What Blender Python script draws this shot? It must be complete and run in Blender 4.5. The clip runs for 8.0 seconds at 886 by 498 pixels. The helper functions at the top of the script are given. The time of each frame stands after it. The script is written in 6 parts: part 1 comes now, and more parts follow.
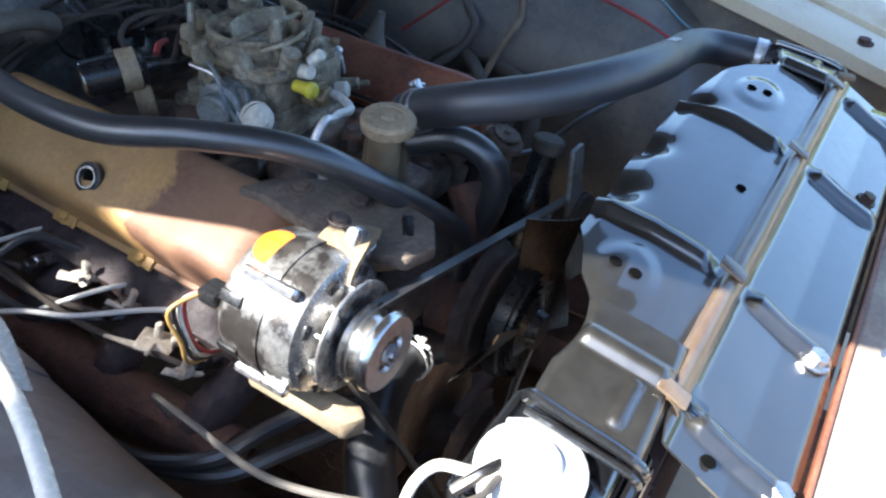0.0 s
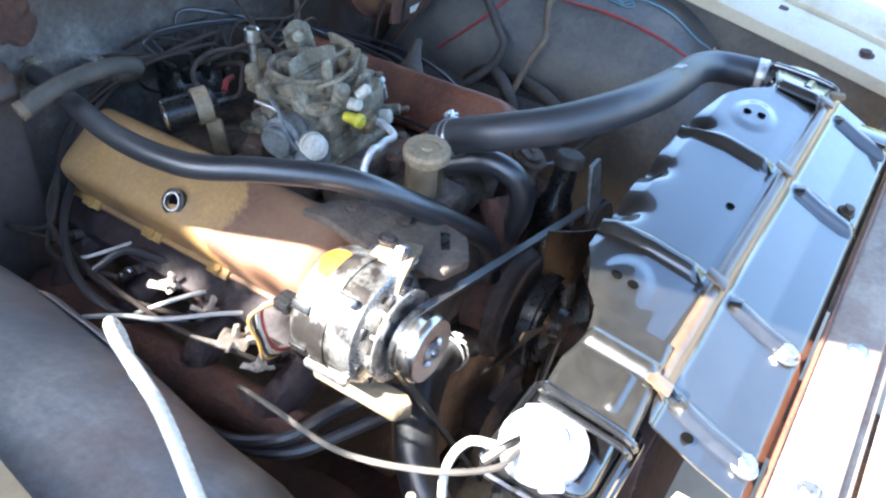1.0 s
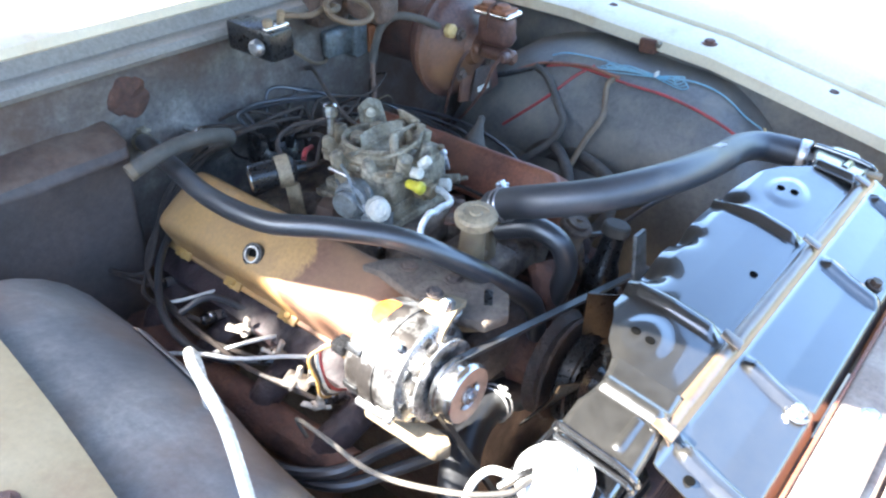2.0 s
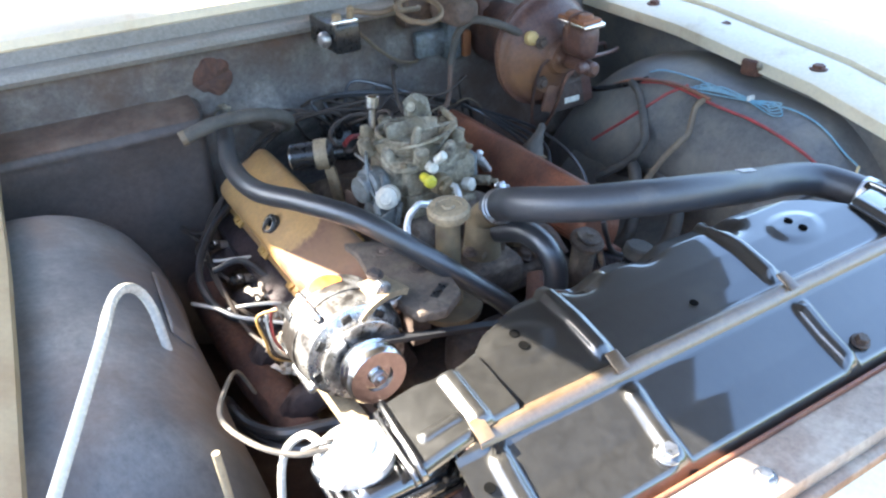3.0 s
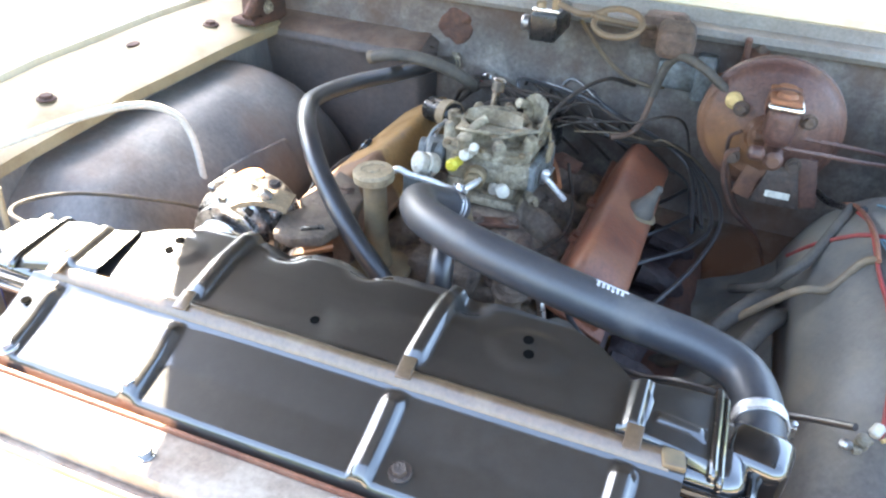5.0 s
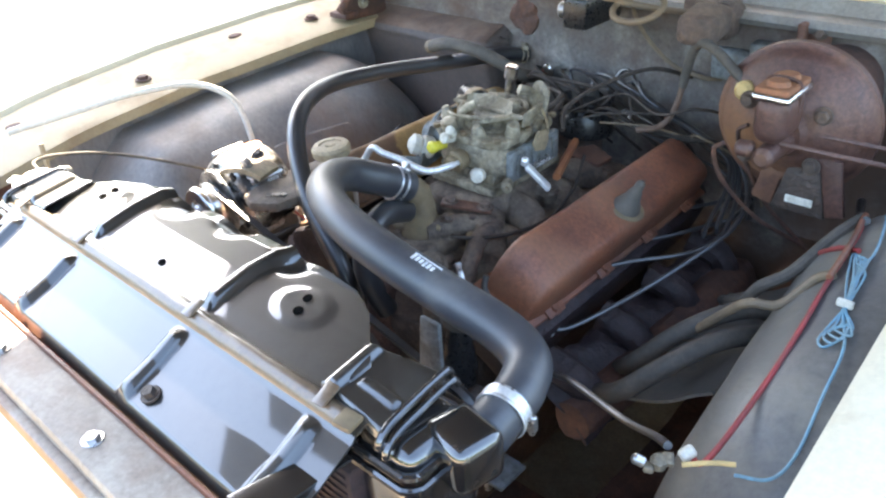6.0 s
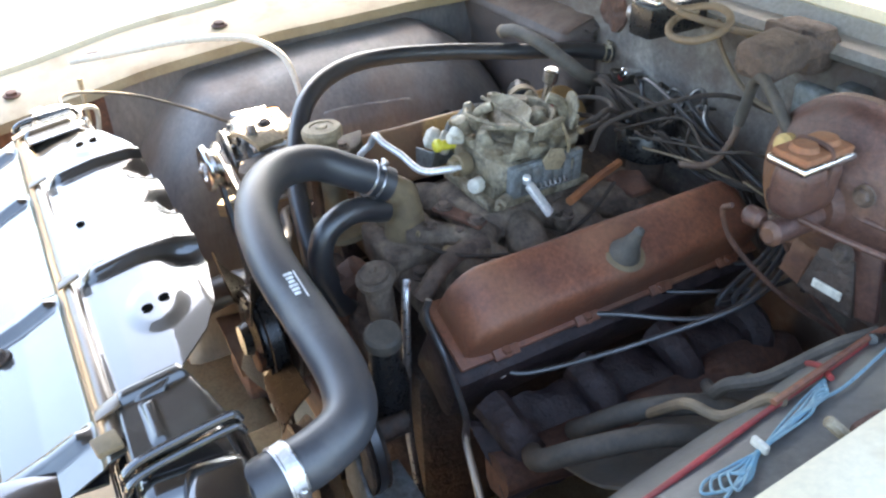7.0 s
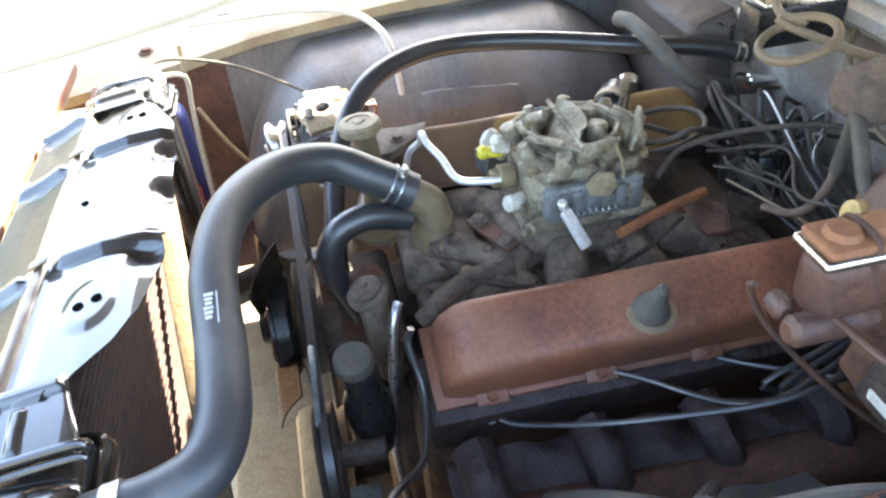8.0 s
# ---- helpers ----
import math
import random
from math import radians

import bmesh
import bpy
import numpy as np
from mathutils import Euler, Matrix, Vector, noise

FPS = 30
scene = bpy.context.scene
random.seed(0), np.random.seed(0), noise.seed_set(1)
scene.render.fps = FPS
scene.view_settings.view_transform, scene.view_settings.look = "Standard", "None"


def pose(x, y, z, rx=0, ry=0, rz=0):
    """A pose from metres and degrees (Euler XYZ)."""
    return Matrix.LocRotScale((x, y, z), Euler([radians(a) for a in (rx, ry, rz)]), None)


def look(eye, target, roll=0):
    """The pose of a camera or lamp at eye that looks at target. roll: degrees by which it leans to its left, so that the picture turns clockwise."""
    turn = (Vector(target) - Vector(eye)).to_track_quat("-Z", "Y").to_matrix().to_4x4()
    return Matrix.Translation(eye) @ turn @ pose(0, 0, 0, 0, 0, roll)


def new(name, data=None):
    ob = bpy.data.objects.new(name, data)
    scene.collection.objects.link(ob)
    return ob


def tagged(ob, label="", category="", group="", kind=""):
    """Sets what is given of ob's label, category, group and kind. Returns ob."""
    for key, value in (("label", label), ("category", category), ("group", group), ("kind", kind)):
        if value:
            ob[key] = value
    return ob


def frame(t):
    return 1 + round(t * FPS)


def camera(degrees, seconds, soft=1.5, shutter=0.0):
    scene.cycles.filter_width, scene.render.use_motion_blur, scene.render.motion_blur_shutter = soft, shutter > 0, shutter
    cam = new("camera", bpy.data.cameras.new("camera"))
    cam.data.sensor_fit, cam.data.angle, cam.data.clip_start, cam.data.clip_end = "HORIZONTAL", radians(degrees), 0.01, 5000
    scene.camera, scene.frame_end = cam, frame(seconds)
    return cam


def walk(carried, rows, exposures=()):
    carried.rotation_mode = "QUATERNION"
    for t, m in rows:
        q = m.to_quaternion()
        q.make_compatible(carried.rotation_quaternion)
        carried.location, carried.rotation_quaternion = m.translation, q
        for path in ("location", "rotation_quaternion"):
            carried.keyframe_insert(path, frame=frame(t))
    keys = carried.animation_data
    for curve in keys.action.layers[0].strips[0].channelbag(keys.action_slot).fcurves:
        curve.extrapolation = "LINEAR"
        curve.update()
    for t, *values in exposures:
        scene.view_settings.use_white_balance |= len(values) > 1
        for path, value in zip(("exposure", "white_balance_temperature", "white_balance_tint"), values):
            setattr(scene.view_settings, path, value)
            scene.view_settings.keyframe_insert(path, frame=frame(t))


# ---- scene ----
from mathutils.bvhtree import BVHTree

cam = camera(59.1, 8.0, soft=2.3, shutter=0.0)
PATH = [
    (0, (-0.683, -0.481, 1.308), (0.712, 0.281, 0.095), 5.8),
    (0.5, (-0.694, -0.475, 1.329), (0.681, 0.278, 0.087), 4.5),
    (1, (-0.754, -0.523, 1.407), (0.571, 0.305, 0.159), 2.9),
    (1.5, (-0.794, -0.571, 1.449), (0.541, 0.431, 0.348), 1.6),
    (1.7, (-0.804, -0.579, 1.453), (0.516, 0.433, 0.342), 1.4),
    (2.8, (-0.644, -0.768, 1.417), (0.357, 0.617, 0.377), -1.8),
    (3.2, (-0.489, -0.889, 1.405), (0.224, 0.651, 0.346), -2.8),
    (3.5, (-0.374, -0.919, 1.39), (0.169, 0.678, 0.315), -3.7),
    (4, (-0.184, -0.919, 1.42), (0.107, 0.676, 0.248), -0.2),
    (4.3, (-0.074, -0.922, 1.43), (-0.006, 0.706, 0.269), 2.7),
    (4.6, (0.066, -0.95, 1.421), (-0.152, 0.719, 0.341), 5.3),
    (5.8, (0.588, -0.765, 1.368), (-0.52, 0.567, 0.37), -4.1),
    (6, (0.657, -0.719, 1.376), (-0.541, 0.506, 0.345), -3.9),
    (6.5, (0.73, -0.586, 1.368), (-0.612, 0.462, 0.319), -2.4),
    (7, (0.75, -0.434, 1.383), (-0.702, 0.382, 0.276), -1.4),
    (7.5, (0.758, -0.273, 1.396), (-0.801, 0.197, 0.235), -2.3),
    (7.8, (0.757, -0.196, 1.394), (-0.838, 0.116, 0.229), -4.3),
    (8, (0.733, -0.154, 1.391), (-0.859, 0.087, 0.205), -5.5),
]
walk(cam, [(t, look(eye, target, roll)) for t, eye, target, roll in PATH],
     exposures=((0.0, 2.38, 6050, 8), (0.5, 2.75, 6100, 8), (1.0, 3.28, 6200, 8), (1.5, 3.7, 6200, 8), (3.0, 3.55, 6750, 8), (3.5, 3.42, 7000, 8), (4.0, 3.98, 7200, 8), (4.5, 4.37, 7500, 9), (5.8, 3.8, 7700, 10), (6.5, 3.9, 8150, 10), (7.5, 3.77, 7900, 10), (8.0, 4.16, 8100, 10)))

# ---- light ----
SUN = Vector((0.91, -0.60, -1.0)).normalized()
world = bpy.data.worlds.new("sky")
scene.world = world
world.use_nodes = True
wn = world.node_tree.nodes
sky = wn.new("ShaderNodeTexSky")
sky.sky_type = "NISHITA"
sky.sun_disc = False
sky.sun_elevation = math.asin(-SUN.z)
sky.sun_rotation = math.atan2(-SUN.x, -SUN.y)
sky.dust_density = 1.5
sky.ozone_density = 3.0
sky.air_density = 1.0
wn["Background"].inputs["Strength"].default_value = 0.125
world.node_tree.links.new(sky.outputs[0], wn["Background"].inputs["Color"])
sun_data = bpy.data.lights.new("sun", "SUN")
sun_data.energy, sun_data.angle, sun_data.color = 5.0, radians(0.53), (1.0, 0.95, 0.87)
sun = new("sun", sun_data)
sun.rotation_euler = SUN.to_track_quat("-Z", "Y").to_euler()


# ---- materials ----
def material(name, base, second=None, rough=0.6, metal=0.0, scale=30.0, cover=0.5, soft=0.12, bump=0.15, bump_scale=160.0,
             grime=None, grime_scale=7.0, grime_cover=0.45, coat=0.0, rough_var=0.15, spec=0.5, stretch=(1, 1, 1), second_metal=None,
             second_rough=None, per_object=0.0, split=None, coat_ior=1.5, coat_rough=0.08, grain=(0.72, 1.18), lump=0.0, lump_scale=45.0):
    """A worn surface: base colour, a second one in patches, fine grain, broad grime, and relief."""
    m = bpy.data.materials.new(name)
    m.use_nodes = True
    n, l = m.node_tree.nodes, m.node_tree.links
    b = n["Principled BSDF"]
    b.inputs["Specular IOR Level"].default_value = spec
    b.inputs["Coat Weight"].default_value = coat
    b.inputs["Coat Roughness"].default_value = coat_rough
    b.inputs["Coat IOR"].default_value = coat_ior
    co = n.new("ShaderNodeTexCoord")
    mp = n.new("ShaderNodeMapping")
    mp.inputs["Scale"].default_value = stretch
    l.new(co.outputs["Object"], mp.inputs["Vector"])

    def tex(sc, detail, rough_=0.6):
        t = n.new("ShaderNodeTexNoise")
        t.inputs["Scale"].default_value, t.inputs["Detail"].default_value, t.inputs["Roughness"].default_value = sc, detail, rough_
        l.new(mp.outputs[0], t.inputs["Vector"])
        return t.outputs[0]

    def ramp(src, lo, hi):
        r = n.new("ShaderNodeMapRange")
        r.inputs[1].default_value, r.inputs[2].default_value = lo, hi
        l.new(src, r.inputs[0])
        return r.outputs[0]

    def mix(fac, a, c):
        x = n.new("ShaderNodeMix")
        x.data_type = "RGBA"
        l.new(fac, x.inputs[0])
        for i, v in ((6, a), (7, c)):
            if isinstance(v, tuple):
                x.inputs[i].default_value = (*v, 1)
            else:
                l.new(v, x.inputs[i])
        return x.outputs[2]

    second = second or tuple(c * 0.7 for c in base)
    mask = ramp(tex(scale, 8), 1 - cover - soft, 1 - cover + soft)
    if split is not None:
        xyz = n.new("ShaderNodeSeparateXYZ")
        l.new(co.outputs["Object"], xyz.inputs[0])
        ad = n.new("ShaderNodeMath")
        ad.operation = "MULTIPLY_ADD"
        l.new(tex(scale, 6), ad.inputs[0])
        ad.inputs[1].default_value = 0.14
        l.new(xyz.outputs[1], ad.inputs[2])
        mask = ramp(ad.outputs[0], split + 0.07 + soft * 0.1, split + 0.07 - soft * 0.1)
    colour = mix(mask, base, second)
    fine = tex(bump_scale, 6, 0.7)
    dark = mix(ramp(fine, 0.3, 0.7), (grain[0],) * 3, (grain[1], grain[1] * 0.985, grain[1] * 0.965))
    mul = n.new("ShaderNodeMix")
    mul.data_type, mul.blend_type = "RGBA", "MULTIPLY"
    mul.inputs[0].default_value = 1.0
    l.new(colour, mul.inputs[6])
    l.new(dark, mul.inputs[7])
    colour = mul.outputs[2]
    rsrc = ramp(fine, 0.2, 0.8)
    rr = n.new("ShaderNodeMapRange")
    rr.inputs[3].default_value, rr.inputs[4].default_value = max(0.02, rough - rough_var), min(1, rough + rough_var)
    l.new(rsrc, rr.inputs[0])
    rout = rr.outputs[0]
    if second_rough is not None:
        q = n.new("ShaderNodeMix")
        l.new(mask, q.inputs[0])
        l.new(rout, q.inputs[2])
        q.inputs[3].default_value = second_rough
        rout = q.outputs[0]
    mval = n.new("ShaderNodeMix")
    l.new(mask, mval.inputs[0])
    mval.inputs[2].default_value = metal
    mval.inputs[3].default_value = metal if second_metal is None else second_metal
    mout = mval.outputs[0]
    if grime:
        gm = ramp(tex(grime_scale, 5), 1 - grime_cover - 0.18, 1 - grime_cover + 0.18)
        colour = mix(gm, colour, grime)
        q = n.new("ShaderNodeMix")
        l.new(gm, q.inputs[0])
        l.new(rout, q.inputs[2])
        q.inputs[3].default_value = 0.85
        rout = q.outputs[0]
        q = n.new("ShaderNodeMix")
        l.new(gm, q.inputs[0])
        l.new(mout, q.inputs[2])
        q.inputs[3].default_value = 0.0
        mout = q.outputs[0]
    if per_object:
        oi = n.new("ShaderNodeObjectInfo")
        hs = n.new("ShaderNodeHueSaturation")
        mr = n.new("ShaderNodeMapRange")
        mr.inputs[3].default_value, mr.inputs[4].default_value = 1 - per_object, 1 + per_object
        l.new(oi.outputs["Random"], mr.inputs[0])
        l.new(mr.outputs[0], hs.inputs["Value"])
        l.new(colour, hs.inputs["Color"])
        colour = hs.outputs[0]
    l.new(colour, b.inputs["Base Color"])
    l.new(rout, b.inputs["Roughness"])
    l.new(mout, b.inputs["Metallic"])
    if bump:
        bp = n.new("ShaderNodeBump")
        bp.inputs["Strength"].default_value, bp.inputs["Distance"].default_value = bump, 0.004
        l.new(fine, bp.inputs["Height"])
        if lump:
            bq = n.new("ShaderNodeBump")
            bq.inputs["Strength"].default_value, bq.inputs["Distance"].default_value = lump, 0.012
            l.new(tex(lump_scale, 4), bq.inputs["Height"])
            l.new(bq.outputs[0], bp.inputs["Normal"])
        l.new(bp.outputs[0], b.inputs["Normal"])
    return m


M = dict(
    rust=material("rust", (0.27, 0.096, 0.052), (0.105, 0.042, 0.033), rough=0.40, scale=9, cover=0.46, soft=0.15, grime=(0.29, 0.140, 0.080), grime_scale=6, grime_cover=0.36, bump=0.3, bump_scale=180, grain=(0.6, 1.3)),
    rust_dark=material("rust_dark", (0.105, 0.047, 0.036), (0.19, 0.085, 0.05), rough=0.75, scale=24, soft=0.2, grime=(0.05, 0.033, 0.03), grime_scale=14, bump=0.6, bump_scale=130, grain=(0.55, 1.3), lump=0.4),
    rust_orange=material("rust_orange", (0.36, 0.13, 0.045), (0.22, 0.08, 0.04), rough=0.8, scale=40, soft=0.2, bump=0.35),
    ochre=material("ochre", (0.42, 0.25, 0.075), (0.36, 0.19, 0.055), rough=0.5, scale=14, cover=0.4, grime=(0.20, 0.11, 0.06), grime_scale=16, grime_cover=0.3, bump=0.12),
    ochre_rust=material("ochre_rust", (0.42, 0.240, 0.092), (0.17, 0.085, 0.05), rough=0.42, scale=14, cover=0.45, soft=0.05, split=0.075, bump=0.15, second_rough=0.6, grime=(0.24, 0.135, 0.070), grime_scale=11, grime_cover=0.38, grain=(0.75, 1.15)),
    gloss=material("gloss_black", (0.008, 0.008, 0.009), (0.022, 0.02, 0.018), rough=0.25, scale=9, cover=0.3, soft=0.3, bump=0.01, bump_scale=60, rough_var=0.05, coat=1.0, coat_ior=1.8, coat_rough=0.08, spec=0.6,
                   grime=(0.09, 0.08, 0.06), grime_scale=14, grime_cover=0.15),
    plate=material("plate_paint", (0.013, 0.0125, 0.012), (0.030, 0.028, 0.025), rough=0.4, scale=6, cover=0.4, soft=0.3, bump=0.0, bump_scale=90, rough_var=0.1, coat=1.0, coat_ior=1.8, coat_rough=0.05, spec=0.5,
                   grime=(0.07, 0.063, 0.05), grime_scale=9, grime_cover=0.2),
    strap=material("strap", (0.120, 0.090, 0.055), (0.100, 0.055, 0.032), rough=0.4, scale=6, soft=0.25, bump=0.03, coat=0.6, coat_ior=1.75, coat_rough=0.20, spec=0.5, grime=(0.20, 0.155, 0.10), grime_scale=18, grime_cover=0.25),
    blade_tan=material("blade_tan", (0.065, 0.042, 0.022), (0.022, 0.017, 0.014), rough=0.32, metal=0.5, scale=22, cover=0.55, soft=0.2, bump=0.15),
    rubber=material("rubber", (0.022, 0.023, 0.027), (0.040, 0.040, 0.043), rough=0.36, scale=18, cover=0.35, soft=0.3, bump=0.06, bump_scale=220, rough_var=0.08, spec=0.9, coat=0.25, coat_rough=0.3, grime=(0.085, 0.080, 0.075), grime_scale=11, grime_cover=0.26),
    hose_dusty=material("hose_dusty", (0.032, 0.034, 0.041), (0.058, 0.060, 0.068), rough=0.46, scale=13, cover=0.42, soft=0.3, bump=0.05, bump_scale=240, rough_var=0.12, spec=0.75, coat=0.15, coat_rough=0.35, grime=(0.15, 0.14, 0.13), grime_scale=13, grime_cover=0.28, grain=(0.8, 1.15)),
    housing=material("housing_dark", (0.085, 0.072, 0.068), (0.14, 0.10, 0.085), rough=0.6, scale=9, cover=0.4, soft=0.25, bump=0.25, bump_scale=90, grime=(0.11, 0.07, 0.05), grime_scale=7, grime_cover=0.3),
    ledge=material("ledge_rust", (0.16, 0.095, 0.065), (0.09, 0.055, 0.042), rough=0.75, scale=22, soft=0.2, bump=0.4, bump_scale=120, grime=(0.22, 0.16, 0.12), grime_scale=12, grime_cover=0.35),
    flange=material("dirty_cream", (0.36, 0.285, 0.175), (0.29, 0.215, 0.12), rough=0.55, scale=14, cover=0.45, soft=0.25, grime=(0.22, 0.135, 0.075), grime_scale=13, grime_cover=0.30, bump=0.1, grain=(0.85, 1.08)),
    bracket_cast=material("bracket_cast", (0.15, 0.115, 0.088), (0.085, 0.062, 0.050), rough=0.7, scale=24, soft=0.2, grime=(0.24, 0.19, 0.14), grime_scale=22, grime_cover=0.35, bump=0.6, bump_scale=140, grain=(0.55, 1.3), lump=0.4),
    rubber_old=material("rubber_old", (0.05, 0.045, 0.04), (0.13, 0.11, 0.09), rough=0.75, scale=26, soft=0.25, bump=0.2),
    chrome=material("chrome", (0.78, 0.77, 0.76), (0.50, 0.48, 0.46), rough=0.22, metal=1.0, scale=24, cover=0.25, bump=0.03, rough_var=0.08, second_metal=0.9, second_rough=0.35),
    steel=material("steel", (0.55, 0.55, 0.56), (0.30, 0.27, 0.24), rough=0.32, metal=0.95, scale=35, cover=0.35, bump=0.08),
    alloy=material("alloy", (0.40, 0.40, 0.41), (0.22, 0.20, 0.19), rough=0.38, metal=0.85, scale=40, cover=0.4, soft=0.2, bump=0.15, second_rough=0.6),
    zinc=material("zinc", (0.42, 0.365, 0.275), (0.075, 0.060, 0.046), rough=0.46, metal=0.35, scale=36, cover=0.48, soft=0.12, bump=0.6, bump_scale=150, grime=(0.22, 0.165, 0.095), grime_scale=26, grime_cover=0.40, grain=(0.5, 1.4), lump=0.4, lump_scale=70),
    zinc_blue=material("zinc_blue", (0.25, 0.275, 0.285), (0.13, 0.12, 0.105), rough=0.5, metal=0.4, scale=44, cover=0.45, soft=0.18, bump=0.4, bump_scale=150, grain=(0.6, 1.25)),
    tube_alloy=material("tube_alloy", (0.82, 0.82, 0.82), (0.6, 0.58, 0.54), rough=0.38, metal=0.5, scale=30, cover=0.3, soft=0.2, bump=0.05),
    void=material("hole_dark", (0.004, 0.004, 0.004), (0.006, 0.006, 0.006), rough=0.95, spec=0.0, scale=30, bump=0.0),
    brass=material("brass", (0.27, 0.20, 0.115), (0.16, 0.115, 0.075), rough=0.6, metal=0.2, scale=40, soft=0.2, bump=0.3),
    cap_tan=material("cap_tan", (0.33, 0.25, 0.155), (0.20, 0.14, 0.09), rough=0.6, scale=60, cover=0.4, soft=0.2, bump=0.35, bump_scale=200, grain=(0.6, 1.25)),
    iron=material("iron", (0.12, 0.085, 0.07), (0.21, 0.14, 0.105), rough=0.75, scale=26, soft=0.2, grime=(0.055, 0.042, 0.036), grime_scale=18, grime_cover=0.45, bump=0.7, bump_scale=130, grain=(0.5, 1.3), lump=0.5),
    grease=material("grease", (0.035, 0.028, 0.026), (0.095, 0.06, 0.045), rough=0.5, scale=20, soft=0.2, bump=0.6, bump_scale=110, grain=(0.5, 1.3), lump=0.5),
    # near-black brown for heads, ports and casting below the valve covers
    near_black=material("near_black", (0.022, 0.015, 0.017), (0.060, 0.036, 0.036), rough=0.55, scale=22, soft=0.2, bump=0.6, bump_scale=110, grain=(0.5, 1.3), lump=0.5),
    manifold=material("manifold", (0.195, 0.145, 0.112), (0.080, 0.057, 0.045), rough=0.75, scale=26, soft=0.16, grime=(0.30, 0.225, 0.16), grime_scale=30, grime_cover=0.36, bump=0.7, bump_scale=140, grain=(0.45, 1.35), lump=0.5),
    apron=material("apron", (0.115, 0.116, 0.120), (0.245, 0.230, 0.215), rough=0.42, spec=0.5, scale=6, cover=0.46, soft=0.16, stretch=(1, 1, 0.45), grime=(0.175, 0.105, 0.068), grime_scale=5, grime_cover=0.36, bump=0.18, bump_scale=120, rough_var=0.12, lump=0.2, lump_scale=12),
    apron_dusty=material("apron_dusty", (0.095, 0.097, 0.097), (0.160, 0.150, 0.136), rough=0.44, spec=0.55, scale=7, cover=0.5, soft=0.25, grime=(0.27, 0.235, 0.18), grime_scale=9, grime_cover=0.35, bump=0.22, bump_scale=110, rough_var=0.15, lump=0.2, lump_scale=14),
    # dark second patches paint the chrome's dark reflections; the grime is dirt
    alt_case=material("alternator_case", (0.80, 0.78, 0.75), (0.055, 0.048, 0.044), rough=0.24, metal=0.92, scale=20, cover=0.52, soft=0.10, bump=0.25, bump_scale=70, second_rough=0.35, second_metal=0.6, grime=(0.09, 0.075, 0.06), grime_scale=25, grime_cover=0.25),
    leaf=material("leaf", (0.055, 0.085, 0.03), (0.085, 0.11, 0.045), rough=0.5, scale=3, bump=0.0),
    bark=material("bark", (0.13, 0.10, 0.075), (0.20, 0.16, 0.12), rough=0.9, scale=9, bump=0.6, bump_scale=30),
    firewall=material("firewall", (0.145, 0.136, 0.130), (0.33, 0.315, 0.285), rough=0.58, scale=18, cover=0.42, soft=0.12, grime=(0.105, 0.060, 0.040), grime_scale=5.5, grime_cover=0.52, bump=0.4, bump_scale=110, grain=(0.55, 1.3)),
    lip_paint=material("lip_paint", (0.235, 0.220, 0.208), (0.30, 0.285, 0.26), rough=0.5, scale=8, soft=0.25, grime=(0.15, 0.11, 0.085), grime_scale=6, grime_cover=0.3, bump=0.1),
    white=material("cream_paint", (0.70, 0.63, 0.48), (0.62, 0.52, 0.36), rough=0.42, scale=6, cover=0.42, soft=0.3, grime=(0.38, 0.235, 0.12), grime_scale=11, grime_cover=0.27, bump=0.04, grain=(0.9, 1.06)),
    support=material("support_paint", (0.34, 0.28, 0.23), (0.24, 0.16, 0.12), rough=0.6, scale=14, cover=0.45, soft=0.2, grime=(0.55, 0.50, 0.42), grime_scale=10, grime_cover=0.35, bump=0.2),
    dust=material("dust", (0.36, 0.29, 0.19), (0.25, 0.18, 0.11), rough=0.9, scale=30, soft=0.25, bump=0.4),
    core=material("core", (0.05, 0.03, 0.03), (0.09, 0.05, 0.045), rough=0.7, scale=60, bump=0.6, bump_scale=300),
    booster=material("booster_rust", (0.092, 0.046, 0.039), (0.155, 0.072, 0.050), rough=0.42, scale=10, soft=0.14, grime=(0.30, 0.135, 0.050), grime_scale=7, grime_cover=0.32, bump=0.4, grain=(0.55, 1.3)),
    lid_rust=material("lid_rust", (0.31, 0.13, 0.06), (0.22, 0.085, 0.045), rough=0.7, scale=24, soft=0.2, bump=0.25),
    white_plastic=material("white_plastic", (0.66, 0.63, 0.55), (0.45, 0.40, 0.32), rough=0.5, scale=60, cover=0.4, soft=0.2, bump=0.12),
    yellow=material("yellow_plastic", (0.70, 0.60, 0.04), (0.50, 0.42, 0.06), rough=0.45, scale=60, soft=0.2, bump=0.1),
    cream=material("cream_plastic", (0.66, 0.47, 0.20), (0.50, 0.33, 0.14), rough=0.55, scale=40, bump=0.1),
    orange=material("orange_paint", (0.80, 0.22, 0.015), (0.68, 0.20, 0.03), rough=0.5, scale=40, bump=0.05),
    red=material("red_wire", (0.40, 0.045, 0.045), (0.25, 0.05, 0.045), rough=0.5, scale=30, bump=0.05),
    blue=material("blue_wire", (0.14, 0.33, 0.44), (0.20, 0.33, 0.38), rough=0.5, scale=30, bump=0.05),
    blue_cloth=material("blue_plastic", (0.06, 0.08, 0.28), (0.045, 0.06, 0.2), rough=0.5, scale=10, bump=0.1),
    red_cloth=material("red_plastic", (0.42, 0.03, 0.04), (0.30, 0.03, 0.03), rough=0.5, scale=10, bump=0.1),
    wire=material("wire_grey", (0.030, 0.025, 0.023), (0.070, 0.052, 0.042), rough=0.7, spec=0.3, scale=40, soft=0.25, bump=0.15, per_object=0.45),
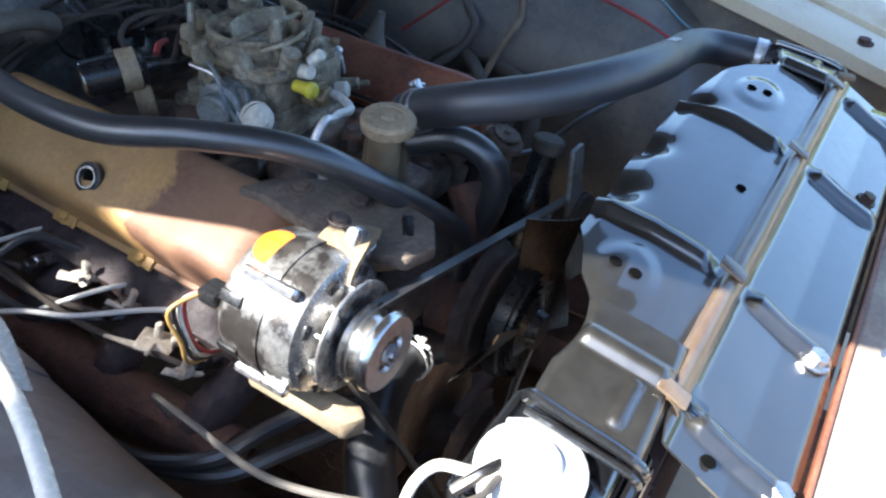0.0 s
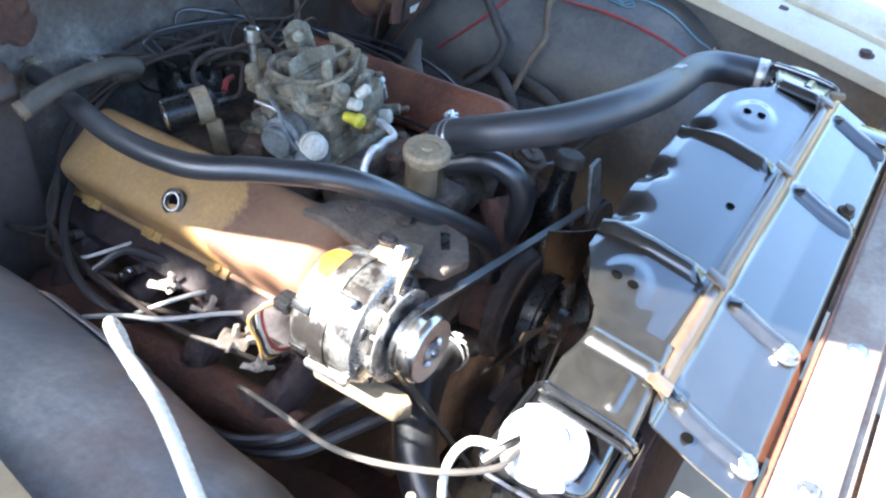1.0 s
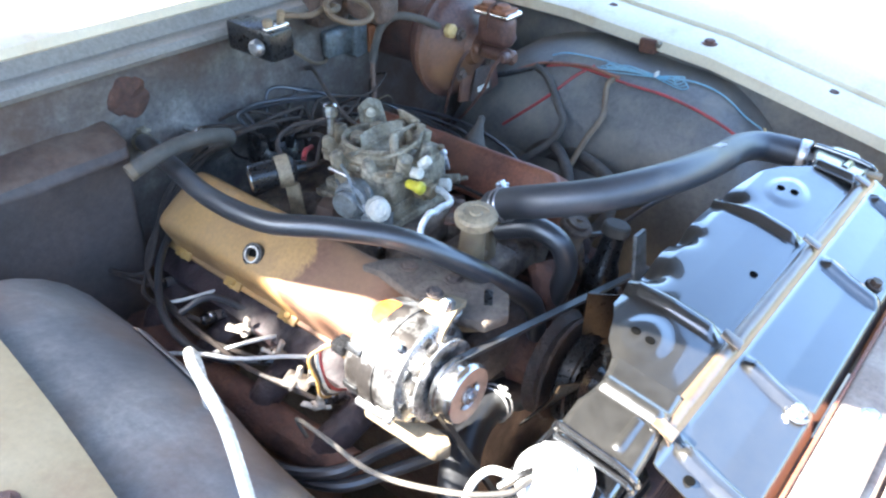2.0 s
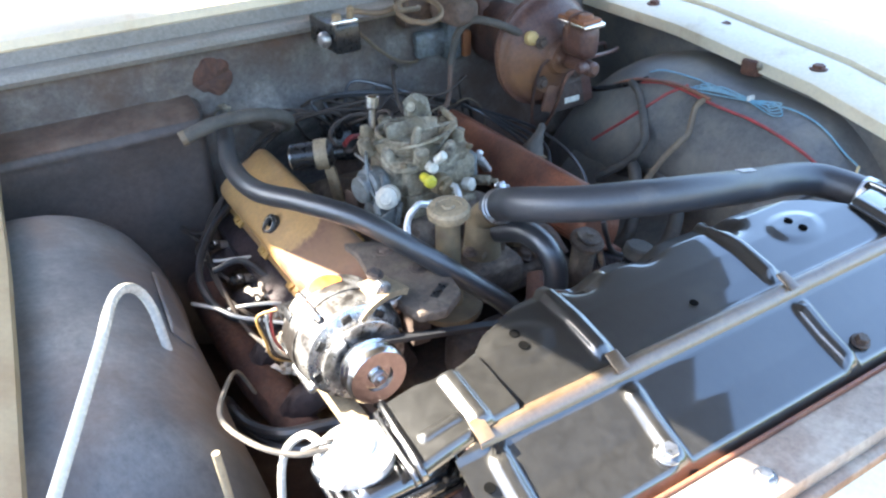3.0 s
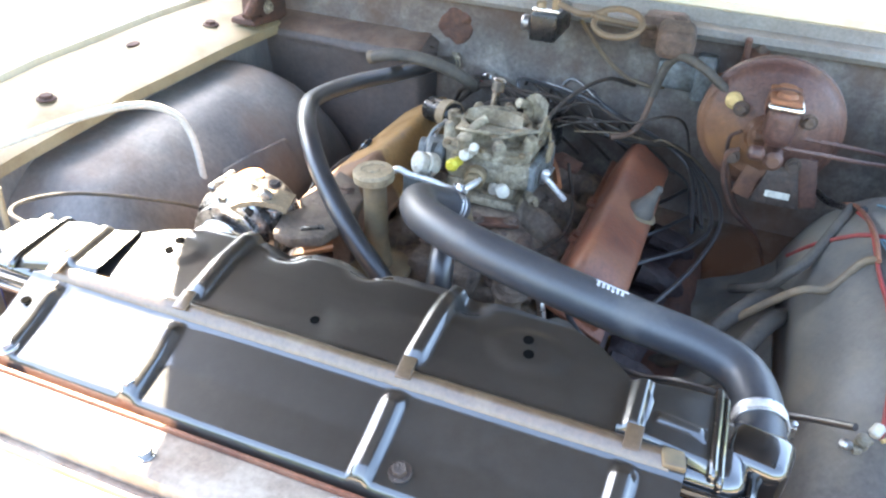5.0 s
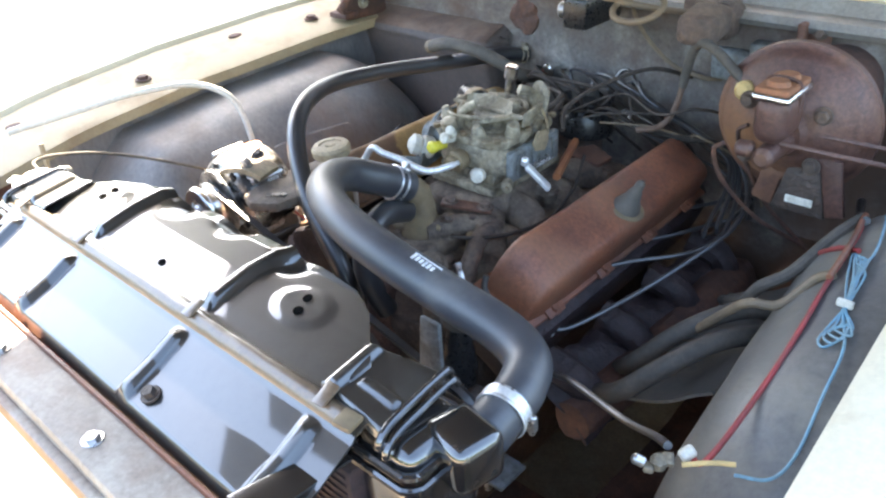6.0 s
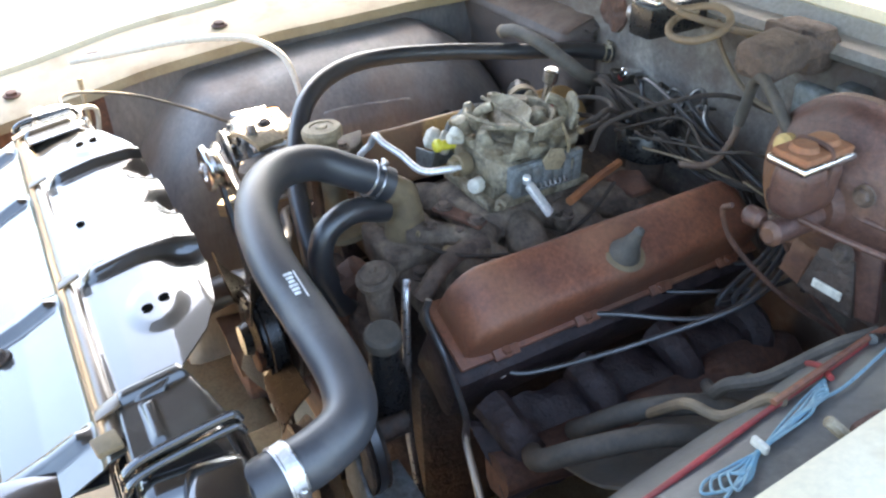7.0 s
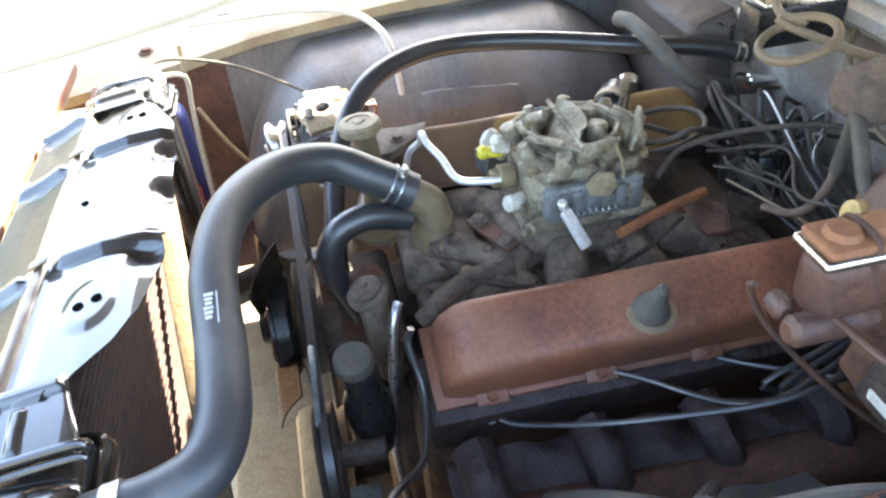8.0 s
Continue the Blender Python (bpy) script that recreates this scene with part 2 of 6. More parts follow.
    wire_tan=material("wire_tan", (0.22, 0.16, 0.10), (0.14, 0.10, 0.07), rough=0.65, scale=40, soft=0.25, bump=0.15),
    black=material("black_plastic", (0.015, 0.015, 0.016), (0.035, 0.033, 0.03), rough=0.3, scale=30, cover=0.35, bump=0.05),
    # whitened so the colour carries the sun's brightness on the terminal clips
    whitened=material("whitened", (0.62, 0.55, 0.45), (0.36, 0.28, 0.21), rough=0.8, scale=60, soft=0.2, bump=0.5, bump_scale=200),
    clear=material("pale_tube", (0.60, 0.58, 0.53), (0.52, 0.48, 0.42), rough=0.25, scale=14, cover=0.35, soft=0.3, bump=0.02, grain=(0.92, 1.05)),
    ink=material("ink", (0.75, 0.76, 0.78), (0.6, 0.62, 0.65), rough=0.6, scale=200, bump=0.0),
    ground=material("ground", (0.36, 0.28, 0.19), (0.26, 0.19, 0.125), rough=0.95, scale=3, soft=0.25, grime=(0.42, 0.35, 0.26), grime_scale=0.6, bump=0.5, bump_scale=40),
    hood=material("hood_inside", (0.014, 0.013, 0.013), (0.022, 0.020, 0.018), rough=0.7, scale=8, soft=0.25, bump=0.2),
    glass=material("windscreen", (0.02, 0.025, 0.03), (0.03, 0.035, 0.04), rough=0.06, scale=5, bump=0.0, rough_var=0.03, spec=0.8),
)


# ---- shapes ----
def box(sx, sy, sz, at=(0, 0, 0), bev=0.003, turn=(0, 0, 0), seg=2):
    bm = bmesh.new()
    bmesh.ops.create_cube(bm, size=1)
    bmesh.ops.scale(bm, vec=(sx, sy, sz), verts=bm.verts)
    if bev:
        bmesh.ops.bevel(bm, geom=bm.edges[:], offset=min(bev, min(sx, sy, sz) * 0.45), segments=seg, affect="EDGES", profile=0.5)
    bmesh.ops.transform(bm, matrix=pose(*at, *turn), verts=bm.verts)
    return bm


def lathe(profile, at=(0, 0, 0), axis=(0, 0, 1), seg=24):
    """Turns a list of (radius, height) about the axis."""
    bm = bmesh.new()
    rings = []
    for r, h in profile:
        if r < 1e-6:
            rings.append([bm.verts.new((0, 0, h))])
        else:
            rings.append([bm.verts.new((r * math.cos(2 * math.pi * i / seg), r * math.sin(2 * math.pi * i / seg), h)) for i in range(seg)])
    for a, b in zip(rings, rings[1:]):
        for i in range(seg):
            j = (i + 1) % seg
            q = [a[i % len(a)], a[j % len(a)], b[j % len(b)], b[i % len(b)]]
            q = list(dict.fromkeys(q))
            if len(q) > 2:
                bm.faces.new(q)
    m = Vector(axis).to_track_quat("Z", "Y").to_matrix().to_4x4()
    bmesh.ops.transform(bm, matrix=Matrix.Translation(at) @ m, verts=bm.verts)
    bmesh.ops.recalc_face_normals(bm, faces=bm.faces)
    return bm


def cyl(r, h, at=(0, 0, 0), axis=(0, 0, 1), seg=24, bev=0.002, r2=None):
    """A cylinder with eased rims, from at along the axis."""
    r2 = r if r2 is None else r2
    e = min(bev, r * 0.4, h * 0.4)
    return lathe([(0, 0), (r - e, 0), (r, e), (r2, h - e), (r2 - e, h), (0, h)], at, axis, seg)


def ring(r, t, h, at=(0, 0, 0), axis=(0, 0, 1), seg=28):
    return lathe([(r, 0), (r + t, 0), (r + t, h), (r, h), (r, 0)], at, axis, seg)


def spline(pts, n=10):
    """A smooth line through the points."""
    p = [Vector(q) for q in pts]
    if len(p) == 2:
        return p
    p = [2 * p[0] - p[1], *p, 2 * p[-1] - p[-2]]
    out = []
    for i in range(1, len(p) - 2):
        a, b, c, d = p[i - 1:i + 3]
        for k in range(n):
            t = k / n
            out.append(0.5 * ((2 * b) + (c - a) * t + (2 * a - 5 * b + 4 * c - d) * t * t + (3 * b - a - 3 * c + d) * t ** 3))
    return out + [p[-2]]


def tube(pts, r, seg=10, n=10, wall=True):
    """A round bar or hose along a smooth line; r may be a list of radii spread along it."""
    line = spline(pts, n)
    bm = bmesh.new()
    rings, up = [], None
    for i, c in enumerate(line):
        d = (line[min(i + 1, len(line) - 1)] - line[max(i - 1, 0)]).normalized()
        if up is None:
            up = d.orthogonal().normalized()
        up = (up - d * up.dot(d)).normalized()
        side = d.cross(up)
        rad = r if not isinstance(r, (list, tuple)) else float(np.interp(i / (len(line) - 1), np.linspace(0, 1, len(r)), r))
        rings.append([bm.verts.new(c + rad * (up * math.cos(2 * math.pi * k / seg) + side * math.sin(2 * math.pi * k / seg))) for k in range(seg)])
    for a, b in zip(rings, rings[1:]):
        for k in range(seg):
            bm.faces.new((a[k], a[(k + 1) % seg], b[(k + 1) % seg], b[k]))
    bm.faces.new(rings[0][::-1])
    bm.faces.new(rings[-1])
    bmesh.ops.recalc_face_normals(bm, faces=bm.faces)
    return bm


def prism(outline, h, at=(0, 0, 0), turn=(0, 0, 0), bev=0.0):
    """A flat outline (x, y) raised by h."""
    bm = bmesh.new()
    f = bm.faces.new([bm.verts.new((x, y, 0)) for x, y in outline])
    top = bmesh.ops.extrude_face_region(bm, geom=[f])["geom"]
    bmesh.ops.translate(bm, vec=(0, 0, h), verts=[v for v in top if isinstance(v, bmesh.types.BMVert)])
    bmesh.ops.recalc_face_normals(bm, faces=bm.faces)
    if bev:
        bmesh.ops.bevel(bm, geom=bm.edges[:], offset=bev, segments=2, affect="EDGES", profile=0.5)
    bmesh.ops.transform(bm, matrix=pose(*at, *turn), verts=bm.verts)
    return bm


def sheet(fn, nu, nv, thick=0.0):
    """A surface fn(u, v) -> point, u and v from 0 to 1, with a thickness."""
    bm = bmesh.new()
    g = [[bm.verts.new(fn(i / nu, j / nv)) for j in range(nv + 1)] for i in range(nu + 1)]
    for i in range(nu):
        for j in range(nv):
            bm.faces.new((g[i][j], g[i + 1][j], g[i + 1][j + 1], g[i][j + 1]))
    bm.normal_update()
    if thick:
        back = bm.copy()
        for v, n in zip(back.verts, [w.normal.copy() for w in bm.verts]):
            v.co -= n * thick
        bmesh.ops.reverse_faces(back, faces=back.faces[:])
        bm.verts.index_update()
        rim = [(e.verts[0].index, e.verts[1].index) for e in bm.edges if e.is_boundary]
        count = len(bm.verts)
        bm = join(bm, back)
        bm.verts.ensure_lookup_table()
        for a, b in rim:
            bm.faces.new((bm.verts[b], bm.verts[a], bm.verts[a + count], bm.verts[b + count]))
        bmesh.ops.recalc_face_normals(bm, faces=bm.faces)
    return bm


def join(*bms):
    out = bmesh.new()
    for b in bms:
        me = bpy.data.meshes.new("tmp")
        b.to_mesh(me)
        b.free()
        out.from_mesh(me)
        bpy.data.meshes.remove(me)
    return out


def rough_up(bm, amount, scale=25.0):
    """Uneven, worn form."""
    for v in bm.verts:
        v.co += noise.noise_vector(v.co * scale) * amount
    return bm


def make(name, bm, mat, sharp=35):
    me = bpy.data.meshes.new(name)
    bm.to_mesh(me)
    bm.free()
    me.materials.append(M[mat])
    me.shade_smooth()
    me.set_sharp_from_angle(angle=radians(sharp))
    return me


BASE = {}


def thing(name, at, label, category, group="", kind=""):
    ob = new(name)
    ob.empty_display_size = 0.03
    ob.location = at
    BASE[ob] = Matrix.Translation(at)
    return tagged(ob, label, category, group, kind)


def part(name, bm, mat, parent, label="", sharp=35):
    ob = new(name, make(name, bm, mat, sharp))
    ob.parent = parent
    ob.matrix_parent_inverse = BASE.get(parent, Matrix.Identity(4)).inverted()
    return tagged(ob, label)


def single(name, bm, mat, label, category, group="", kind="", sharp=35):
    return tagged(new(name, make(name, bm, mat, sharp)), label, category, group, kind)


def bar(a, b, w, t, bev=0.0025):
    """A flat bar from a to b."""
    a, b = Vector(a), Vector(b)
    bm = box(w, t, (b - a).length, (0, 0, 0), bev)
    bmesh.ops.transform(bm, matrix=Matrix.Translation((a + b) / 2) @ (b - a).to_track_quat("Z", "Y").to_matrix().to_4x4(), verts=bm.verts)
    return bm


def hexbolt(at, axis=(0, 0, 1), r=0.007, h=0.006, washer=True):
    b = cyl(r, h, at, axis, seg=6, bev=0.0008)
    if washer:
        b = join(b, cyl(r * 1.5, h * 0.3, at, axis, seg=16, bev=0.0005))
    return b

# ---- ground and car body ----
EX = -0.05          # the engine's middle line


def at_y(table, y):
    return float(np.interp(y, [p[0] for p in table], [p[1] for p in table]))


LIP_P = [(-0.9, 0.78), (-0.6, 0.825), (-0.4, 0.86), (-0.23, 0.90), (0.0, 0.93), (0.26, 0.945), (0.6, 0.95), (1.4, 0.96)]
LIP_D = [(-0.9, 0.80), (-0.6, 0.855), (-0.4, 0.90), (-0.1, 0.960), (0.2, 0.99), (0.6, 1.0), (1.4, 1.01)]
XP = [(-0.9, -0.70), (-0.37, -0.666), (-0.03, -0.628), (0.12, -0.615), (0.4, -0.60), (1.4, -0.60)]
XD = [(-0.9, 0.56), (1.4, 0.56)]


def ground_shape(u, v):
    x, y = (u - 0.5) * 2, (v - 0.5) * 2
    x, y = x * abs(x) ** 2 * 300, y * abs(y) ** 2 * 300
    return (x, y, 0.02 * noise.noise((x * 0.8, y * 0.8, 0)) * min(1, abs(x) + abs(y)) - 0.01)


single("ground", sheet(ground_shape, 60, 60), "ground", "dry sandy ground under and around the parked car", "ground", kind="structure")



def leaf_cloud(blobs, seed, size=0.07, gap=None):
    """Many small leaves inside rounded clumps, with one gap that the sun shines through."""
    r = random.Random(seed)
    verts, faces = [], []
    for cx, cy, cz, rx, ry, rz, count in blobs:
        k = 0
        while k < count:
            a, b, c_ = (r.uniform(-1, 1) for _ in range(3))
            if abs(a) ** 3 + abs(b) ** 3 + abs(c_) ** 2 > 1:
                continue
            k += 1
            p = Vector((cx + a * rx, cy + b * ry, cz + c_ * rz))
            if gap:
                g = p - gap[0]
                g -= SUN * g.dot(SUN)
                if (g.z / gap[2]) ** 2 + (g.y / gap[1]) ** 2 < 1:
                    continue
            q = Matrix.Rotation(r.uniform(0, 6.28), 3, "Z") @ Matrix.Rotation(r.uniform(-0.9, 0.9), 3, "X")
            w, h = size * r.uniform(0.3, 0.45), size * r.uniform(0.8, 1.3)
            n = len(verts)
            verts += [p + q @ Vector(v) for v in ((0, 0, 0), (w, h * 0.5, 0.01), (0, h, 0), (-w, h * 0.5, 0.01))]
            faces += [(n, n + 1, n + 2), (n, n + 2, n + 3)]
    bm = bmesh.new()
    vs = [bm.verts.new(v) for v in verts]
    for f in faces:
        bm.faces.new([vs[i] for i in f])
    return bm


def woods_shape(u, v):
    a = 2 * math.pi * u
    n1 = noise.noise((math.cos(a) * 9, math.sin(a) * 9, 0.3)) + 0.5 * noise.noise((math.cos(a) * 40, math.sin(a) * 40, v * 3))
    r = 38 + 3 * noise.noise((math.cos(a) * 14, math.sin(a) * 14, v * 4)) - 2.0 * math.sin(math.pi * v)
    return (r * math.cos(a), r * math.sin(a), -0.2 + v * (7.0 + 2.2 * n1))


# unseen tree ring, added to darken the low sky in the panel's reflections
single("far_woods", rough_up(sheet(woods_shape, 360, 14, 0.3), 0.5, 1.2), "leaf", "unseen dark row of trees added to dim low-sky reflections", "trees", kind="stuff")
# unseen tree, added only to shade the engine bay from the sun
tree = thing("tree", (-5.4, 4.9, 0.0), "unseen leafy tree added beside the parked car to shade it", "tree")
part("trunk", rough_up(tube([(-5.4, 4.9, -0.05), (-5.35, 4.85, 0.9), (-5.4, 4.8, 1.9), (-5.1, 4.5, 2.6)], [0.18, 0.14, 0.12, 0.09], 14, 8), 0.02, 6), "bark", tree)
for pts in (((-5.15, 4.55, 2.5), (-4.2, 3.2, 2.95), (-3.6, 2.4, 3.1), (-2.99, 1.75, 3.05)), ((-5.2, 4.6, 2.4), (-4.8, 3.6, 3.2), (-4.29, 2.8, 3.6)), ((-4.6, 3.8, 2.8), (-3.9, 3.3, 3.3), (-3.39, 2.9, 3.7)), ((-3.49, 2.2, 3.05), (-3.25, 1.5, 3.08), (-3.09, 1.0, 3.1))):
    part("limb", rough_up(tube(pts, [0.07, 0.045, 0.015], 10, 8), 0.008, 10), "bark", tree)
# leaf clumps and gap set to shape the sun patches on the engine
part("crown", leaf_cloud(((-3.01, 1.72, 3.1, 0.49, 0.60, 0.28, 6000), (-3.09, 0.98, 3.1, 0.56, 0.44, 0.26, 4600), (-3.64, 2.35, 3.35, 0.6, 0.6, 0.4, 2600), (-4.24, 2.8, 3.7, 0.75, 0.7, 0.5, 2400), (-4.9, 3.9, 3.6, 0.8, 0.8, 0.6, 2200), (-3.44, 2.95, 3.8, 0.6, 0.6, 0.4, 1800), (-2.57, 1.80, 3.355, 0.15, 0.13, 0.07, 1200)), 11, gap=(Vector((-2.57, 1.67, 3.216)), 0.088, 0.042)), "leaf", tree)

car = thing("car_body", (EX, 0.9, 0.0), "cream old car body with open hood and rusty engine bay", "car")


def fender(sign, xl, lip, lo, hi, wide):
    prof = [(0.006, -0.022), (0.0, -0.018), (0.0, 0.0), (0.006, 0.004), (0.055, 0.012), (0.062, 0.010), (0.064, -0.020), (0.072, -0.020), (0.074, 0.018),
            (0.10, 0.026), (0.16, 0.034), (0.24, 0.022), (0.30, -0.03), (0.33, -0.12), (0.34, -0.30), (0.34, -0.52)]
    prof = [(x * wide / 0.062 if x <= 0.062 else wide + (x - 0.062) * 0.75, z + (wide - 0.062) * 0.12 * min(1, x / 0.062)) for x, z in prof]

    def fn(u, v):
        y = -0.95 + 2.3 * u
        k = lo + v * (hi - lo)
        i = min(int(k), len(prof) - 2)
        a, b = prof[i], prof[i + 1]
        f = k - i
        return (at_y(xl, y) + sign * (a[0] + (b[0] - a[0]) * f), y, at_y(lip, y) + a[1] + (b[1] - a[1]) * f)
    return sheet(fn, 46, hi - lo, 0.0025)


for sign, xl, lip, wide in ((-1, XP, LIP_P, 0.165), (1, XD, LIP_D, 0.085)):
    fp = part("fender", fender(sign, xl, lip, 7, 15, wide), "white", car, "cream painted fender with rust spots", sharp=28)
    part("flange", fender(sign, xl, lip, 0, 7, wide), "flange" if sign < 0 else "white", fp, "dirty cream inner flange with rust stains", sharp=28)
    for y in (-0.45, -0.08, 0.30):
        part("bolt", hexbolt((at_y(xl, y) + sign * wide * 0.45, y, at_y(lip, y) + 0.008 + (wide - 0.062) * 0.055), r=0.010, h=0.008), "rust_dark", fp)
    for y in (-0.30, 0.14):
        hole_ = cyl(0.009, 0.003, (0, 0, 0), (0, 0, 1), 18, 0.0005)
        bmesh.ops.transform(hole_, matrix=pose(at_y(xl, y) + sign * wide * 0.68, y, at_y(lip, y) + 0.0095 + (wide - 0.062) * 0.082, 0, -sign * 8, 0) @ Matrix.Diagonal((0.8, 1.7, 1, 1)), verts=hole_.verts)
        part("slot_hole", hole_, "rust_dark", fp, "rust-edged oval hole")


def apron(sign, xl, xin0, xin1, lip, yc, top, half, u0=0.0, u1=1.0):
    """The inner fender with the bulge over the wheel."""
    def fn(u, v):
        u = u0 + (u1 - u0) * u
        y = -0.62 + 1.09 * u
        zl = at_y(lip, y) - 0.008
        q = (y - yc) / half
        arch = 0.48 + (top - 0.48) * max(0.0, 1 - abs(q) ** 2.6) ** 0.5 if abs(q) < 1 else 0.48
        arch = min(arch, zl - 0.03)
        s = max(0.0, min(1.0, (arch - 0.48) / 0.18))
        s = max(0.06, s * s * (3 - 2 * s))
        wall_x = at_y(xl, y) + sign * 0.030
        xin = wall_x + ((xin0 + (xin1 - xin0) * u) - wall_x) * s
        flat = [(wall_x, zl), (wall_x, zl - 0.5 * (zl - arch))]
        span, drop = abs(xin - wall_x), 0.05 + 0.16 * s
        for k in range(11):
            a = k / 10 * math.pi / 2
            flat.append((wall_x - sign * span * math.sin(a) ** 0.9, arch - drop * (1 - math.cos(a)) ** 1.1))
        zb = arch - drop
        for k in range(1, 7):
            flat.append((xin - sign * 0.02 * k / 6 * s, zb + (0.42 - zb) * k / 6))
        k = v * (len(flat) - 1)
        i = min(int(k), len(flat) - 2)
        a, b, f = flat[i], flat[i + 1], k - i
        n = noise.noise((sign * 6, y * 7, v * 5)) * 0.006
        return (a[0] + (b[0] - a[0]) * f + n, y, a[1] + (b[1] - a[1]) * f + n * 0.6)
    return sheet(fn, round(72 * (u1 - u0)), 36, 0.002)


part("apron_front", apron(-1, XP, -0.445, -0.42, LIP_P, 0.09, 0.935, 0.42, 0.0, 0.285), "rust_dark", car, "rusted front part of the inner fender", sharp=50)
pdome = apron(-1, XP, -0.445, -0.42, LIP_P, 0.09, 0.935, 0.42, 0.285, 1.0)
PDOME = BVHTree.FromBMesh(pdome)
part("inner_fender", pdome, "apron", car, "dusty black inner fender with wheel bulge", sharp=50)


def pad_shape(u, v):
    """A rusty pressed ledge low on the wheel bulge."""
    x, y = -0.470 + 0.024 * u + 0.014 * v, 0.012 + 0.175 * v + 0.012 * (abs(2 * u - 1) ** 2) * (0.5 - v)
    hit_ = PDOME.ray_cast(Vector((x, y, 1.3)), Vector((0, 0, -1)))[0]
    return (x, y, (hit_.z if hit_ else 0.80) + 0.004 + 0.006 * min(1.0, 8 * min(u, 1 - u), 14 * min(v, 1 - v)))


part("apron_ledge", sheet(pad_shape, 12, 26, 0.003), "apron", car, "rusty pressed ledge on the inner fender", sharp=60)
hg = part("hinge_plate", rough_up(join(box(0.030, 0.10, 0.07, (-0.625, 0.40, 0.985), 0.006, (0, 0, -8)), box(0.05, 0.04, 0.012, (-0.63, 0.35, 0.965), 0.004), tube([(-0.62, 0.33, 0.975), (-0.615, 0.39, 1.02), (-0.62, 0.45, 1.03)], 0.010, 10, 6)), 0.003, 30), "rust_dark", car, "rusty brown hood hinge plate")
part("bolt", hexbolt((-0.608, 0.385, 0.985), (1, 0, 0), 0.009, 0.010), "zinc", hg)
dome = apron(1, XD, 0.430, 0.385, LIP_D, 0.06, 0.95, 0.42)
DOME = BVHTree.FromBMesh(dome)
part("inner_fender", dome, "apron_dusty", car, "dusty grey inner fender with wheel bulge", sharp=50)


def on_dome(pts, lift=0.004):
    """Lays points (x, y, minimum height) on the inner fender."""
    out = []
    for x, y, z in pts:
        hit_ = DOME.ray_cast(Vector((x, y, 1.3)), Vector((0, 0, -1)))[0]
        out.append((x, y, max(z, hit_.z + lift) if hit_ else z))
    return out


def firewall_shape(u, v):
    x = -0.69 + 1.32 * u
    z = 0.40 + 0.64 * v
    y = 0.47 + 0.05 * math.exp(-((x - EX) / 0.16) ** 2) * (1 if z < 0.8 else max(0, 1 - (z - 0.8) / 0.06)) + 0.006 * noise.noise((x * 6, z * 6, 3))
    y -= 0.012 * max(0, 1 - abs((z - 0.70) / 0.012)) + 0.008 * max(0, 1 - abs((x + 0.33) / 0.02))
    return (x, y, z)


part("firewall", sheet(firewall_shape, 60, 40, -0.004), "firewall", car, "grey bare firewall with rust stains", sharp=50)



def heater_shape(u, v):
    """The pressed housing on the passenger half: a sloping ledge above, a dark bowed front below."""
    prof = [(0.474, 0.960), (0.455, 0.957), (0.425, 0.948), (0.408, 0.940), (0.402, 0.926), (0.408, 0.912), (0.420, 0.86), (0.425, 0.75), (0.430, 0.60), (0.440, 0.44)]
    k = v * (len(prof) - 1)
    i = min(int(k), len(prof) - 2)
    a, b, f = prof[i], prof[i + 1], k - i
    x = -0.655 + 0.375 * u
    e = max(0.0, 1 - min(u, 1 - u) / 0.06) ** 2
    n = 0.004 * noise.noise((x * 14, v * 9, 2))
    return (x, a[0] + (b[0] - a[0]) * f + (0.474 - a[0]) * 0.8 * e + n, a[1] + (b[1] - a[1]) * f - 0.012 * e)


part("heater_housing", sheet(heater_shape, 48, 27, -0.003), "housing", car, "dark dusty heater housing on the firewall", sharp=60)
part("housing_ledge", sheet(lambda u, v: (lambda p: Vector((p[0], p[1], p[2] + 0.0025)))(heater_shape(0.04 + 0.92 * u, 0.02 + 0.34 * v)), 40, 10, 0.001), "ledge", car, "rusty brown ledge strip", sharp=60)
part("rust_patch", rough_up(lathe([(0, 0.0), (0.012, 0.0), (0.024, 0.001), (0.032, 0.004), (0.034, 0.007), (0, 0.007)], (-0.248, 0.4628, 0.982), (0, 1, 0), 40), 0.006, 55), "rust_dark", car, "round rusted patch on the firewall")


def cowl_shape(u, v):
    x = -0.95 + 1.85 * u
    prof = [(0.500, 1.072), (0.492, 1.078), (0.495, 1.088), (0.51, 1.092), (0.54, 1.093), (0.58, 1.095), (0.62, 1.097), (0.70, 1.10), (0.75, 1.10), (0.86, 1.10)]
    k = v * (len(prof) - 1)
    i = min(int(k), len(prof) - 2)
    a, b, f = prof[i], prof[i + 1], k - i
    return (x, a[0] + (b[0] - a[0]) * f, a[1] + (b[1] - a[1]) * f)


cowl = part("cowl", sheet(cowl_shape, 24, 9, -0.003), "white", car, "cream cowl panel below the windscreen", sharp=40)
part("firewall_lip", sheet(lambda u, v: (-0.69 + 1.32 * u, (0.470, 0.452, 0.446, 0.452, 0.480, 0.500)[round(v * 5)], (1.030, 1.034, 1.041, 1.048, 1.052, 1.076)[round(v * 5)]), 30, 5, -0.003), "lip_paint", car, "grey painted flange along the firewall top")
part("windscreen", box(1.4, 0.008, 0.62, (EX, 1.06, 1.36), 0.003, (-38, 0, 0)), "glass", car, "dark reflecting windscreen glass")
HOOD = Matrix.Translation((EX, 0.52, 1.204)) @ Matrix.Rotation(radians(-25), 4, "X")


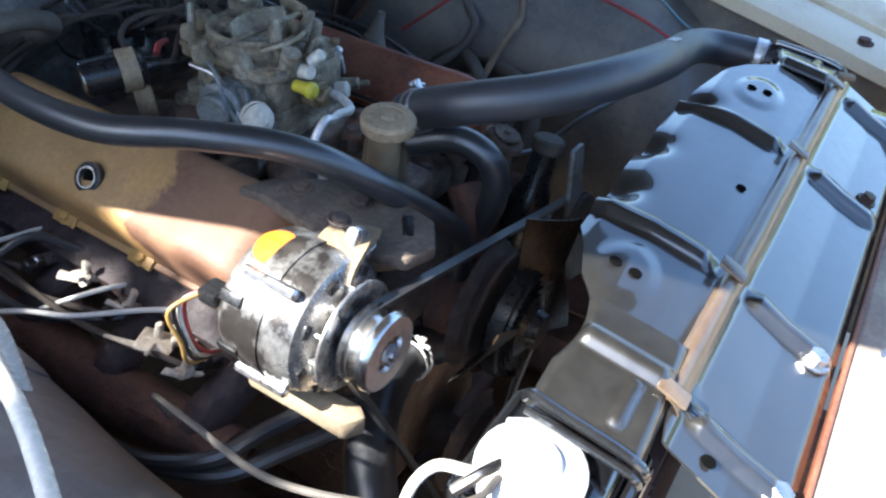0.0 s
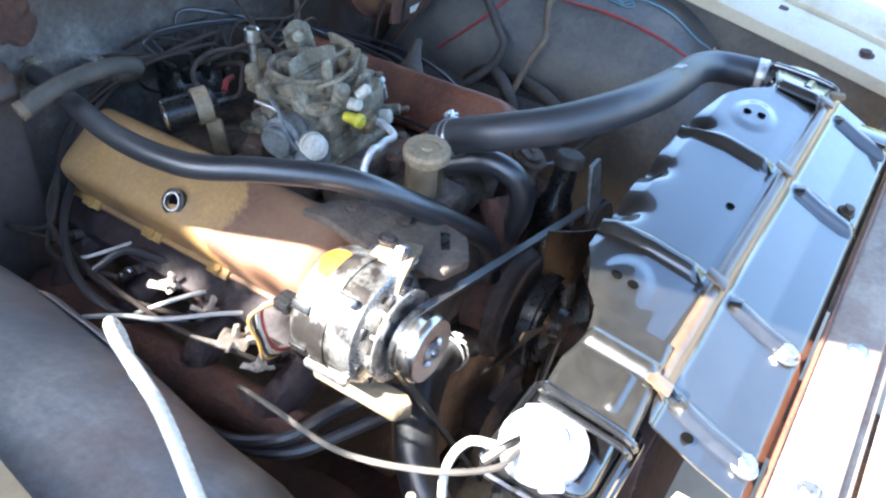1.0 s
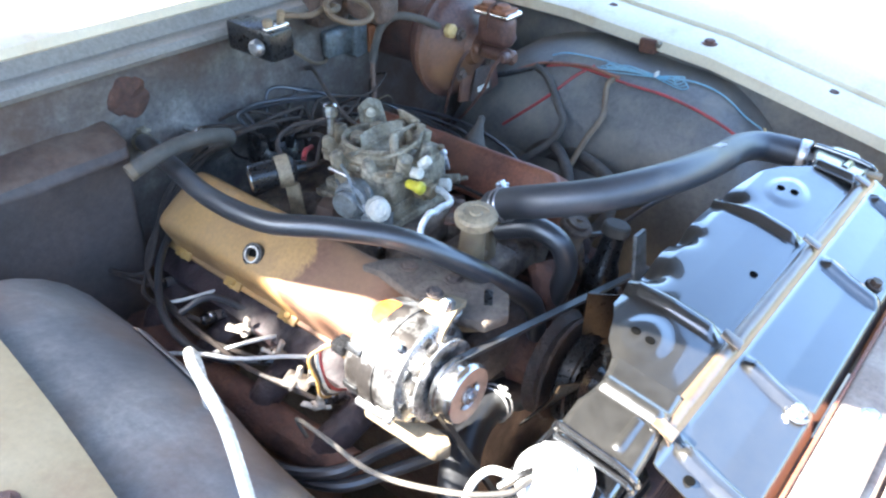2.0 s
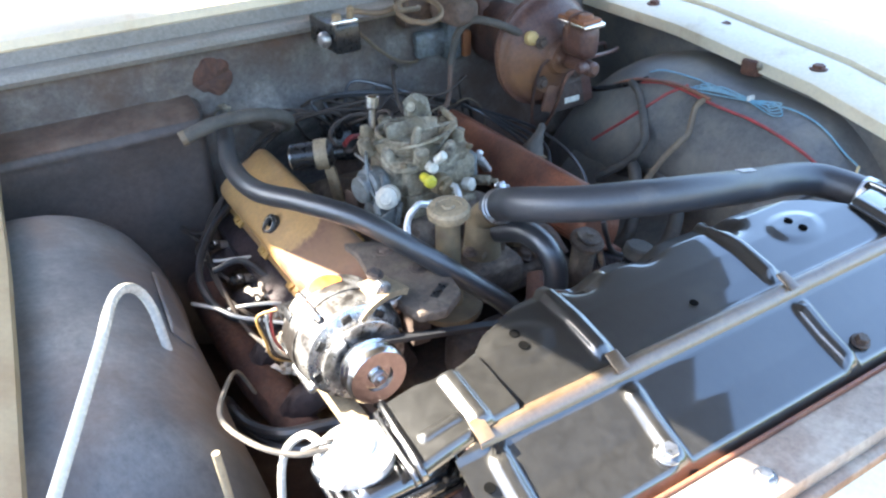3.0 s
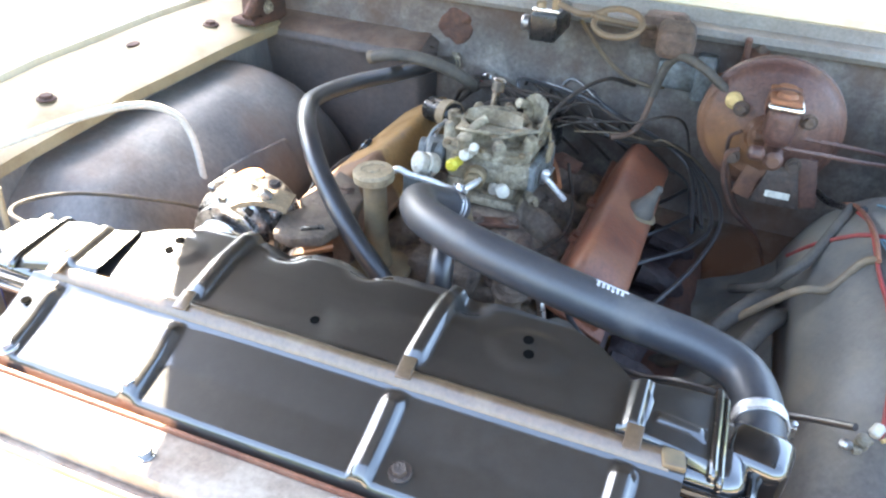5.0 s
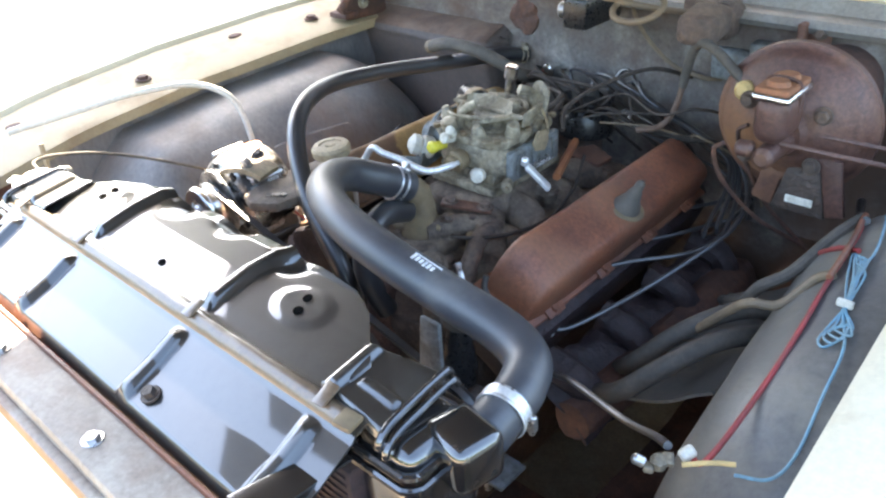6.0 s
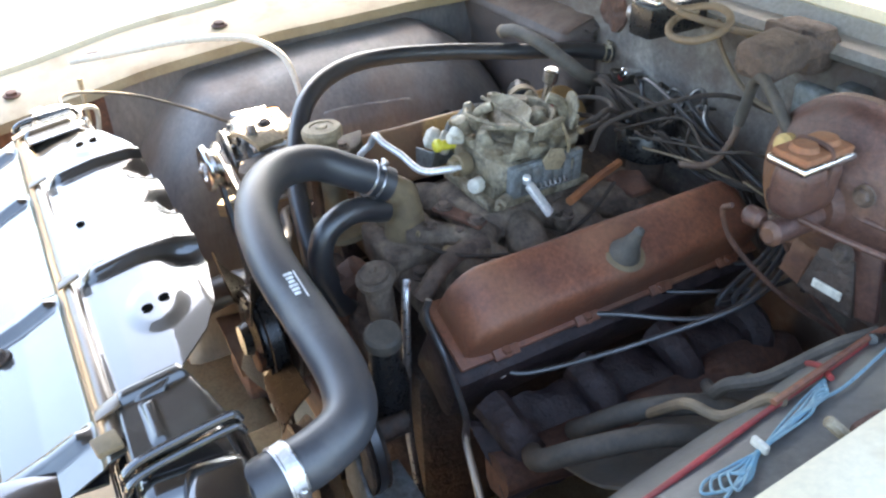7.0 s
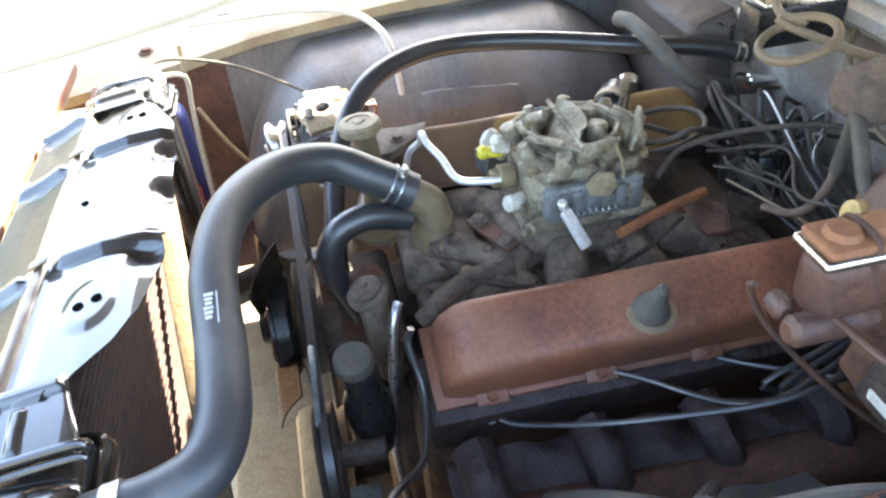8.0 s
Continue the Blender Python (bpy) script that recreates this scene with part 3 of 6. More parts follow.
def hood_shape(u, v):
    x, y = (u - 0.5) * 1.266, 0.04 - 1.64 * v
    return HOOD @ Vector((x, y, 0.03 * (1 - (2 * u - 1) ** 2) - 0.02 * v ** 4))


hd = part("hood", sheet(hood_shape, 20, 20, 0.002), "white", car, "raised cream hood, dark inside")
part("hood_liner", sheet(lambda u, v: HOOD @ Vector(((u - 0.5) * 1.262, 0.03 - 1.62 * v, -0.012 + 0.03 * (1 - (2 * u - 1) ** 2) - 0.02 * v ** 4)), 20, 20, 0.004), "hood", hd, "dark hood insulation")
for s in (-1, 1):
    part("hood_hinge", tube([(EX + s * 0.58, 0.50, 1.02), (EX + s * 0.58, 0.53, 1.10), (EX + s * 0.58, 0.50, 1.20)], 0.012, 8, 4), "rust_dark", hd)

part("floor_pan", box(1.70, 3.7, 0.01, (EX, 2.33, 0.385), 0.003), "rust_dark", car, "dark underside floor of the car")
# the panel behind the grille
sup = part("core_support", rough_up(box(1.16, 0.050, 0.022, (EX, -0.572, 0.893), 0.005), 0.001), "support", car, "rust-stained painted radiator support bar")
part("support_web", box(1.16, 0.012, 0.10, (EX, -0.602, 0.838), 0.004), "support", car)
part("support_lip", box(1.16, 0.004, 0.014, (EX, -0.5465, 0.900), 0.0015), "rust", car, "rusted front edge strip")
part("header_panel", sheet(lambda u, v: (-0.68 + 1.26 * u, -0.612 - 0.24 * v, 0.885 - 0.02 * v - 0.05 * v * v + 0.006 * math.sin(u * 60) * (v > 0.5)), 60, 10, 0.003), "white", car, "cream front panel above the grille")
for x in (-0.30, -0.12, 0.08, 0.26):
    part("bolt", hexbolt((x, -0.577, 0.904), r=0.007), "steel", sup)
for s, x in ((-1, -0.50), (1, 0.42)):
    part("support_wing", box(0.20, 0.01, 0.40, (x, -0.52, 0.67), 0.003, (0, 0, 0)), "rust_dark", car)
br = part("support_bracket", prism([(0, 0), (0.13, 0), (0.13, 0.055), (0.05, 0.075), (0, 0.06)], 0.004, (-0.475, -0.548, 0.885), (0, 0, 0), 0.001), "white", car, "cream bracket with a bolt hole")
part("bracket_hole", cyl(0.012, 0.002, (-0.415, -0.515, 0.888)), "black", br)
for pts in (((-0.505, -0.352, 0.955), (-0.502, -0.357, 0.85), (-0.50, -0.363, 0.70), (-0.50, -0.37, 0.56)), ((-0.505, -0.350, 0.845), (-0.50, -0.315, 0.775), (-0.495, -0.265, 0.700), (-0.49, -0.24, 0.66))):
    part("brace_rod", tube(pts, 0.0036, 10, 5), "dust", car, "dusty tan brace rod")
# the rest of the body, plain
for sg in (-1, 1):
    part("body_side", sheet(lambda u, v, sg=sg: (EX + sg * ((0.93, 0.97, 0.975, 0.95, 0.86)[round(v * 4)] - 0.10 * max(0.0, u - 0.75) ** 1.2), 1.35 + 3.0 * u, (0.32, 0.50, 0.72, 0.93, 1.02)[round(v * 4)] - 0.03 * u), 30, 4, 0.003), "white", car, "cream body side with door", sharp=50)
    part("roof_pillar", tube([(EX + sg * 0.80, 0.98, 1.06), (EX + sg * 0.70, 1.30, 1.38), (EX + sg * 0.66, 1.45, 1.43)], 0.022, 8, 5), "white", car)
    part("roof_pillar", tube([(EX + sg * 0.66, 2.75, 1.42), (EX + sg * 0.74, 3.0, 1.25), (EX + sg * 0.82, 3.3, 1.02)], 0.04, 8, 5), "white", car)
part("roof", sheet(lambda u, v: (EX + 1.36 * (u - 0.5), 1.40 + 1.40 * v, 1.42 + 0.05 * (1 - (2 * u - 1) ** 2) + 0.02 * math.sin(math.pi * v)), 16, 12, 0.004), "white", car, "cream roof")
part("rear_window", sheet(lambda u, v: (EX + (1.24 + 0.2 * v) * (u - 0.5), 2.78 + 0.50 * v, 1.42 - 0.38 * v + 0.03 * (1 - (2 * u - 1) ** 2)), 10, 6, 0.004), "glass", car)
part("trunk_lid", sheet(lambda u, v: (EX + 1.72 * (u - 0.5), 3.28 + 1.05 * v, 1.02 - 0.05 * v + 0.03 * (1 - (2 * u - 1) ** 2)), 14, 10, 0.004), "white", car, "cream trunk lid")
part("rear_panel", box(1.66, 0.02, 0.52, (EX, 4.33, 0.70), 0.008), "white", car)
# chassis rails below
for sx, sy, x, y, z in ((1.0, 0.14, EX, -0.05, 0.30), (0.12, 1.5, -0.42, 0.52, 0.36), (0.12, 1.9, 0.32, 0.2, 0.36)):
    part("frame_rail", rough_up(box(sx, sy, 0.10, (x, y, z), 0.012), 0.003), "rust_dark", car, "rusty dusty steel frame rail")
# added box, sized to cover ground that would show sunlit behind the radiator
part("front_crossmember", rough_up(join(box(0.98, 0.205, 0.07, (EX - 0.02, -0.3025, 0.305), 0.014), box(0.26, 0.10, 0.10, (-0.10, -0.24, 0.36), 0.02)), 0.006, 18), "dust", car, "tan dust-caked crossmember added over the bright ground")
# added sheet that hides sunlit ground below; tan stands for its dimmer look
part("under_pan", rough_up(sheet(lambda u, v: (-0.20 + 0.70 * u, -0.30 + 0.9 * v, 0.27), 24, 30, 0.004), 0.008, 8), "dust", car, "added tan sheet hiding the bright ground under the engine")
for x in (-0.80, 0.70):
    for y in (0.08, 2.6):
        tr = part("wheel", lathe([(0.19, -0.10), (0.30, -0.105), (0.325, -0.08), (0.33, 0.0), (0.325, 0.08), (0.30, 0.105), (0.19, 0.10), (0.18, 0.0), (0.19, -0.10)], (x, y, 0.325), (1, 0, 0), 40), "rubber_old", car, "black rubber tyre")
        part("rim", lathe([(0, -0.03), (0.10, -0.04), (0.185, 0.03), (0.19, 0.08), (0.19, -0.08), (0.1, -0.05), (0, -0.04)], (x, y, 0.325), (1, 0, 0), 32), "rust_dark", tr)
for sx, x, a in ((0.20, -0.385, 12), (0.14, 0.33, -12)):
    part("splash_shelf", rough_up(sheet(lambda u, v, x=x, sx=sx, a=a: (x + sx * (u - 0.5), -0.25 + 0.68 * v, 0.50 - math.tan(radians(a)) * sx * (u - 0.5) + 0.02 * noise.noise((u * 3 + x, v * 7, 1))), 12, 24, 0.004), 0.003), "ledge" if x < 0 else "rust_dark", car, "rusty dirt-covered shelf")

part("apron_shelf", rough_up(sheet(lambda u, v: (0.245 + 0.15 * u, -0.02 + 0.30 * v, 0.672 + 0.075 * u * u + 0.010 * noise.noise((u * 3, v * 6, 7))), 16, 24, 0.004), 0.002), "apron_dusty", car, "dusty grey lower apron shelf")

# ---- engine ----
eng = thing("engine", (EX, 0.15, 0.40), "dirty rusty V8 engine with bare cast iron", "engine")
part("block", rough_up(join(box(0.30, 0.50, 0.30, (EX, 0.14, 0.55), 0.02), box(0.20, 0.46, 0.14, (EX, 0.15, 0.38), 0.03)), 0.004), "grease", eng)
for s in (-1, 1):
    head = part("cylinder_head", rough_up(box(0.112 if s < 0 else 0.088, 0.49, 0.09, (EX + s * (0.195 if s < 0 else 0.182), 0.145 + (0.0 if s > 0 else 0.01), 0.730 if s < 0 else 0.736), 0.012, (0, s * 25, 0)), 0.006, 30), "near_black", eng)
    man = [tube([(EX + s * 0.24, -0.06 + 0.13 * k, 0.715), (EX + s * 0.285, -0.055 + 0.13 * k, 0.70), (EX + s * 0.305, -0.04 + 0.125 * k, 0.665)], 0.023, 10, 4) for k in range(4)]
    ex = part("exhaust_manifold", rough_up(tube([(EX + s * 0.30, -0.09, 0.665), (EX + s * 0.31, 0.10, 0.655), (EX + s * 0.305, 0.36, 0.65), (EX + s * 0.28, 0.42, 0.56), (EX + s * 0.26, 0.45, 0.42)], [0.026, 0.034, 0.034, 0.03, 0.028], 12, 6), 0.003, 40), "rust_dark", eng, "rusty exhaust manifold")
    if s > 0:
        part("heat_shield", rough_up(sheet(lambda u, v: (0.185 + 0.085 * v + 0.012 * math.sin(u * 24) * math.sin(math.pi * v), -0.09 + 0.46 * u, 0.690 - 0.055 * v * v + 0.016 * noise.noise((u * 9, v * 3, 4))), 60, 12, 0.006), 0.004, 35), "near_black", ex, "lumpy dark manifold casting", sharp=60)
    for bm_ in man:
        part("port", rough_up(bm_, 0.003, 40), "near_black", ex)
    for k in range(4):
        y = -0.035 + 0.125 * k
        px_, pz_ = (EX + s * 0.255, 0.735) if s < 0 else (EX + 0.195, (0.735, 0.768, 0.755, 0.755)[k])
        part("spark_plug", join(cyl(0.007, 0.03, (px_, y, pz_), (s * 0.9, 0, 0.3), 10), cyl(0.011, 0.008, (px_ - s * 0.005, y, pz_ - 0.002), (s * 0.9, 0, 0.3), 6)), "steel", eng)
part("timing_cover", rough_up(join(box(0.24, 0.05, 0.26, (EX, -0.125, 0.55), 0.02), cyl(0.045, 0.09, (EX, -0.13, 0.70), (0, -1, 0)), box(0.20, 0.05, 0.06, (EX, -0.125, 0.73), 0.012)), 0.003), "iron", eng)
# intake manifold
inl = [rough_up(box(0.13, 0.20, 0.05, (EX, 0.13, 0.822), 0.014), 0.003), rough_up(box(0.225, 0.45, 0.036, (EX, 0.145, 0.778), 0.010), 0.004, 30),
       rough_up(box(0.10, 0.10, 0.05, (EX, -0.04, 0.80), 0.012), 0.003)]
for s in (-1, 1):
    for k in range(4):
        y0, y1 = 0.07 + 0.04 * k, -0.03 + 0.12 * k
        inl.append(rough_up(tube([(EX + s * 0.03, y0, 0.816), (EX + s * 0.075, (y0 + y1) / 2, 0.812), (EX + s * 0.125, y1, 0.772)], [0.026, 0.027, 0.030], 12, 6), 0.0035, 30))
    inl.append(rough_up(box(0.03, 0.46, 0.035, (EX + s * 0.125, 0.145, 0.772), 0.006, (0, s * 30, 0)), 0.002))
inl.append(tube([(EX + 0.02, -0.05, 0.83), (EX + 0.05, 0.0, 0.828), (EX + 0.10, 0.05, 0.80)], [0.018, 0.016, 0.016], 10, 6))
manifold = part("intake_manifold", join(*inl[:3]), "manifold", eng, "grey-brown cast intake manifold with runners", sharp=50)
for bm_ in inl[3:]:
    part("runner", bm_, "manifold", manifold, sharp=50)
for x, y, z in ((EX + 0.105, -0.03, 0.792), (EX + 0.115, 0.03, 0.790), (EX + 0.115, 0.12, 0.790), (EX + 0.11, 0.22, 0.790), (EX + 0.11, 0.30, 0.79), (EX - 0.11, 0.06, 0.79), (EX - 0.11, 0.2, 0.79), (EX + 0.07, -0.06, 0.80)):
    part("bolt", hexbolt((x, y, z), (0.2 if x > EX else -0.2, 0, 1), 0.009, 0.010), "iron", manifold)
th = part("thermostat_housing", rough_up(join(cyl(0.028, 0.05, (EX + 0.005, -0.045, 0.815), (0, 0, 1), 18, 0.006, 0.025), tube([(EX + 0.005, -0.045, 0.86), (EX + 0.006, -0.05, 0.885), (EX + 0.006, -0.075, 0.905)], [0.025, 0.022, 0.0195], 16, 6),
                                             box(0.070, 0.036, 0.010, (EX + 0.005, -0.045, 0.838), 0.005, (0, 0, 30))), 0.0015, 60), "brass", eng, "crusty brass-brown thermostat housing")
for s in (-1, 1):
    part("bolt", hexbolt((EX + 0.005 + s * 0.034, -0.045 + s * 0.02, 0.844), r=0.007, h=0.008), "iron", th)
part("water_pump", rough_up(join(cyl(0.055, 0.06, (EX, -0.14, 0.70), (0, -1, 0), 20, 0.008, 0.04), cyl(0.02, 0.12, (EX, -0.15, 0.70), (0, -1, 0)), tube([(EX + 0.02, -0.15, 0.72), (EX + 0.03, -0.15, 0.79), (EX + 0.045, -0.13, 0.82)], 0.02, 10, 6)), 0.002), "rust_dark", eng)
part("front_cap", join(cyl(0.024, 0.014, (0.064, -0.138, 0.846), (0.1, -0.3, 1), 24, 0.004), cyl(0.018, 0.004, (0.0655, -0.142, 0.860), (0.1, -0.3, 1), 24), cyl(0.005, 0.003, (0.066, -0.143, 0.864), (0.1, -0.3, 1), 10), cyl(0.017, 0.13, (0.058, -0.125, 0.72), (0.04, -0.1, 1), 16)), "manifold", eng, "round grey-brown capped fitting")

strip = part("lifting_strip", rough_up(box(0.075, 0.022, 0.006, (-0.012, 0.020, 0.846), 0.002, (0, 6, 28)), 0.002, 40), "rust_dark", eng, "rusty flat steel strip on the intake")
part("bolt", hexbolt((-0.034, 0.009, 0.851), (0, 0, 1), 0.008, 0.008), "iron", strip)
part("bolt", hexbolt((0.012, 0.032, 0.846), (0, 0, 1), 0.008, 0.008), "iron", strip)
part("sender", join(cyl(0.011, 0.014, (0.030, -0.020, 0.800), (0.1, -0.1, 1), 6), cyl(0.008, 0.022, (0.0315, -0.0215, 0.814), (0.1, -0.1, 1), 12)), "brass", eng, "small brass temperature sender")
part("pipe_elbow", rough_up(tube([(0.068, -0.085, 0.80), (0.062, -0.055, 0.825), (0.045, -0.02, 0.83), (0.035, 0.03, 0.825)], 0.012, 12, 6), 0.0015, 50), "iron", eng)
part("rear_bracket", rough_up(prism([(0, 0), (0.05, 0.0), (0.06, 0.03), (0.02, 0.05), (0, 0.03)], 0.008, (0.005, 0.255, 0.835), (8, 6, 10), 0.002), 0.002, 40), "rust_dark", eng)

rnd = random.Random(8)
for k in range(14):
    x, y = EX + rnd.uniform(0.03, 0.135), rnd.uniform(-0.085, 0.30)
    if 0.04 < y < 0.22 and x < EX + 0.075:
        continue
    z = 0.822 - 0.35 * max(0.0, x - EX - 0.06)
    if k % 2:
        part("boss", rough_up(cyl(rnd.uniform(0.009, 0.015), rnd.uniform(0.014, 0.026), (x, y, z - 0.006), (rnd.uniform(-0.2, 0.4), rnd.uniform(-0.3, 0.2), 1), 12, 0.003), 0.0015, 60), "manifold", manifold)
        part("bolt", hexbolt((x + 0.004, y - 0.001, z + 0.012), (0.15, 0, 1), 0.0075, 0.008), "iron", manifold)
    else:
        part("web", rough_up(box(rnd.uniform(0.018, 0.03), rnd.uniform(0.02, 0.045), 0.018, (x, y, z), 0.005, (rnd.uniform(-15, 15), 18, rnd.uniform(0, 90))), 0.003, 50), "manifold" if k % 4 else "rust_dark", manifold)
single("vacuum_line", tube([(0.045, 0.235, 0.86), (0.07, 0.17, 0.838), (0.085, 0.09, 0.828), (0.075, 0.02, 0.832), (0.05, -0.03, 0.838), (0.02, -0.05, 0.84)], 0.0028, 8, 8), "wire", "thin dirty vacuum line across the intake", "tube")

# oil filler
oil = thing("oil_filler", (-0.137, -0.10, 0.80), "brown oil filler tube with a tan round cap", "oil filler")
part("tube", rough_up(lathe([(0, 0), (0.045, 0), (0.045, 0.008), (0.020, 0.012), (0.0165, 0.05), (0.0155, 0.146), (0.0, 0.146)], (-0.135, -0.10, 0.80), (-0.02, -0.06, 1), 20), 0.001), "brass", oil)
part("cap", lathe([(0, -0.010), (0.0245, -0.010), (0.0265, -0.008), (0.027, 0.001), (0.0245, 0.005), (0.016, 0.006), (0.0155, 0.0045), (0.008, 0.0045), (0.007, 0.0065), (0.0, 0.0065)], (-0.138, -0.111, 0.953), (-0.05, -0.06, 1), 28), "cap_tan", oil, "tan dusty filler cap")


# ---- valve covers ----
def cover_body(s, y0, y1):
    """A stamped cover: rounded box with eased ends, leaning outwards."""
    cx, cz, w, h = (EX + 0.2035, 0.8275, 0.083, 0.073) if s > 0 else (EX - 0.195, 0.832, 0.108, 0.075)

    def fn(u, v):
        # u along the engine, v round the section from inner foot over the top to the outer foot
        e = 0.045
        y = y0 + (y1 - y0) * u
        d = min(y - y0, y1 - y)
        k = 1.0 if d > e else math.sqrt(max(0.0, 1 - (1 - d / e) ** 2))
        hh = h * (0.30 + 0.70 * k)
        ww = w * (0.80 + 0.20 * k)
        a = v * math.pi
        p = 0.30
        c, sn = math.cos(a), math.sin(a)
        xx = -math.copysign(abs(c) ** p, c) * ww / 2
        zz = abs(sn) ** p * hh
        zz *= 1.0 - 0.10 * (xx / (w / 2)) * 1.0
        return xx, y, zz
    bm = bmesh.new()
    nu, nv = 44, 26
    g = []
    for i in range(nu + 1):
        t = i / nu
        t = 0.5 - 0.5 * math.cos(math.pi * t)
        row = []
        for j in range(nv + 1):
            xx, y, zz = fn(t, j / nv)
            row.append(bm.verts.new((s * xx, y, zz - h / 2)))
        g.append(row)
    for i in range(nu):
        for j in range(nv):
            bm.faces.new((g[i][j], g[i + 1][j], g[i + 1][j + 1], g[i][j + 1]))
    bm.faces.new(g[0])
    bm.faces.new(g[-1][::-1])
    bmesh.ops.recalc_face_normals(bm, faces=bm.faces)
    lean = Matrix.Translation((cx, 0, cz)) @ Matrix.Rotation(s * radians(25), 4, "Y")
    bmesh.ops.transform(bm, matrix=lean, verts=bm.verts)
    return rough_up(bm, 0.0012, 12), lean, h, w


def valve_cover(s, y0, y1, mat, label):
    body, lean, h, w = cover_body(s, y0, y1)
    vc = thing("valve_cover", lean @ Vector((0, (y0 + y1) / 2, -h / 2)), label, "valve cover", "valve covers")
    b = part("cover", body, mat, vc, sharp=60)
    fl = box(w + 0.013, y1 - y0 + 0.022, 0.007, (0, (y0 + y1) / 2, -h / 2 - 0.002), 0.003)
    bmesh.ops.transform(fl, matrix=lean, verts=fl.verts)
    part("flange", fl, "rust" if s > 0 else mat, vc)
    for k in range(4):
        for side in (-1, 1):
            if side * s < 0 and k in (0, 3):
                continue
            p = lean @ Vector((side * (w / 2 + 0.004), y0 + 0.05 + (y1 - y0 - 0.1) * k / 3, -h / 2 + 0.001))
            tab = box(0.020, 0.035, 0.004, (side * (w / 2 + 0.002), y0 + 0.05 + (y1 - y0 - 0.1) * k / 3, -h / 2 + 0.004), 0.0015, (0, side * 20, 0))
            bmesh.ops.transform(tab, matrix=lean, verts=tab.verts)
            part("clamp_tab", join(tab, hexbolt(p, lean.to_3x3() @ Vector((0, 0, 1)), 0.006, 0.008)), "rust" if s > 0 else "ochre", vc)
    return vc, lean, h


vcd, lean_d, hv = valve_cover(1, -0.083, 0.375, "rust", "red-brown rusted steel valve cover on the engine")
part("breather_grommet", lathe([(0, -0.004), (0.019, -0.004), (0.020, 0.003), (0.0165, 0.011), (0.012, 0.020), (0.009, 0.032), (0.007, 0.036), (0.0065, 0.048), (0.003, 0.052), (0, 0.052)], lean_d @ Vector((0.012, 0.137, hv / 2 - 0.003)), lean_d.to_3x3() @ Vector((0, 0, 1)), 20), "rubber_old", vcd, "grey-green rubber breather plug")
part("stain", lathe([(0, 0), (0.027, 0), (0.024, 0.0014), (0, 0.0014)], lean_d @ Vector((0.012, 0.137, hv / 2 - 0.0022)), lean_d.to_3x3() @ Vector((0, 0, 1)), 28), "brass", vcd, "ochre paint ring round the breather")
vcp, lean_p, hv = valve_cover(-1, -0.075, 0.385, "ochre_rust", "ochre painted valve cover with a rusted front half")
GROM, GAX = lean_p @ Vector((-0.024, 0.155, hv / 2 - 0.006)), lean_p.to_3x3() @ Vector((-0.55, -0.1, 1))
part("oil_hole_grommet", ring(0.0115, 0.005, 0.007, GROM, GAX), "black", vcp, "black rubber grommet")
oh = part("oil_hole", ring(0.0098, 0.0018, 0.009, GROM, GAX), "steel", vcp, "bright bare rim of the oil hole")
part("hole", cyl(0.0098, 0.004, GROM, GAX, 20), "void", oh)

# ---- carburettor ----
cb = thing("carburetor", (EX, 0.13, 0.847), "dull tan-grey zinc carburetor with linkages and dust", "carburetor")
part("base", rough_up(join(box(0.125, 0.165, 0.014, (EX, 0.135, 0.856), 0.004), box(0.105, 0.14, 0.02, (EX, 0.135, 0.870), 0.004)), 0.001), "zinc", cb)
part("bowl", rough_up(join(box(0.115, 0.125, 0.045, (EX + 0.005, 0.125, 0.900), 0.010), box(0.05, 0.05, 0.04, (EX + 0.045, 0.09, 0.898), 0.008), box(0.03, 0.10, 0.035, (EX + 0.062, 0.14, 0.895), 0.006),
                          cyl(0.022, 0.045, (EX - 0.045, 0.10, 0.875)), cyl(0.018, 0.04, (EX + 0.05, 0.175, 0.875))), 0.0018, 40), "zinc", cb)
for k in range(6):
    part("casting_rib", box(0.004, 0.012, 0.034, (EX + 0.078, 0.095 + 0.017 * k, 0.893), 0.001), "zinc_blue", cb)
part("side_casting", rough_up(box(0.012, 0.118, 0.046, (EX + 0.071, 0.132, 0.893), 0.004), 0.001, 40), "zinc_blue", cb, "blue-grey ribbed casting side")
CC = Vector((EX - 0.004, 0.137, 0.0))
part("choke_flap", rough_up(sheet(lambda u, v: (EX + 0.040 + 0.040 * (u - 0.5), 0.190 - 0.012 * (u - 0.5) + 0.01 * (v - 0.5), 0.940 + 0.042 * v * (1 - 0.3 * (2 * u - 1) ** 2)), 8, 8, 0.003), 0.002, 60), "zinc", cb, "tan dusty flap plate")
part("fast_idle_cam", rough_up(prism([(0, 0), (0.022, -0.006), (0.032, 0.008), (0.026, 0.024), (0.008, 0.028), (-0.006, 0.014)], 0.004, (EX + 0.080, 0.125, 0.905), (90, 0, 90), 0.001), 0.0008), "cap_tan", cb)
part("return_spring", tube([(EX + 0.084 + 0.004 * math.cos(q), 0.10 + 0.0012 * q, 0.884 + 0.004 * math.sin(q)) for q in np.linspace(0, 16 * math.pi, 100)], 0.0008, 6, 1), "steel", cb)
part("idle_stop", join(cyl(0.008, 0.028, (EX + 0.070, 0.075, 0.872), (0.5, -0.7, 0.1), 12, 0.002), cyl(0.004, 0.040, (EX + 0.070, 0.075, 0.872), (0.5, -0.7, 0.1), 8)), "zinc", cb)
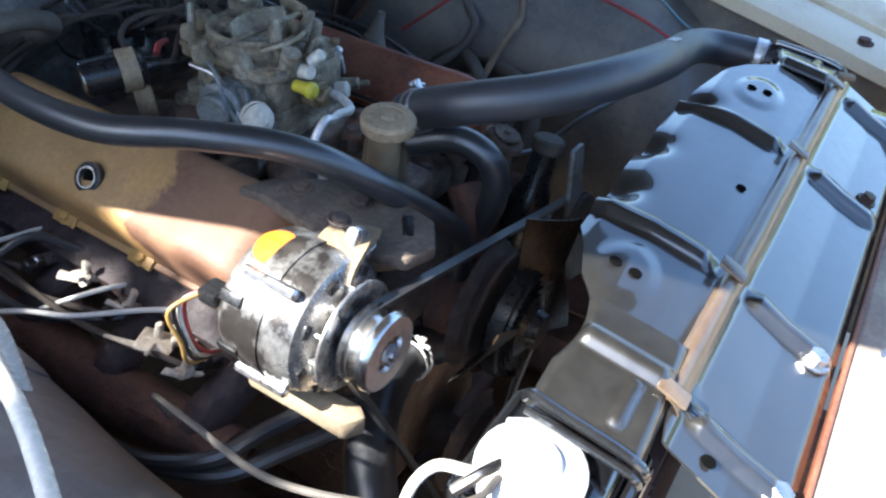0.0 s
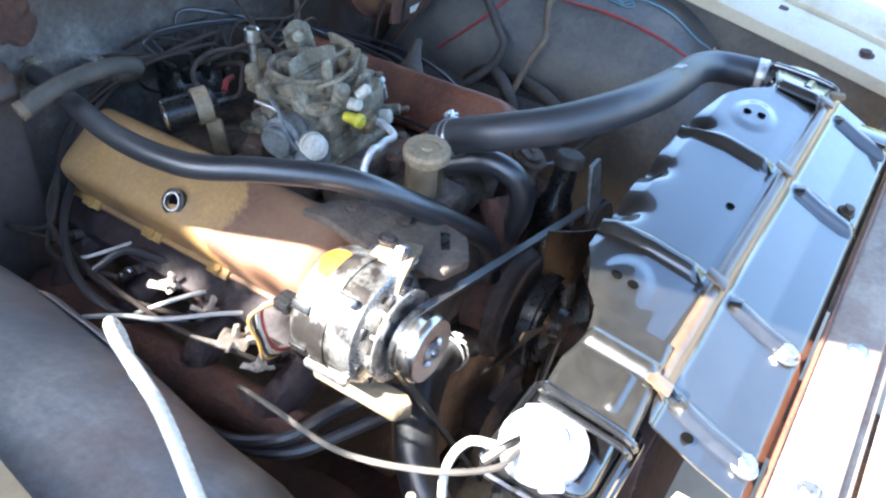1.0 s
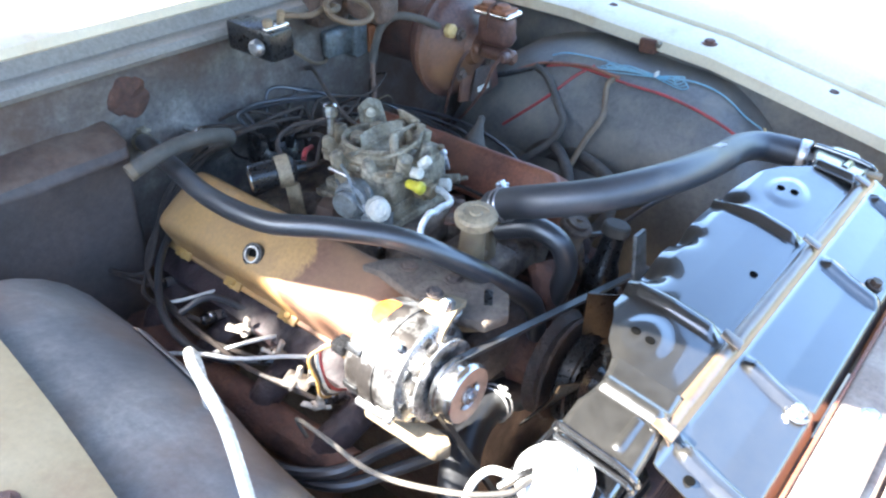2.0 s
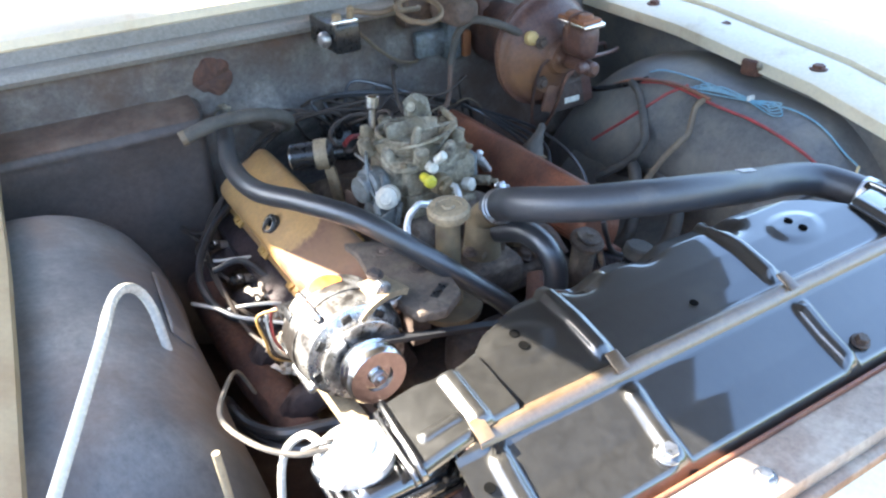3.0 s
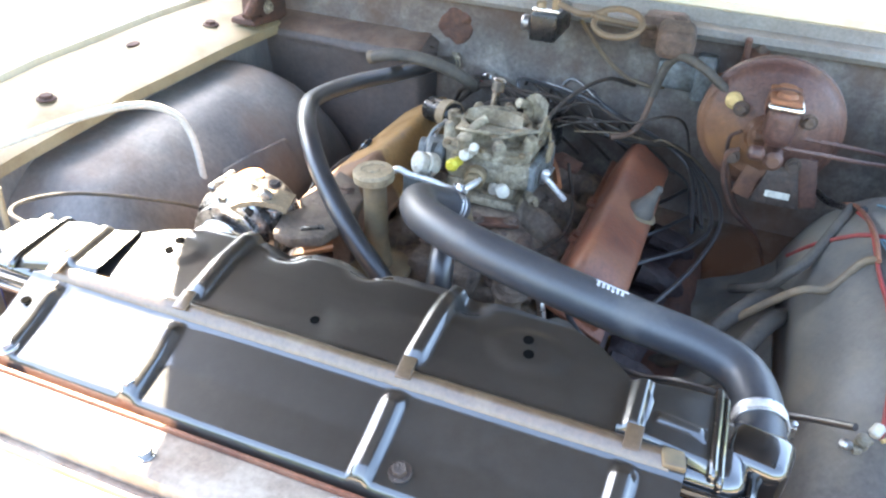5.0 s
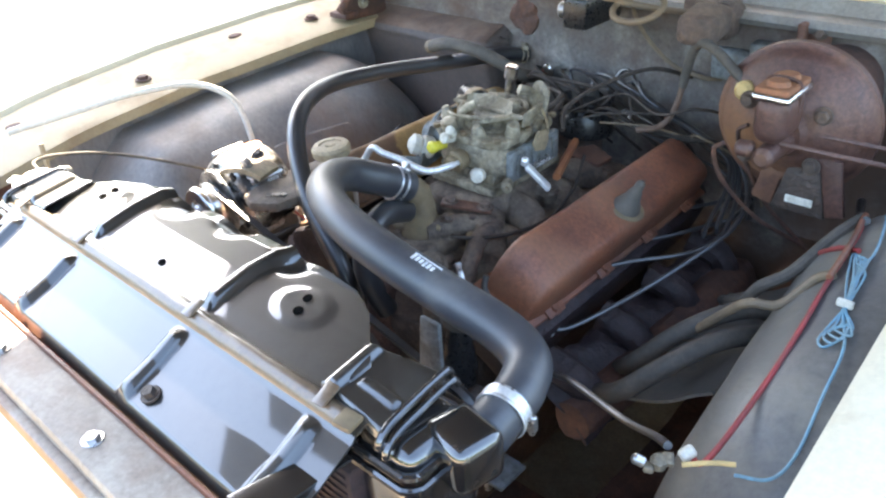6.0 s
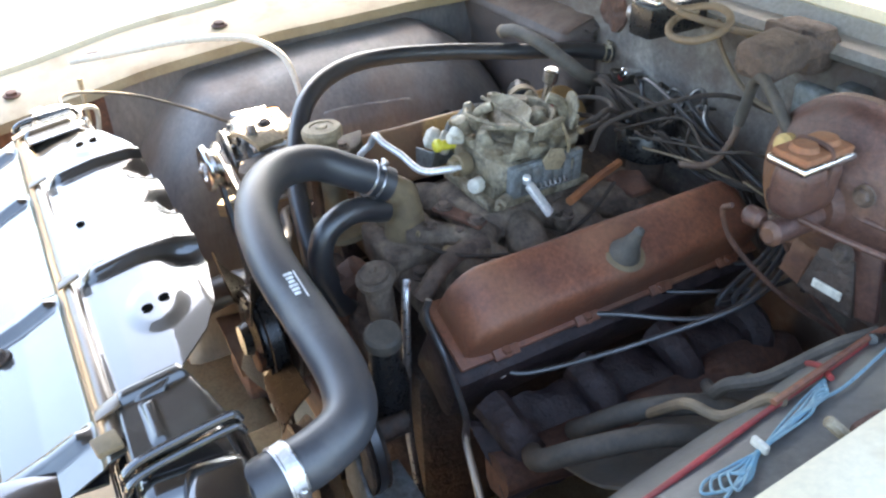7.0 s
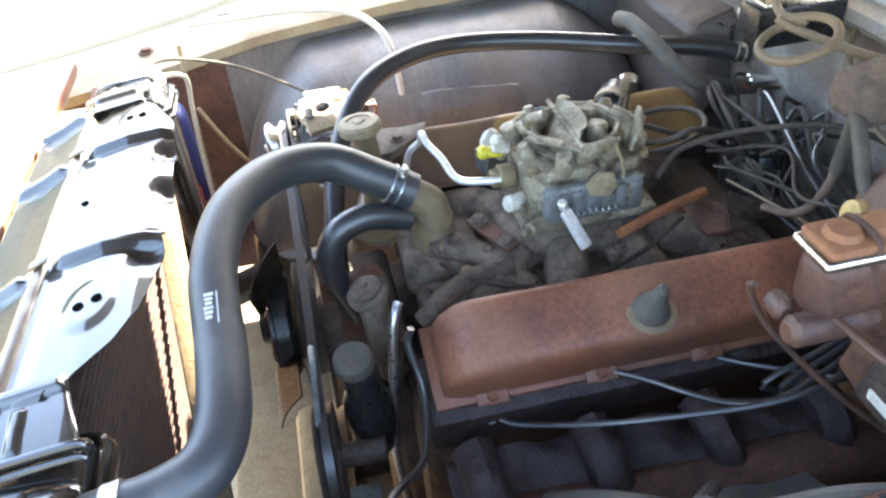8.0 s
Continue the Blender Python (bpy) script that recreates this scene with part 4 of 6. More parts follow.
horn = part("air_horn", rough_up(join(prism([(EX - 0.066, 0.075), (EX - 0.045, 0.058), (EX + 0.045, 0.058), (EX + 0.068, 0.078), (EX + 0.068, 0.185), (EX + 0.045, 0.208), (EX - 0.045, 0.208), (EX - 0.066, 0.188)], 0.012, (0, 0, 0.920), (0, 0, 0), 0.003)), 0.0012, 45), "zinc", cb)
part("throat_ring", rough_up(lathe([(0.044, -0.004), (0.056, -0.004), (0.058, 0.004), (0.053, 0.008), (0.052, 0.016), (0.0535, 0.019), (0.051, 0.022), (0.047, 0.021), (0.045, 0.016), (0.044, -0.004)], (CC.x, CC.y, 0.931), (0.03, -0.02, 1), 40), 0.0012, 30), "zinc", horn)
part("throat_floor", cyl(0.045, 0.003, (CC.x, CC.y, 0.931), (0, 0, 1), 28), "grease", horn, "dark dirty carburetor throat")
part("choke_plate", sheet(lambda u, v: (CC.x + 0.043 * (2 * u - 1), CC.y - 0.012 + 0.040 * (v - 0.5) * math.sqrt(max(0.02, 1 - (2 * u - 1) ** 2)), 0.950 + 0.030 * (v - 0.5)), 16, 6, 0.0015), "zinc", horn)
part("choke_shaft", tube([(CC.x - 0.068, CC.y - 0.012, 0.951), (CC.x + 0.074, CC.y - 0.012, 0.951)], 0.0032, 8), "zinc", horn)
part("venturi_bar", rough_up(join(box(0.092, 0.012, 0.014, (CC.x, CC.y + 0.020, 0.945), 0.005), cyl(0.012, 0.024, (CC.x - 0.020, CC.y + 0.020, 0.935), (0, 0, 1), 14, 0.003), cyl(0.012, 0.024, (CC.x + 0.020, CC.y + 0.020, 0.935), (0, 0, 1), 14, 0.003)), 0.001, 60), "zinc", horn)
rnd = random.Random(21)
for k in range(9):
    a = k * 0.70 + 0.2
    rr_ = 0.064 + 0.006 * rnd.random()
    bx, by_ = CC.x + rr_ * math.cos(a), CC.y + rr_ * 1.05 * math.sin(a)
    part("casting_boss", rough_up(lathe([(0, 0), (0.013, 0), (0.011, 0.012), (0.009 + 0.003 * rnd.random(), 0.016 + 0.010 * rnd.random()), (0.005, 0.026), (0, 0.026)], (bx, by_, 0.926), (0.3 * math.cos(a), 0.3 * math.sin(a), 1), 12), 0.0015, 70), "zinc", horn)
part("vent_tube", tube([(CC.x - 0.02, CC.y - 0.055, 0.93), (CC.x - 0.018, CC.y - 0.050, 0.955), (CC.x - 0.005, CC.y - 0.036, 0.966)], 0.0065, 10, 6), "zinc", horn)
part("vent_tube", tube([(CC.x + 0.035, CC.y + 0.055, 0.93), (CC.x + 0.033, CC.y + 0.050, 0.962), (CC.x + 0.022, CC.y + 0.034, 0.972)], 0.0075, 10, 6), "zinc", horn)
part("choke_lever", rough_up(prism([(-0.006, -0.008), (0.010, -0.010), (0.040, 0.004), (0.044, 0.014), (0.034, 0.016), (0.0, 0.010)], 0.003, (CC.x + 0.070, CC.y - 0.018, 0.950), (90, 0, 90), 0.0006), 0.0005), "zinc", cb)
part("link_rod", tube([(CC.x + 0.074, CC.y + 0.020, 0.958), (CC.x + 0.078, CC.y + 0.030, 0.92), (CC.x + 0.074, CC.y + 0.010, 0.888), (CC.x + 0.076, CC.y - 0.030, 0.880)], 0.0022, 8, 6), "cap_tan", cb)
part("link_rod", tube([(CC.x - 0.045, CC.y - 0.052, 0.950), (CC.x - 0.010, CC.y - 0.070, 0.958), (CC.x + 0.040, CC.y - 0.050, 0.957), (CC.x + 0.070, CC.y - 0.015, 0.953)], 0.0026, 8, 6), "zinc", cb)
part("pump_arm", rough_up(prism([(0, -0.006), (0.055, -0.004), (0.058, 0.004), (0.03, 0.010), (0, 0.007)], 0.005, (CC.x + 0.012, CC.y - 0.062, 0.946), (0, -12, 28), 0.001), 0.0006), "zinc", cb)
part("stud", join(cyl(0.006, 0.05, (EX - 0.035, 0.205, 0.93), (0.15, 0.1, 1), 10), cyl(0.011, 0.022, (EX - 0.029, 0.209, 0.968), (0.15, 0.1, 1), 10, 0.003)), "chrome", cb, "bright air cleaner stud")
part("choke_housing", join(cyl(0.027, 0.03, (EX - 0.07, 0.11, 0.895), (-1, -0.2, 0), 24, 0.004), cyl(0.02, 0.012, (EX - 0.10, 0.104, 0.895), (-1, -0.2, 0), 24)), "zinc_blue", cb)
part("throttle_bracket", join(box(0.004, 0.075, 0.035, (EX - 0.085, 0.08, 0.872), 0.001, (0, 15, 15)), box(0.035, 0.004, 0.03, (EX - 0.095, 0.045, 0.865), 0.001, (0, 0, 25)), cyl(0.010, 0.012, (EX - 0.09, 0.07, 0.876), (-1, 0, 0.2), 16)), "zinc_blue", cb, "blue-grey zinc throttle bracket")
part("choke_rod", tube([(EX - 0.09, 0.15, 0.93), (EX - 0.088, 0.11, 0.925), (EX - 0.092, 0.085, 0.90), (EX - 0.098, 0.07, 0.872)], 0.0025, 8, 6), "steel", cb)
part("linkage_plate", rough_up(prism([(0.0, 0.0), (0.022, -0.006), (0.050, 0.004), (0.062, 0.022), (0.056, 0.034), (0.040, 0.030), (0.034, 0.050), (0.018, 0.056), (0.010, 0.036), (-0.006, 0.020)], 0.003, (-0.138, 0.060, 0.866), (90, 0, 80), 0.0008), 0.0008), "zinc_blue", cb, "blue-grey zinc linkage plate")
part("linkage_rod", tube([(-0.130, 0.135, 0.935), (-0.142, 0.110, 0.930), (-0.150, 0.090, 0.905), (-0.146, 0.075, 0.885), (-0.150, 0.060, 0.870)], 0.0026, 8, 8), "zinc_blue", cb)
part("linkage_rod", tube([(-0.128, 0.150, 0.905), (-0.145, 0.120, 0.905), (-0.148, 0.100, 0.880), (-0.140, 0.085, 0.865)], 0.0024, 8, 8), "zinc_blue", cb)
part("choke_stove", rough_up(box(0.036, 0.032, 0.030, (-0.138, 0.160, 0.855), 0.007, (0, 0, 20)), 0.003, 50), "ledge", cb, "small rusty brown block")
part("idle_solenoid", lathe([(0, 0), (0.014, 0), (0.017, 0.004), (0.017, 0.018), (0.013, 0.020), (0.016, 0.024), (0.016, 0.034), (0.008, 0.040), (0, 0.040)], (-0.125, 0.075, 0.888), (-0.55, -0.75, 0.35), 20), "white_plastic", cb, "white plastic dashpot")
part("fuel_inlet", join(cyl(0.012, 0.035, (EX - 0.005, 0.065, 0.896), (0.1, -1, 0), 6, 0.002), cyl(0.016, 0.02, (EX - 0.004, 0.06, 0.896), (0.1, -1, 0), 16)), "brass", cb)
part("vacuum_cap", join(cyl(0.007, 0.025, (-0.080, 0.055, 0.914), (-0.1, -1, 0.1), 14), cyl(0.0092, 0.013, (-0.082, 0.036, 0.916), (-0.1, -1, 0.1), 14, 0.004)), "yellow", cb, "bright yellow plastic plug")
part("vacuum_port", join(cyl(0.008, 0.022, (-0.068, 0.06, 0.926), (-0.1, -1, 0.2), 12), cyl(0.007, 0.02, (-0.06, 0.05, 0.935), (0.3, -0.6, 0.6), 10)), "white_plastic", cb, "white plastic nipple")
part("idle_screw", join(cyl(0.008, 0.022, (EX + 0.02, 0.075, 0.878), (0.2, -1, 0), 12), cyl(0.010, 0.016, (EX + 0.038, 0.052, 0.884), (0.4, -1, 0.2), 12)), "white_plastic", cb, "white plastic tip")
part("kickdown_lever", join(bar((0.041, 0.092, 0.897), (0.069, 0.109, 0.861), 0.015, 0.008), cyl(0.0055, 0.014, (0.038, 0.092, 0.897), (0.3, -0.3, 1), 10)), "tube_alloy", cb, "bright metal lever")
for x, y in ((EX - 0.055, 0.065), (EX + 0.058, 0.068), (EX - 0.06, 0.19), (EX + 0.062, 0.195), (EX + 0.0, 0.062), (EX + 0.066, 0.13)):
    part("screw", cyl(0.0055, 0.006, (x, y, 0.931), (0, 0, 1), 10, 0.001), "brass", cb)
fl = single("fuel_line", tube([(-0.045, 0.045, 0.897), (-0.046, 0.020, 0.899), (-0.061, -0.008, 0.899), (-0.096, -0.020, 0.911), (-0.122, -0.032, 0.920), (-0.140, -0.035, 0.925), (-0.157, -0.036, 0.905), (-0.166, -0.055, 0.872), (-0.165, -0.06, 0.76)], 0.0048, 10, 8), "tube_alloy", "bent bright metal fuel line into the carburetor", "fuel line")

# ---- hoses ----
R_PTS = [(-0.040, -0.066, 0.905), (-0.047, -0.106, 0.929), (-0.055, -0.158, 0.955), (-0.022, -0.216, 0.971), (0.050, -0.260, 0.977), (0.135, -0.276, 0.968), (0.222, -0.272, 0.948), (0.288, -0.272, 0.937), (0.328, -0.286, 0.931), (0.345, -0.318, 0.928), (0.350, -0.354, 0.926), (0.352, -0.385, 0.922)]
rh = thing("radiator_hose", (0.352, -0.385, 0.91), "thick black rubber upper radiator hose, bent", "hose")
part("hose", tube(R_PTS, 0.0220, 20, 10), "hose_dusty", rh, sharp=60)


def band(name, at, axis, r, parent_thing, mat="tube_alloy", screw=(1, 0, 0)):
    w = Vector(axis).normalized()
    c = Vector(at)
    u = Vector(screw) - w * Vector(screw).dot(w)
    u.normalize()
    m = Matrix.Translation(c + u * (r + 0.004)) @ w.to_track_quat("Z", "Y").to_matrix().to_4x4()
    b = box(0.009, 0.014, 0.008, (0, 0, 0), 0.002)
    bmesh.ops.transform(b, matrix=m, verts=b.verts)
    sc = cyl(0.0028, 0.022, c + u * (r + 0.005) - u.cross(w) * 0.011, u.cross(w), 10)
    part(name, join(*[lathe([(r + 0.0006 + 0.0016 * math.cos(q), 0.0016 * math.sin(q)) for q in np.linspace(0, 2 * math.pi, 9)], c + w * o, w, 32) for o in (-0.0055, 0.0055)], b, sc), mat, parent_thing, "bright steel hose clamp")


band("hose_clamp", (-0.043, -0.086, 0.917), (-0.15, -1, 0.62), 0.0222, rh, "steel", screw=(0.3, 0, 1))
band("hose_clamp", (0.3495, -0.346, 0.9265), (0.14, -1, -0.05), 0.0222, rh, "steel", screw=(1, 0.2, -0.1))
part("clamp_strip", rough_up(ring(0.0228, 0.0012, 0.013, (0.3487, -0.340, 0.9268), (0.14, -1, -0.05)), 0.0006, 60), "tube_alloy", rh, "crumpled bright clamp strip")
# printed marks on the hose, unreadable bars
for k in range(6):
    part("print_bar", box(0.0028, 0.0080 - 0.0012 * (k % 3), 0.0010, (0.184 + 0.0048 * k, -0.2760, 0.9806 - 0.0011 * k), 0.0, (0, 13, 4)), "ink", rh, "pale unreadable printed bar")
part("print_line", box(0.034, 0.0012, 0.0010, (0.197, -0.2690, 0.9763), 0.0, (-20, 13, 2)), "ink", rh, "pale printed line")
by = single("bypass_hose", tube([(EX + 0.035, -0.150, 0.76), (EX + 0.034, -0.175, 0.83), (EX + 0.030, -0.165, 0.875), (EX + 0.022, -0.125, 0.89), (EX + 0.012, -0.075, 0.872)], 0.016, 14, 8), "rubber", "short bent black rubber bypass hose", "hose", "hoses")
H_PTS = [(-0.244, 0.467, 0.910), (-0.259, 0.41, 0.924), (-0.285, 0.312, 0.933), (-0.318, 0.178, 0.948), (-0.322, 0.064, 0.960), (-0.289, -0.017, 0.968), (-0.246, -0.081, 0.960), (-0.204, -0.121, 0.930), (-0.146, -0.152, 0.878), (-0.080, -0.167, 0.811), (EX - 0.01, -0.165, 0.74)]
hh = thing("heater_hose", (-0.32, 0.46, 0.89), "long black rubber heater hose from firewall to water pump", "hose", "hoses")
part("hose", tube(H_PTS, 0.0135, 16, 10), "rubber", hh, sharp=60)
band("hose_clamp", (-0.2465, 0.456, 0.9123), (-0.15, -0.57, 0.14), 0.0136, hh, "zinc", screw=(0.3, 0, 1))
oh_ = thing("heater_hose", (-0.19, 0.46, 0.885), "old grey-brown heater hose with a cut end", "hose", "hoses")
part("cut_end", lathe([(0.0070, -0.002), (0.0116, -0.002), (0.0119, 0.003), (0.0119, 0.007), (0.0070, 0.007), (0.0070, -0.002)], (-0.3445, 0.3122, 0.9506), (-0.049, 0.007, -0.015), 20), "wire_tan", oh_, "frayed cut end")
part("hose", tube([(-0.19, 0.468, 0.885), (-0.182, 0.41, 0.895), (-0.170, 0.352, 0.918), (-0.185, 0.322, 0.943), (-0.235, 0.308, 0.962), (-0.30, 0.306, 0.964), (-0.349, 0.313, 0.949)], 0.0112, 14, 8), "rubber_old", oh_)
lh = thing("radiator_hose", (-0.36, -0.39, 0.50), "black rubber lower radiator hose", "hose", "hoses")
part("hose", tube([(EX - 0.03, -0.155, 0.64), (-0.11, -0.150, 0.655), (-0.18, -0.155, 0.665), (-0.26, -0.19, 0.660), (-0.32, -0.25, 0.63), (-0.36, -0.38, 0.56)], 0.026, 16, 8), "rubber", lh, sharp=60)
band("hose_clamp", (-0.135, -0.152, 0.660), (-1, -0.05, 0.12), 0.0265, lh, screw=(0, -0.5, 1))

# ---- radiator and its cover ----
NOTCH = ((-0.035, -0.332), (-0.125, -0.338), (0.078, -0.343))
RIB_X = (-0.312, -0.170, 0.057, 0.251)


def plate_shape(u, v):
    x = -0.346 + 0.640 * u
    yb = float(np.interp(x, [-0.346, -0.335, -0.315, -0.285, -0.255, -0.225, -0.20, -0.16, -0.13, -0.08, 0.0, 0.10, 0.17, 0.205, 0.235, 0.262, 0.294],
                         [-0.458, -0.455, -0.450, -0.384, -0.360, -0.348, -0.335, -0.332, -0.330, -0.328, -0.326, -0.328, -0.340, -0.357, -0.384, -0.408, -0.425]))
    y = -0.541 + (yb + 0.541) * v
    z = float(np.interp(y, [-0.545, -0.50, -0.455, -0.42, -0.384, -0.345, -0.32], [0.907, 0.925, 0.948, 0.959, 0.967, 0.970, 0.962]))
    a = abs(y + 0.450)
    z += 0.002 * max(0.0, min(1.0, (0.012 - a) / 0.004))
    for rx in RIB_X:
        d = abs(x - rx - 0.02 * (y + 0.45))
        if a > 0.012:
            z += 0.0085 * max(0.0, min(1.0, (0.010 - d) / 0.004)) * max(0.0, min(1.0, (a - 0.012) / 0.012)) * max(0, min(1, (yb + 0.02 - y) / 0.02 + 0.4)) * max(0, min(1, (y + 0.541) / 0.012))
    # raised pads with the two slots
    for px, py in ((0.146, -0.386), (-0.232, -0.383)):
        q = math.hypot((x - px) / 0.040, (y - py) / 0.027)
        z += 0.0022 * max(0.0, min(1.0, (1.0 - q) / 0.35))
    for nx, ny in NOTCH:
        z -= 0.013 * math.exp(-1.6 * (((x - nx) / 0.024) ** 2 + ((y - ny) / 0.020) ** 2))
    z -= 0.010 * max(0.0, 1 - (y + 0.541) / 0.006)
    return (x, y, z)


pl = thing("radiator_cover", (-0.03, -0.45, 0.90), "glossy black pressed steel panel over the radiator, dusty", "cover panel")
part("panel", sheet(plate_shape, 190, 96, 0.0018), "plate", pl, sharp=80)
part("strap", sheet(lambda u, v: (-0.322 + 0.604 * u, -0.4595 + 0.018 * v + 0.0005 * noise.noise((u * 20, 0, 5)), 0.9478 + 0.0060 * v + 0.0072 * math.sin(math.pi * v) ** 0.8 + 0.0004 * noise.noise((u * 30, v, 1))), 80, 14, 0.001), "strap", pl, "tan worn glossy band along the middle rib", sharp=80)
for rx in RIB_X:
    part("rivet_plate", rough_up(box(0.014, 0.022, 0.003, (rx if rx > -0.3 else -0.3175, -0.4515 if rx < -0.3 else -0.448, 0.9612), 0.0012, (22, 0, 0)), 0.0008, 90), "strap", pl)
for x, y, z in ((-0.178, -0.523, 0.9165), (0.085, -0.520, 0.9175), (-0.315, -0.528, 0.9145), (0.262, -0.523, 0.9165)):
    part("bolt", hexbolt((x, y, z), (0, -0.3, 1), 0.008 if x < 0 else 0.0065, 0.009), "steel" if x < 0 else "grease", pl)
for x, y, z in ((0.144, -0.378, 0.9704), (0.149, -0.394, 0.9679), (-0.230, -0.375, 0.9708), (-0.231, -0.391, 0.9684), (-0.047, -0.421, 0.9596), (-0.344 + 0.012, -0.485, 0.9345)):
    part("hole", cyl(0.0050 if abs(x) > 0.1 else 0.0045, 0.0009, (x, y, z - 0.0002), (0, -0.2, 1), 18, 0.0002), "void", pl)


def rim_loop(w, d, r, tr, m, n=5):
    """A rounded rectangular bead."""
    pts = []
    for cx, cy, a0 in ((w / 2 - r, d / 2 - r, 0), (-w / 2 + r, d / 2 - r, 90), (-w / 2 + r, -d / 2 + r, 180), (w / 2 - r, -d / 2 + r, 270)):
        for k in range(n + 1):
            a = radians(a0 + 90 * k / n)
            pts.append(m @ Vector((cx + r * math.cos(a), cy + r * math.sin(a), 0)))
    pts.append(pts[0])
    return tube(pts, tr, 8, 2)


def end_sheet(u, v):
    """The pressed end of the panel over the side tank, with one cross rib."""
    x = -0.276 - 0.099 * u
    y0 = -0.447 - 0.006 * u
    y1 = -0.377 + 0.010 * math.sin(min(1.0, u * 1.6) * math.pi) * -0.6 - 0.004 * u
    y = y0 + (y1 - y0) * v
    z = float(np.interp(y, [-0.46, -0.42, -0.384, -0.34], [0.9555, 0.9615, 0.9665, 0.968])) + 0.0035 - 0.0115 * u * u
    edge = max(0.0, min(1.0, v / 0.12, (1 - v) / 0.10))
    z += 0.0060 * max(0.0, min(1.0, (0.0095 - abs(x + 0.311)) / 0.006)) * edge
    z += 0.0030 * max(0.0, min(1.0, (0.0050 - abs(y + 0.430)) / 0.003)) * max(0.0, min(1.0, (-0.322 - x) / 0.004)) * max(0.0, min(1.0, (x + 0.362) / 0.004))
    z -= 0.008 * max(0.0, 1 - v / 0.05) + 0.004 * max(0.0, 1 - (1 - v) / 0.05)
    return (x, y, z)


tab = part("end_tab", sheet(end_sheet, 48, 36, 0.0018), "plate", pl, "glossy dusty black ribbed panel end", sharp=80)
part("hem", tube([(-0.374, -0.458, 0.944), (-0.3745, -0.454, 0.9505), (-0.3745, -0.440, 0.9555), (-0.3735, -0.410, 0.9590), (-0.372, -0.386, 0.9615), (-0.370, -0.380, 0.9600), (-0.369, -0.376, 0.9540)], 0.0036, 10, 8), "gloss", tab, "rolled black hem")
part("hem", tube([(-0.3795, -0.457, 0.940), (-0.3800, -0.451, 0.9470), (-0.3795, -0.430, 0.9500), (-0.3785, -0.400, 0.9530), (-0.377, -0.381, 0.9530)], 0.0030, 10, 8), "gloss", tab)


def driver_end(u, v):
    x = 0.236 + 0.076 * u
    y0 = -0.443 - 0.004 * u
    y = y0 + (-0.388 + 0.020 * u - y0) * v
    z = float(np.interp(y, [-0.46, -0.42, -0.384, -0.34], [0.9555, 0.9615, 0.9665, 0.968])) + 0.0035 - 0.0085 * u * u
    edge = max(0.0, min(1.0, v / 0.12, (1 - v) / 0.10))
    z += 0.0060 * max(0.0, min(1.0, (0.0085 - abs(x - 0.248)) / 0.005)) * edge
    z += 0.0035 * max(0.0, min(1.0, (0.0060 - abs(y + 0.420)) / 0.003)) * max(0.0, min(1.0, (x - 0.262) / 0.004)) * max(0.0, min(1.0, (0.305 - x) / 0.004))
    z -= 0.008 * max(0.0, 1 - v / 0.05) + 0.004 * max(0.0, 1 - (1 - v) / 0.05)
    return (x, y, z)


tab = part("end_tab", sheet(driver_end, 44, 36, 0.0018), "plate", pl, "glossy dusty black ribbed panel end", sharp=80)
for dx, dz, r in ((0.0, 0.0, 0.0036), (0.0065, -0.0065, 0.0032)):
    part("hem", tube([(0.314 + dx, -0.452, 0.944 + dz), (0.3135 + dx, -0.449, 0.9515 + dz), (0.312 + dx, -0.436, 0.9575 + dz), (0.311 + dx, -0.405, 0.9620 + dz), (0.310 + dx, -0.374, 0.9645 + dz), (0.310 + dx, -0.367, 0.9630 + dz), (0.310 + dx, -0.364, 0.957 + dz)], r, 10, 8), "gloss", tab, "rolled black hem")
part("corner_flange", rough_up(prism([(0.246, -0.548), (0.286, -0.535), (0.292, -0.462), (0.268, -0.458)], 0.003, (0, 0, 0.925), (0, 0, 0), 0.001), 0.0006), "gloss", pl, "bent-down black corner flange")
part("clip", rough_up(box(0.018, 0.020, 0.006, (0.284, -0.455, 0.957), 0.002, (0, 5, 10)), 0.0015, 80), "brass", pl, "small rusty spring clip")


rad = thing("radiator", (-0.03, -0.44, 0.40), "black crossflow radiator with side tanks", "radiator")
core_bm = box(0.62, 0.05, 0.38, (-0.03, -0.435, 0.71), 0.003)
core_ob = part("core", core_bm, "core", rad, "dark finned radiator core")
for k in range(38):
    part("core_tube", box(0.61, 0.054, 0.0022, (-0.03, -0.435, 0.530 + 0.0098 * k), 0.0), "core", core_ob)
part("lower_rail", rough_up(bar((-0.30, -0.392, 0.885), (0.10, -0.362, 0.570), 0.030, 0.018), 0.001), "dust", rad, "dust-covered tan brace across the core")
for x, y, w, top in ((-0.382, -0.408, 0.100, 0.938), (0.308, -0.408, 0.080, 0.944)):
    tank = part("side_tank", box(w - 0.010, 0.080, top - 0.53, (x, y, (top + 0.53) / 2), 0.016, seg=3), "gloss", rad, "glossy black side tank with folded seams")
    part("seam", rim_loop(w - 0.004, 0.088, 0.014, 0.0042, pose(x, y, top - 0.016)), "gloss", tank)
    part("seam", rim_loop(w + 0.003, 0.094, 0.016, 0.0038, pose(x, y, top - 0.026)), "gloss", tank)
part("hose_neck", join(box(0.055, 0.05, 0.05, (0.348, -0.395, 0.922), 0.012, (0, 0, -12), 3), cyl(0.0215, 0.06, (0.347, -0.40, 0.922), (0.06, 1, 0.02), 20)), "gloss", rad)
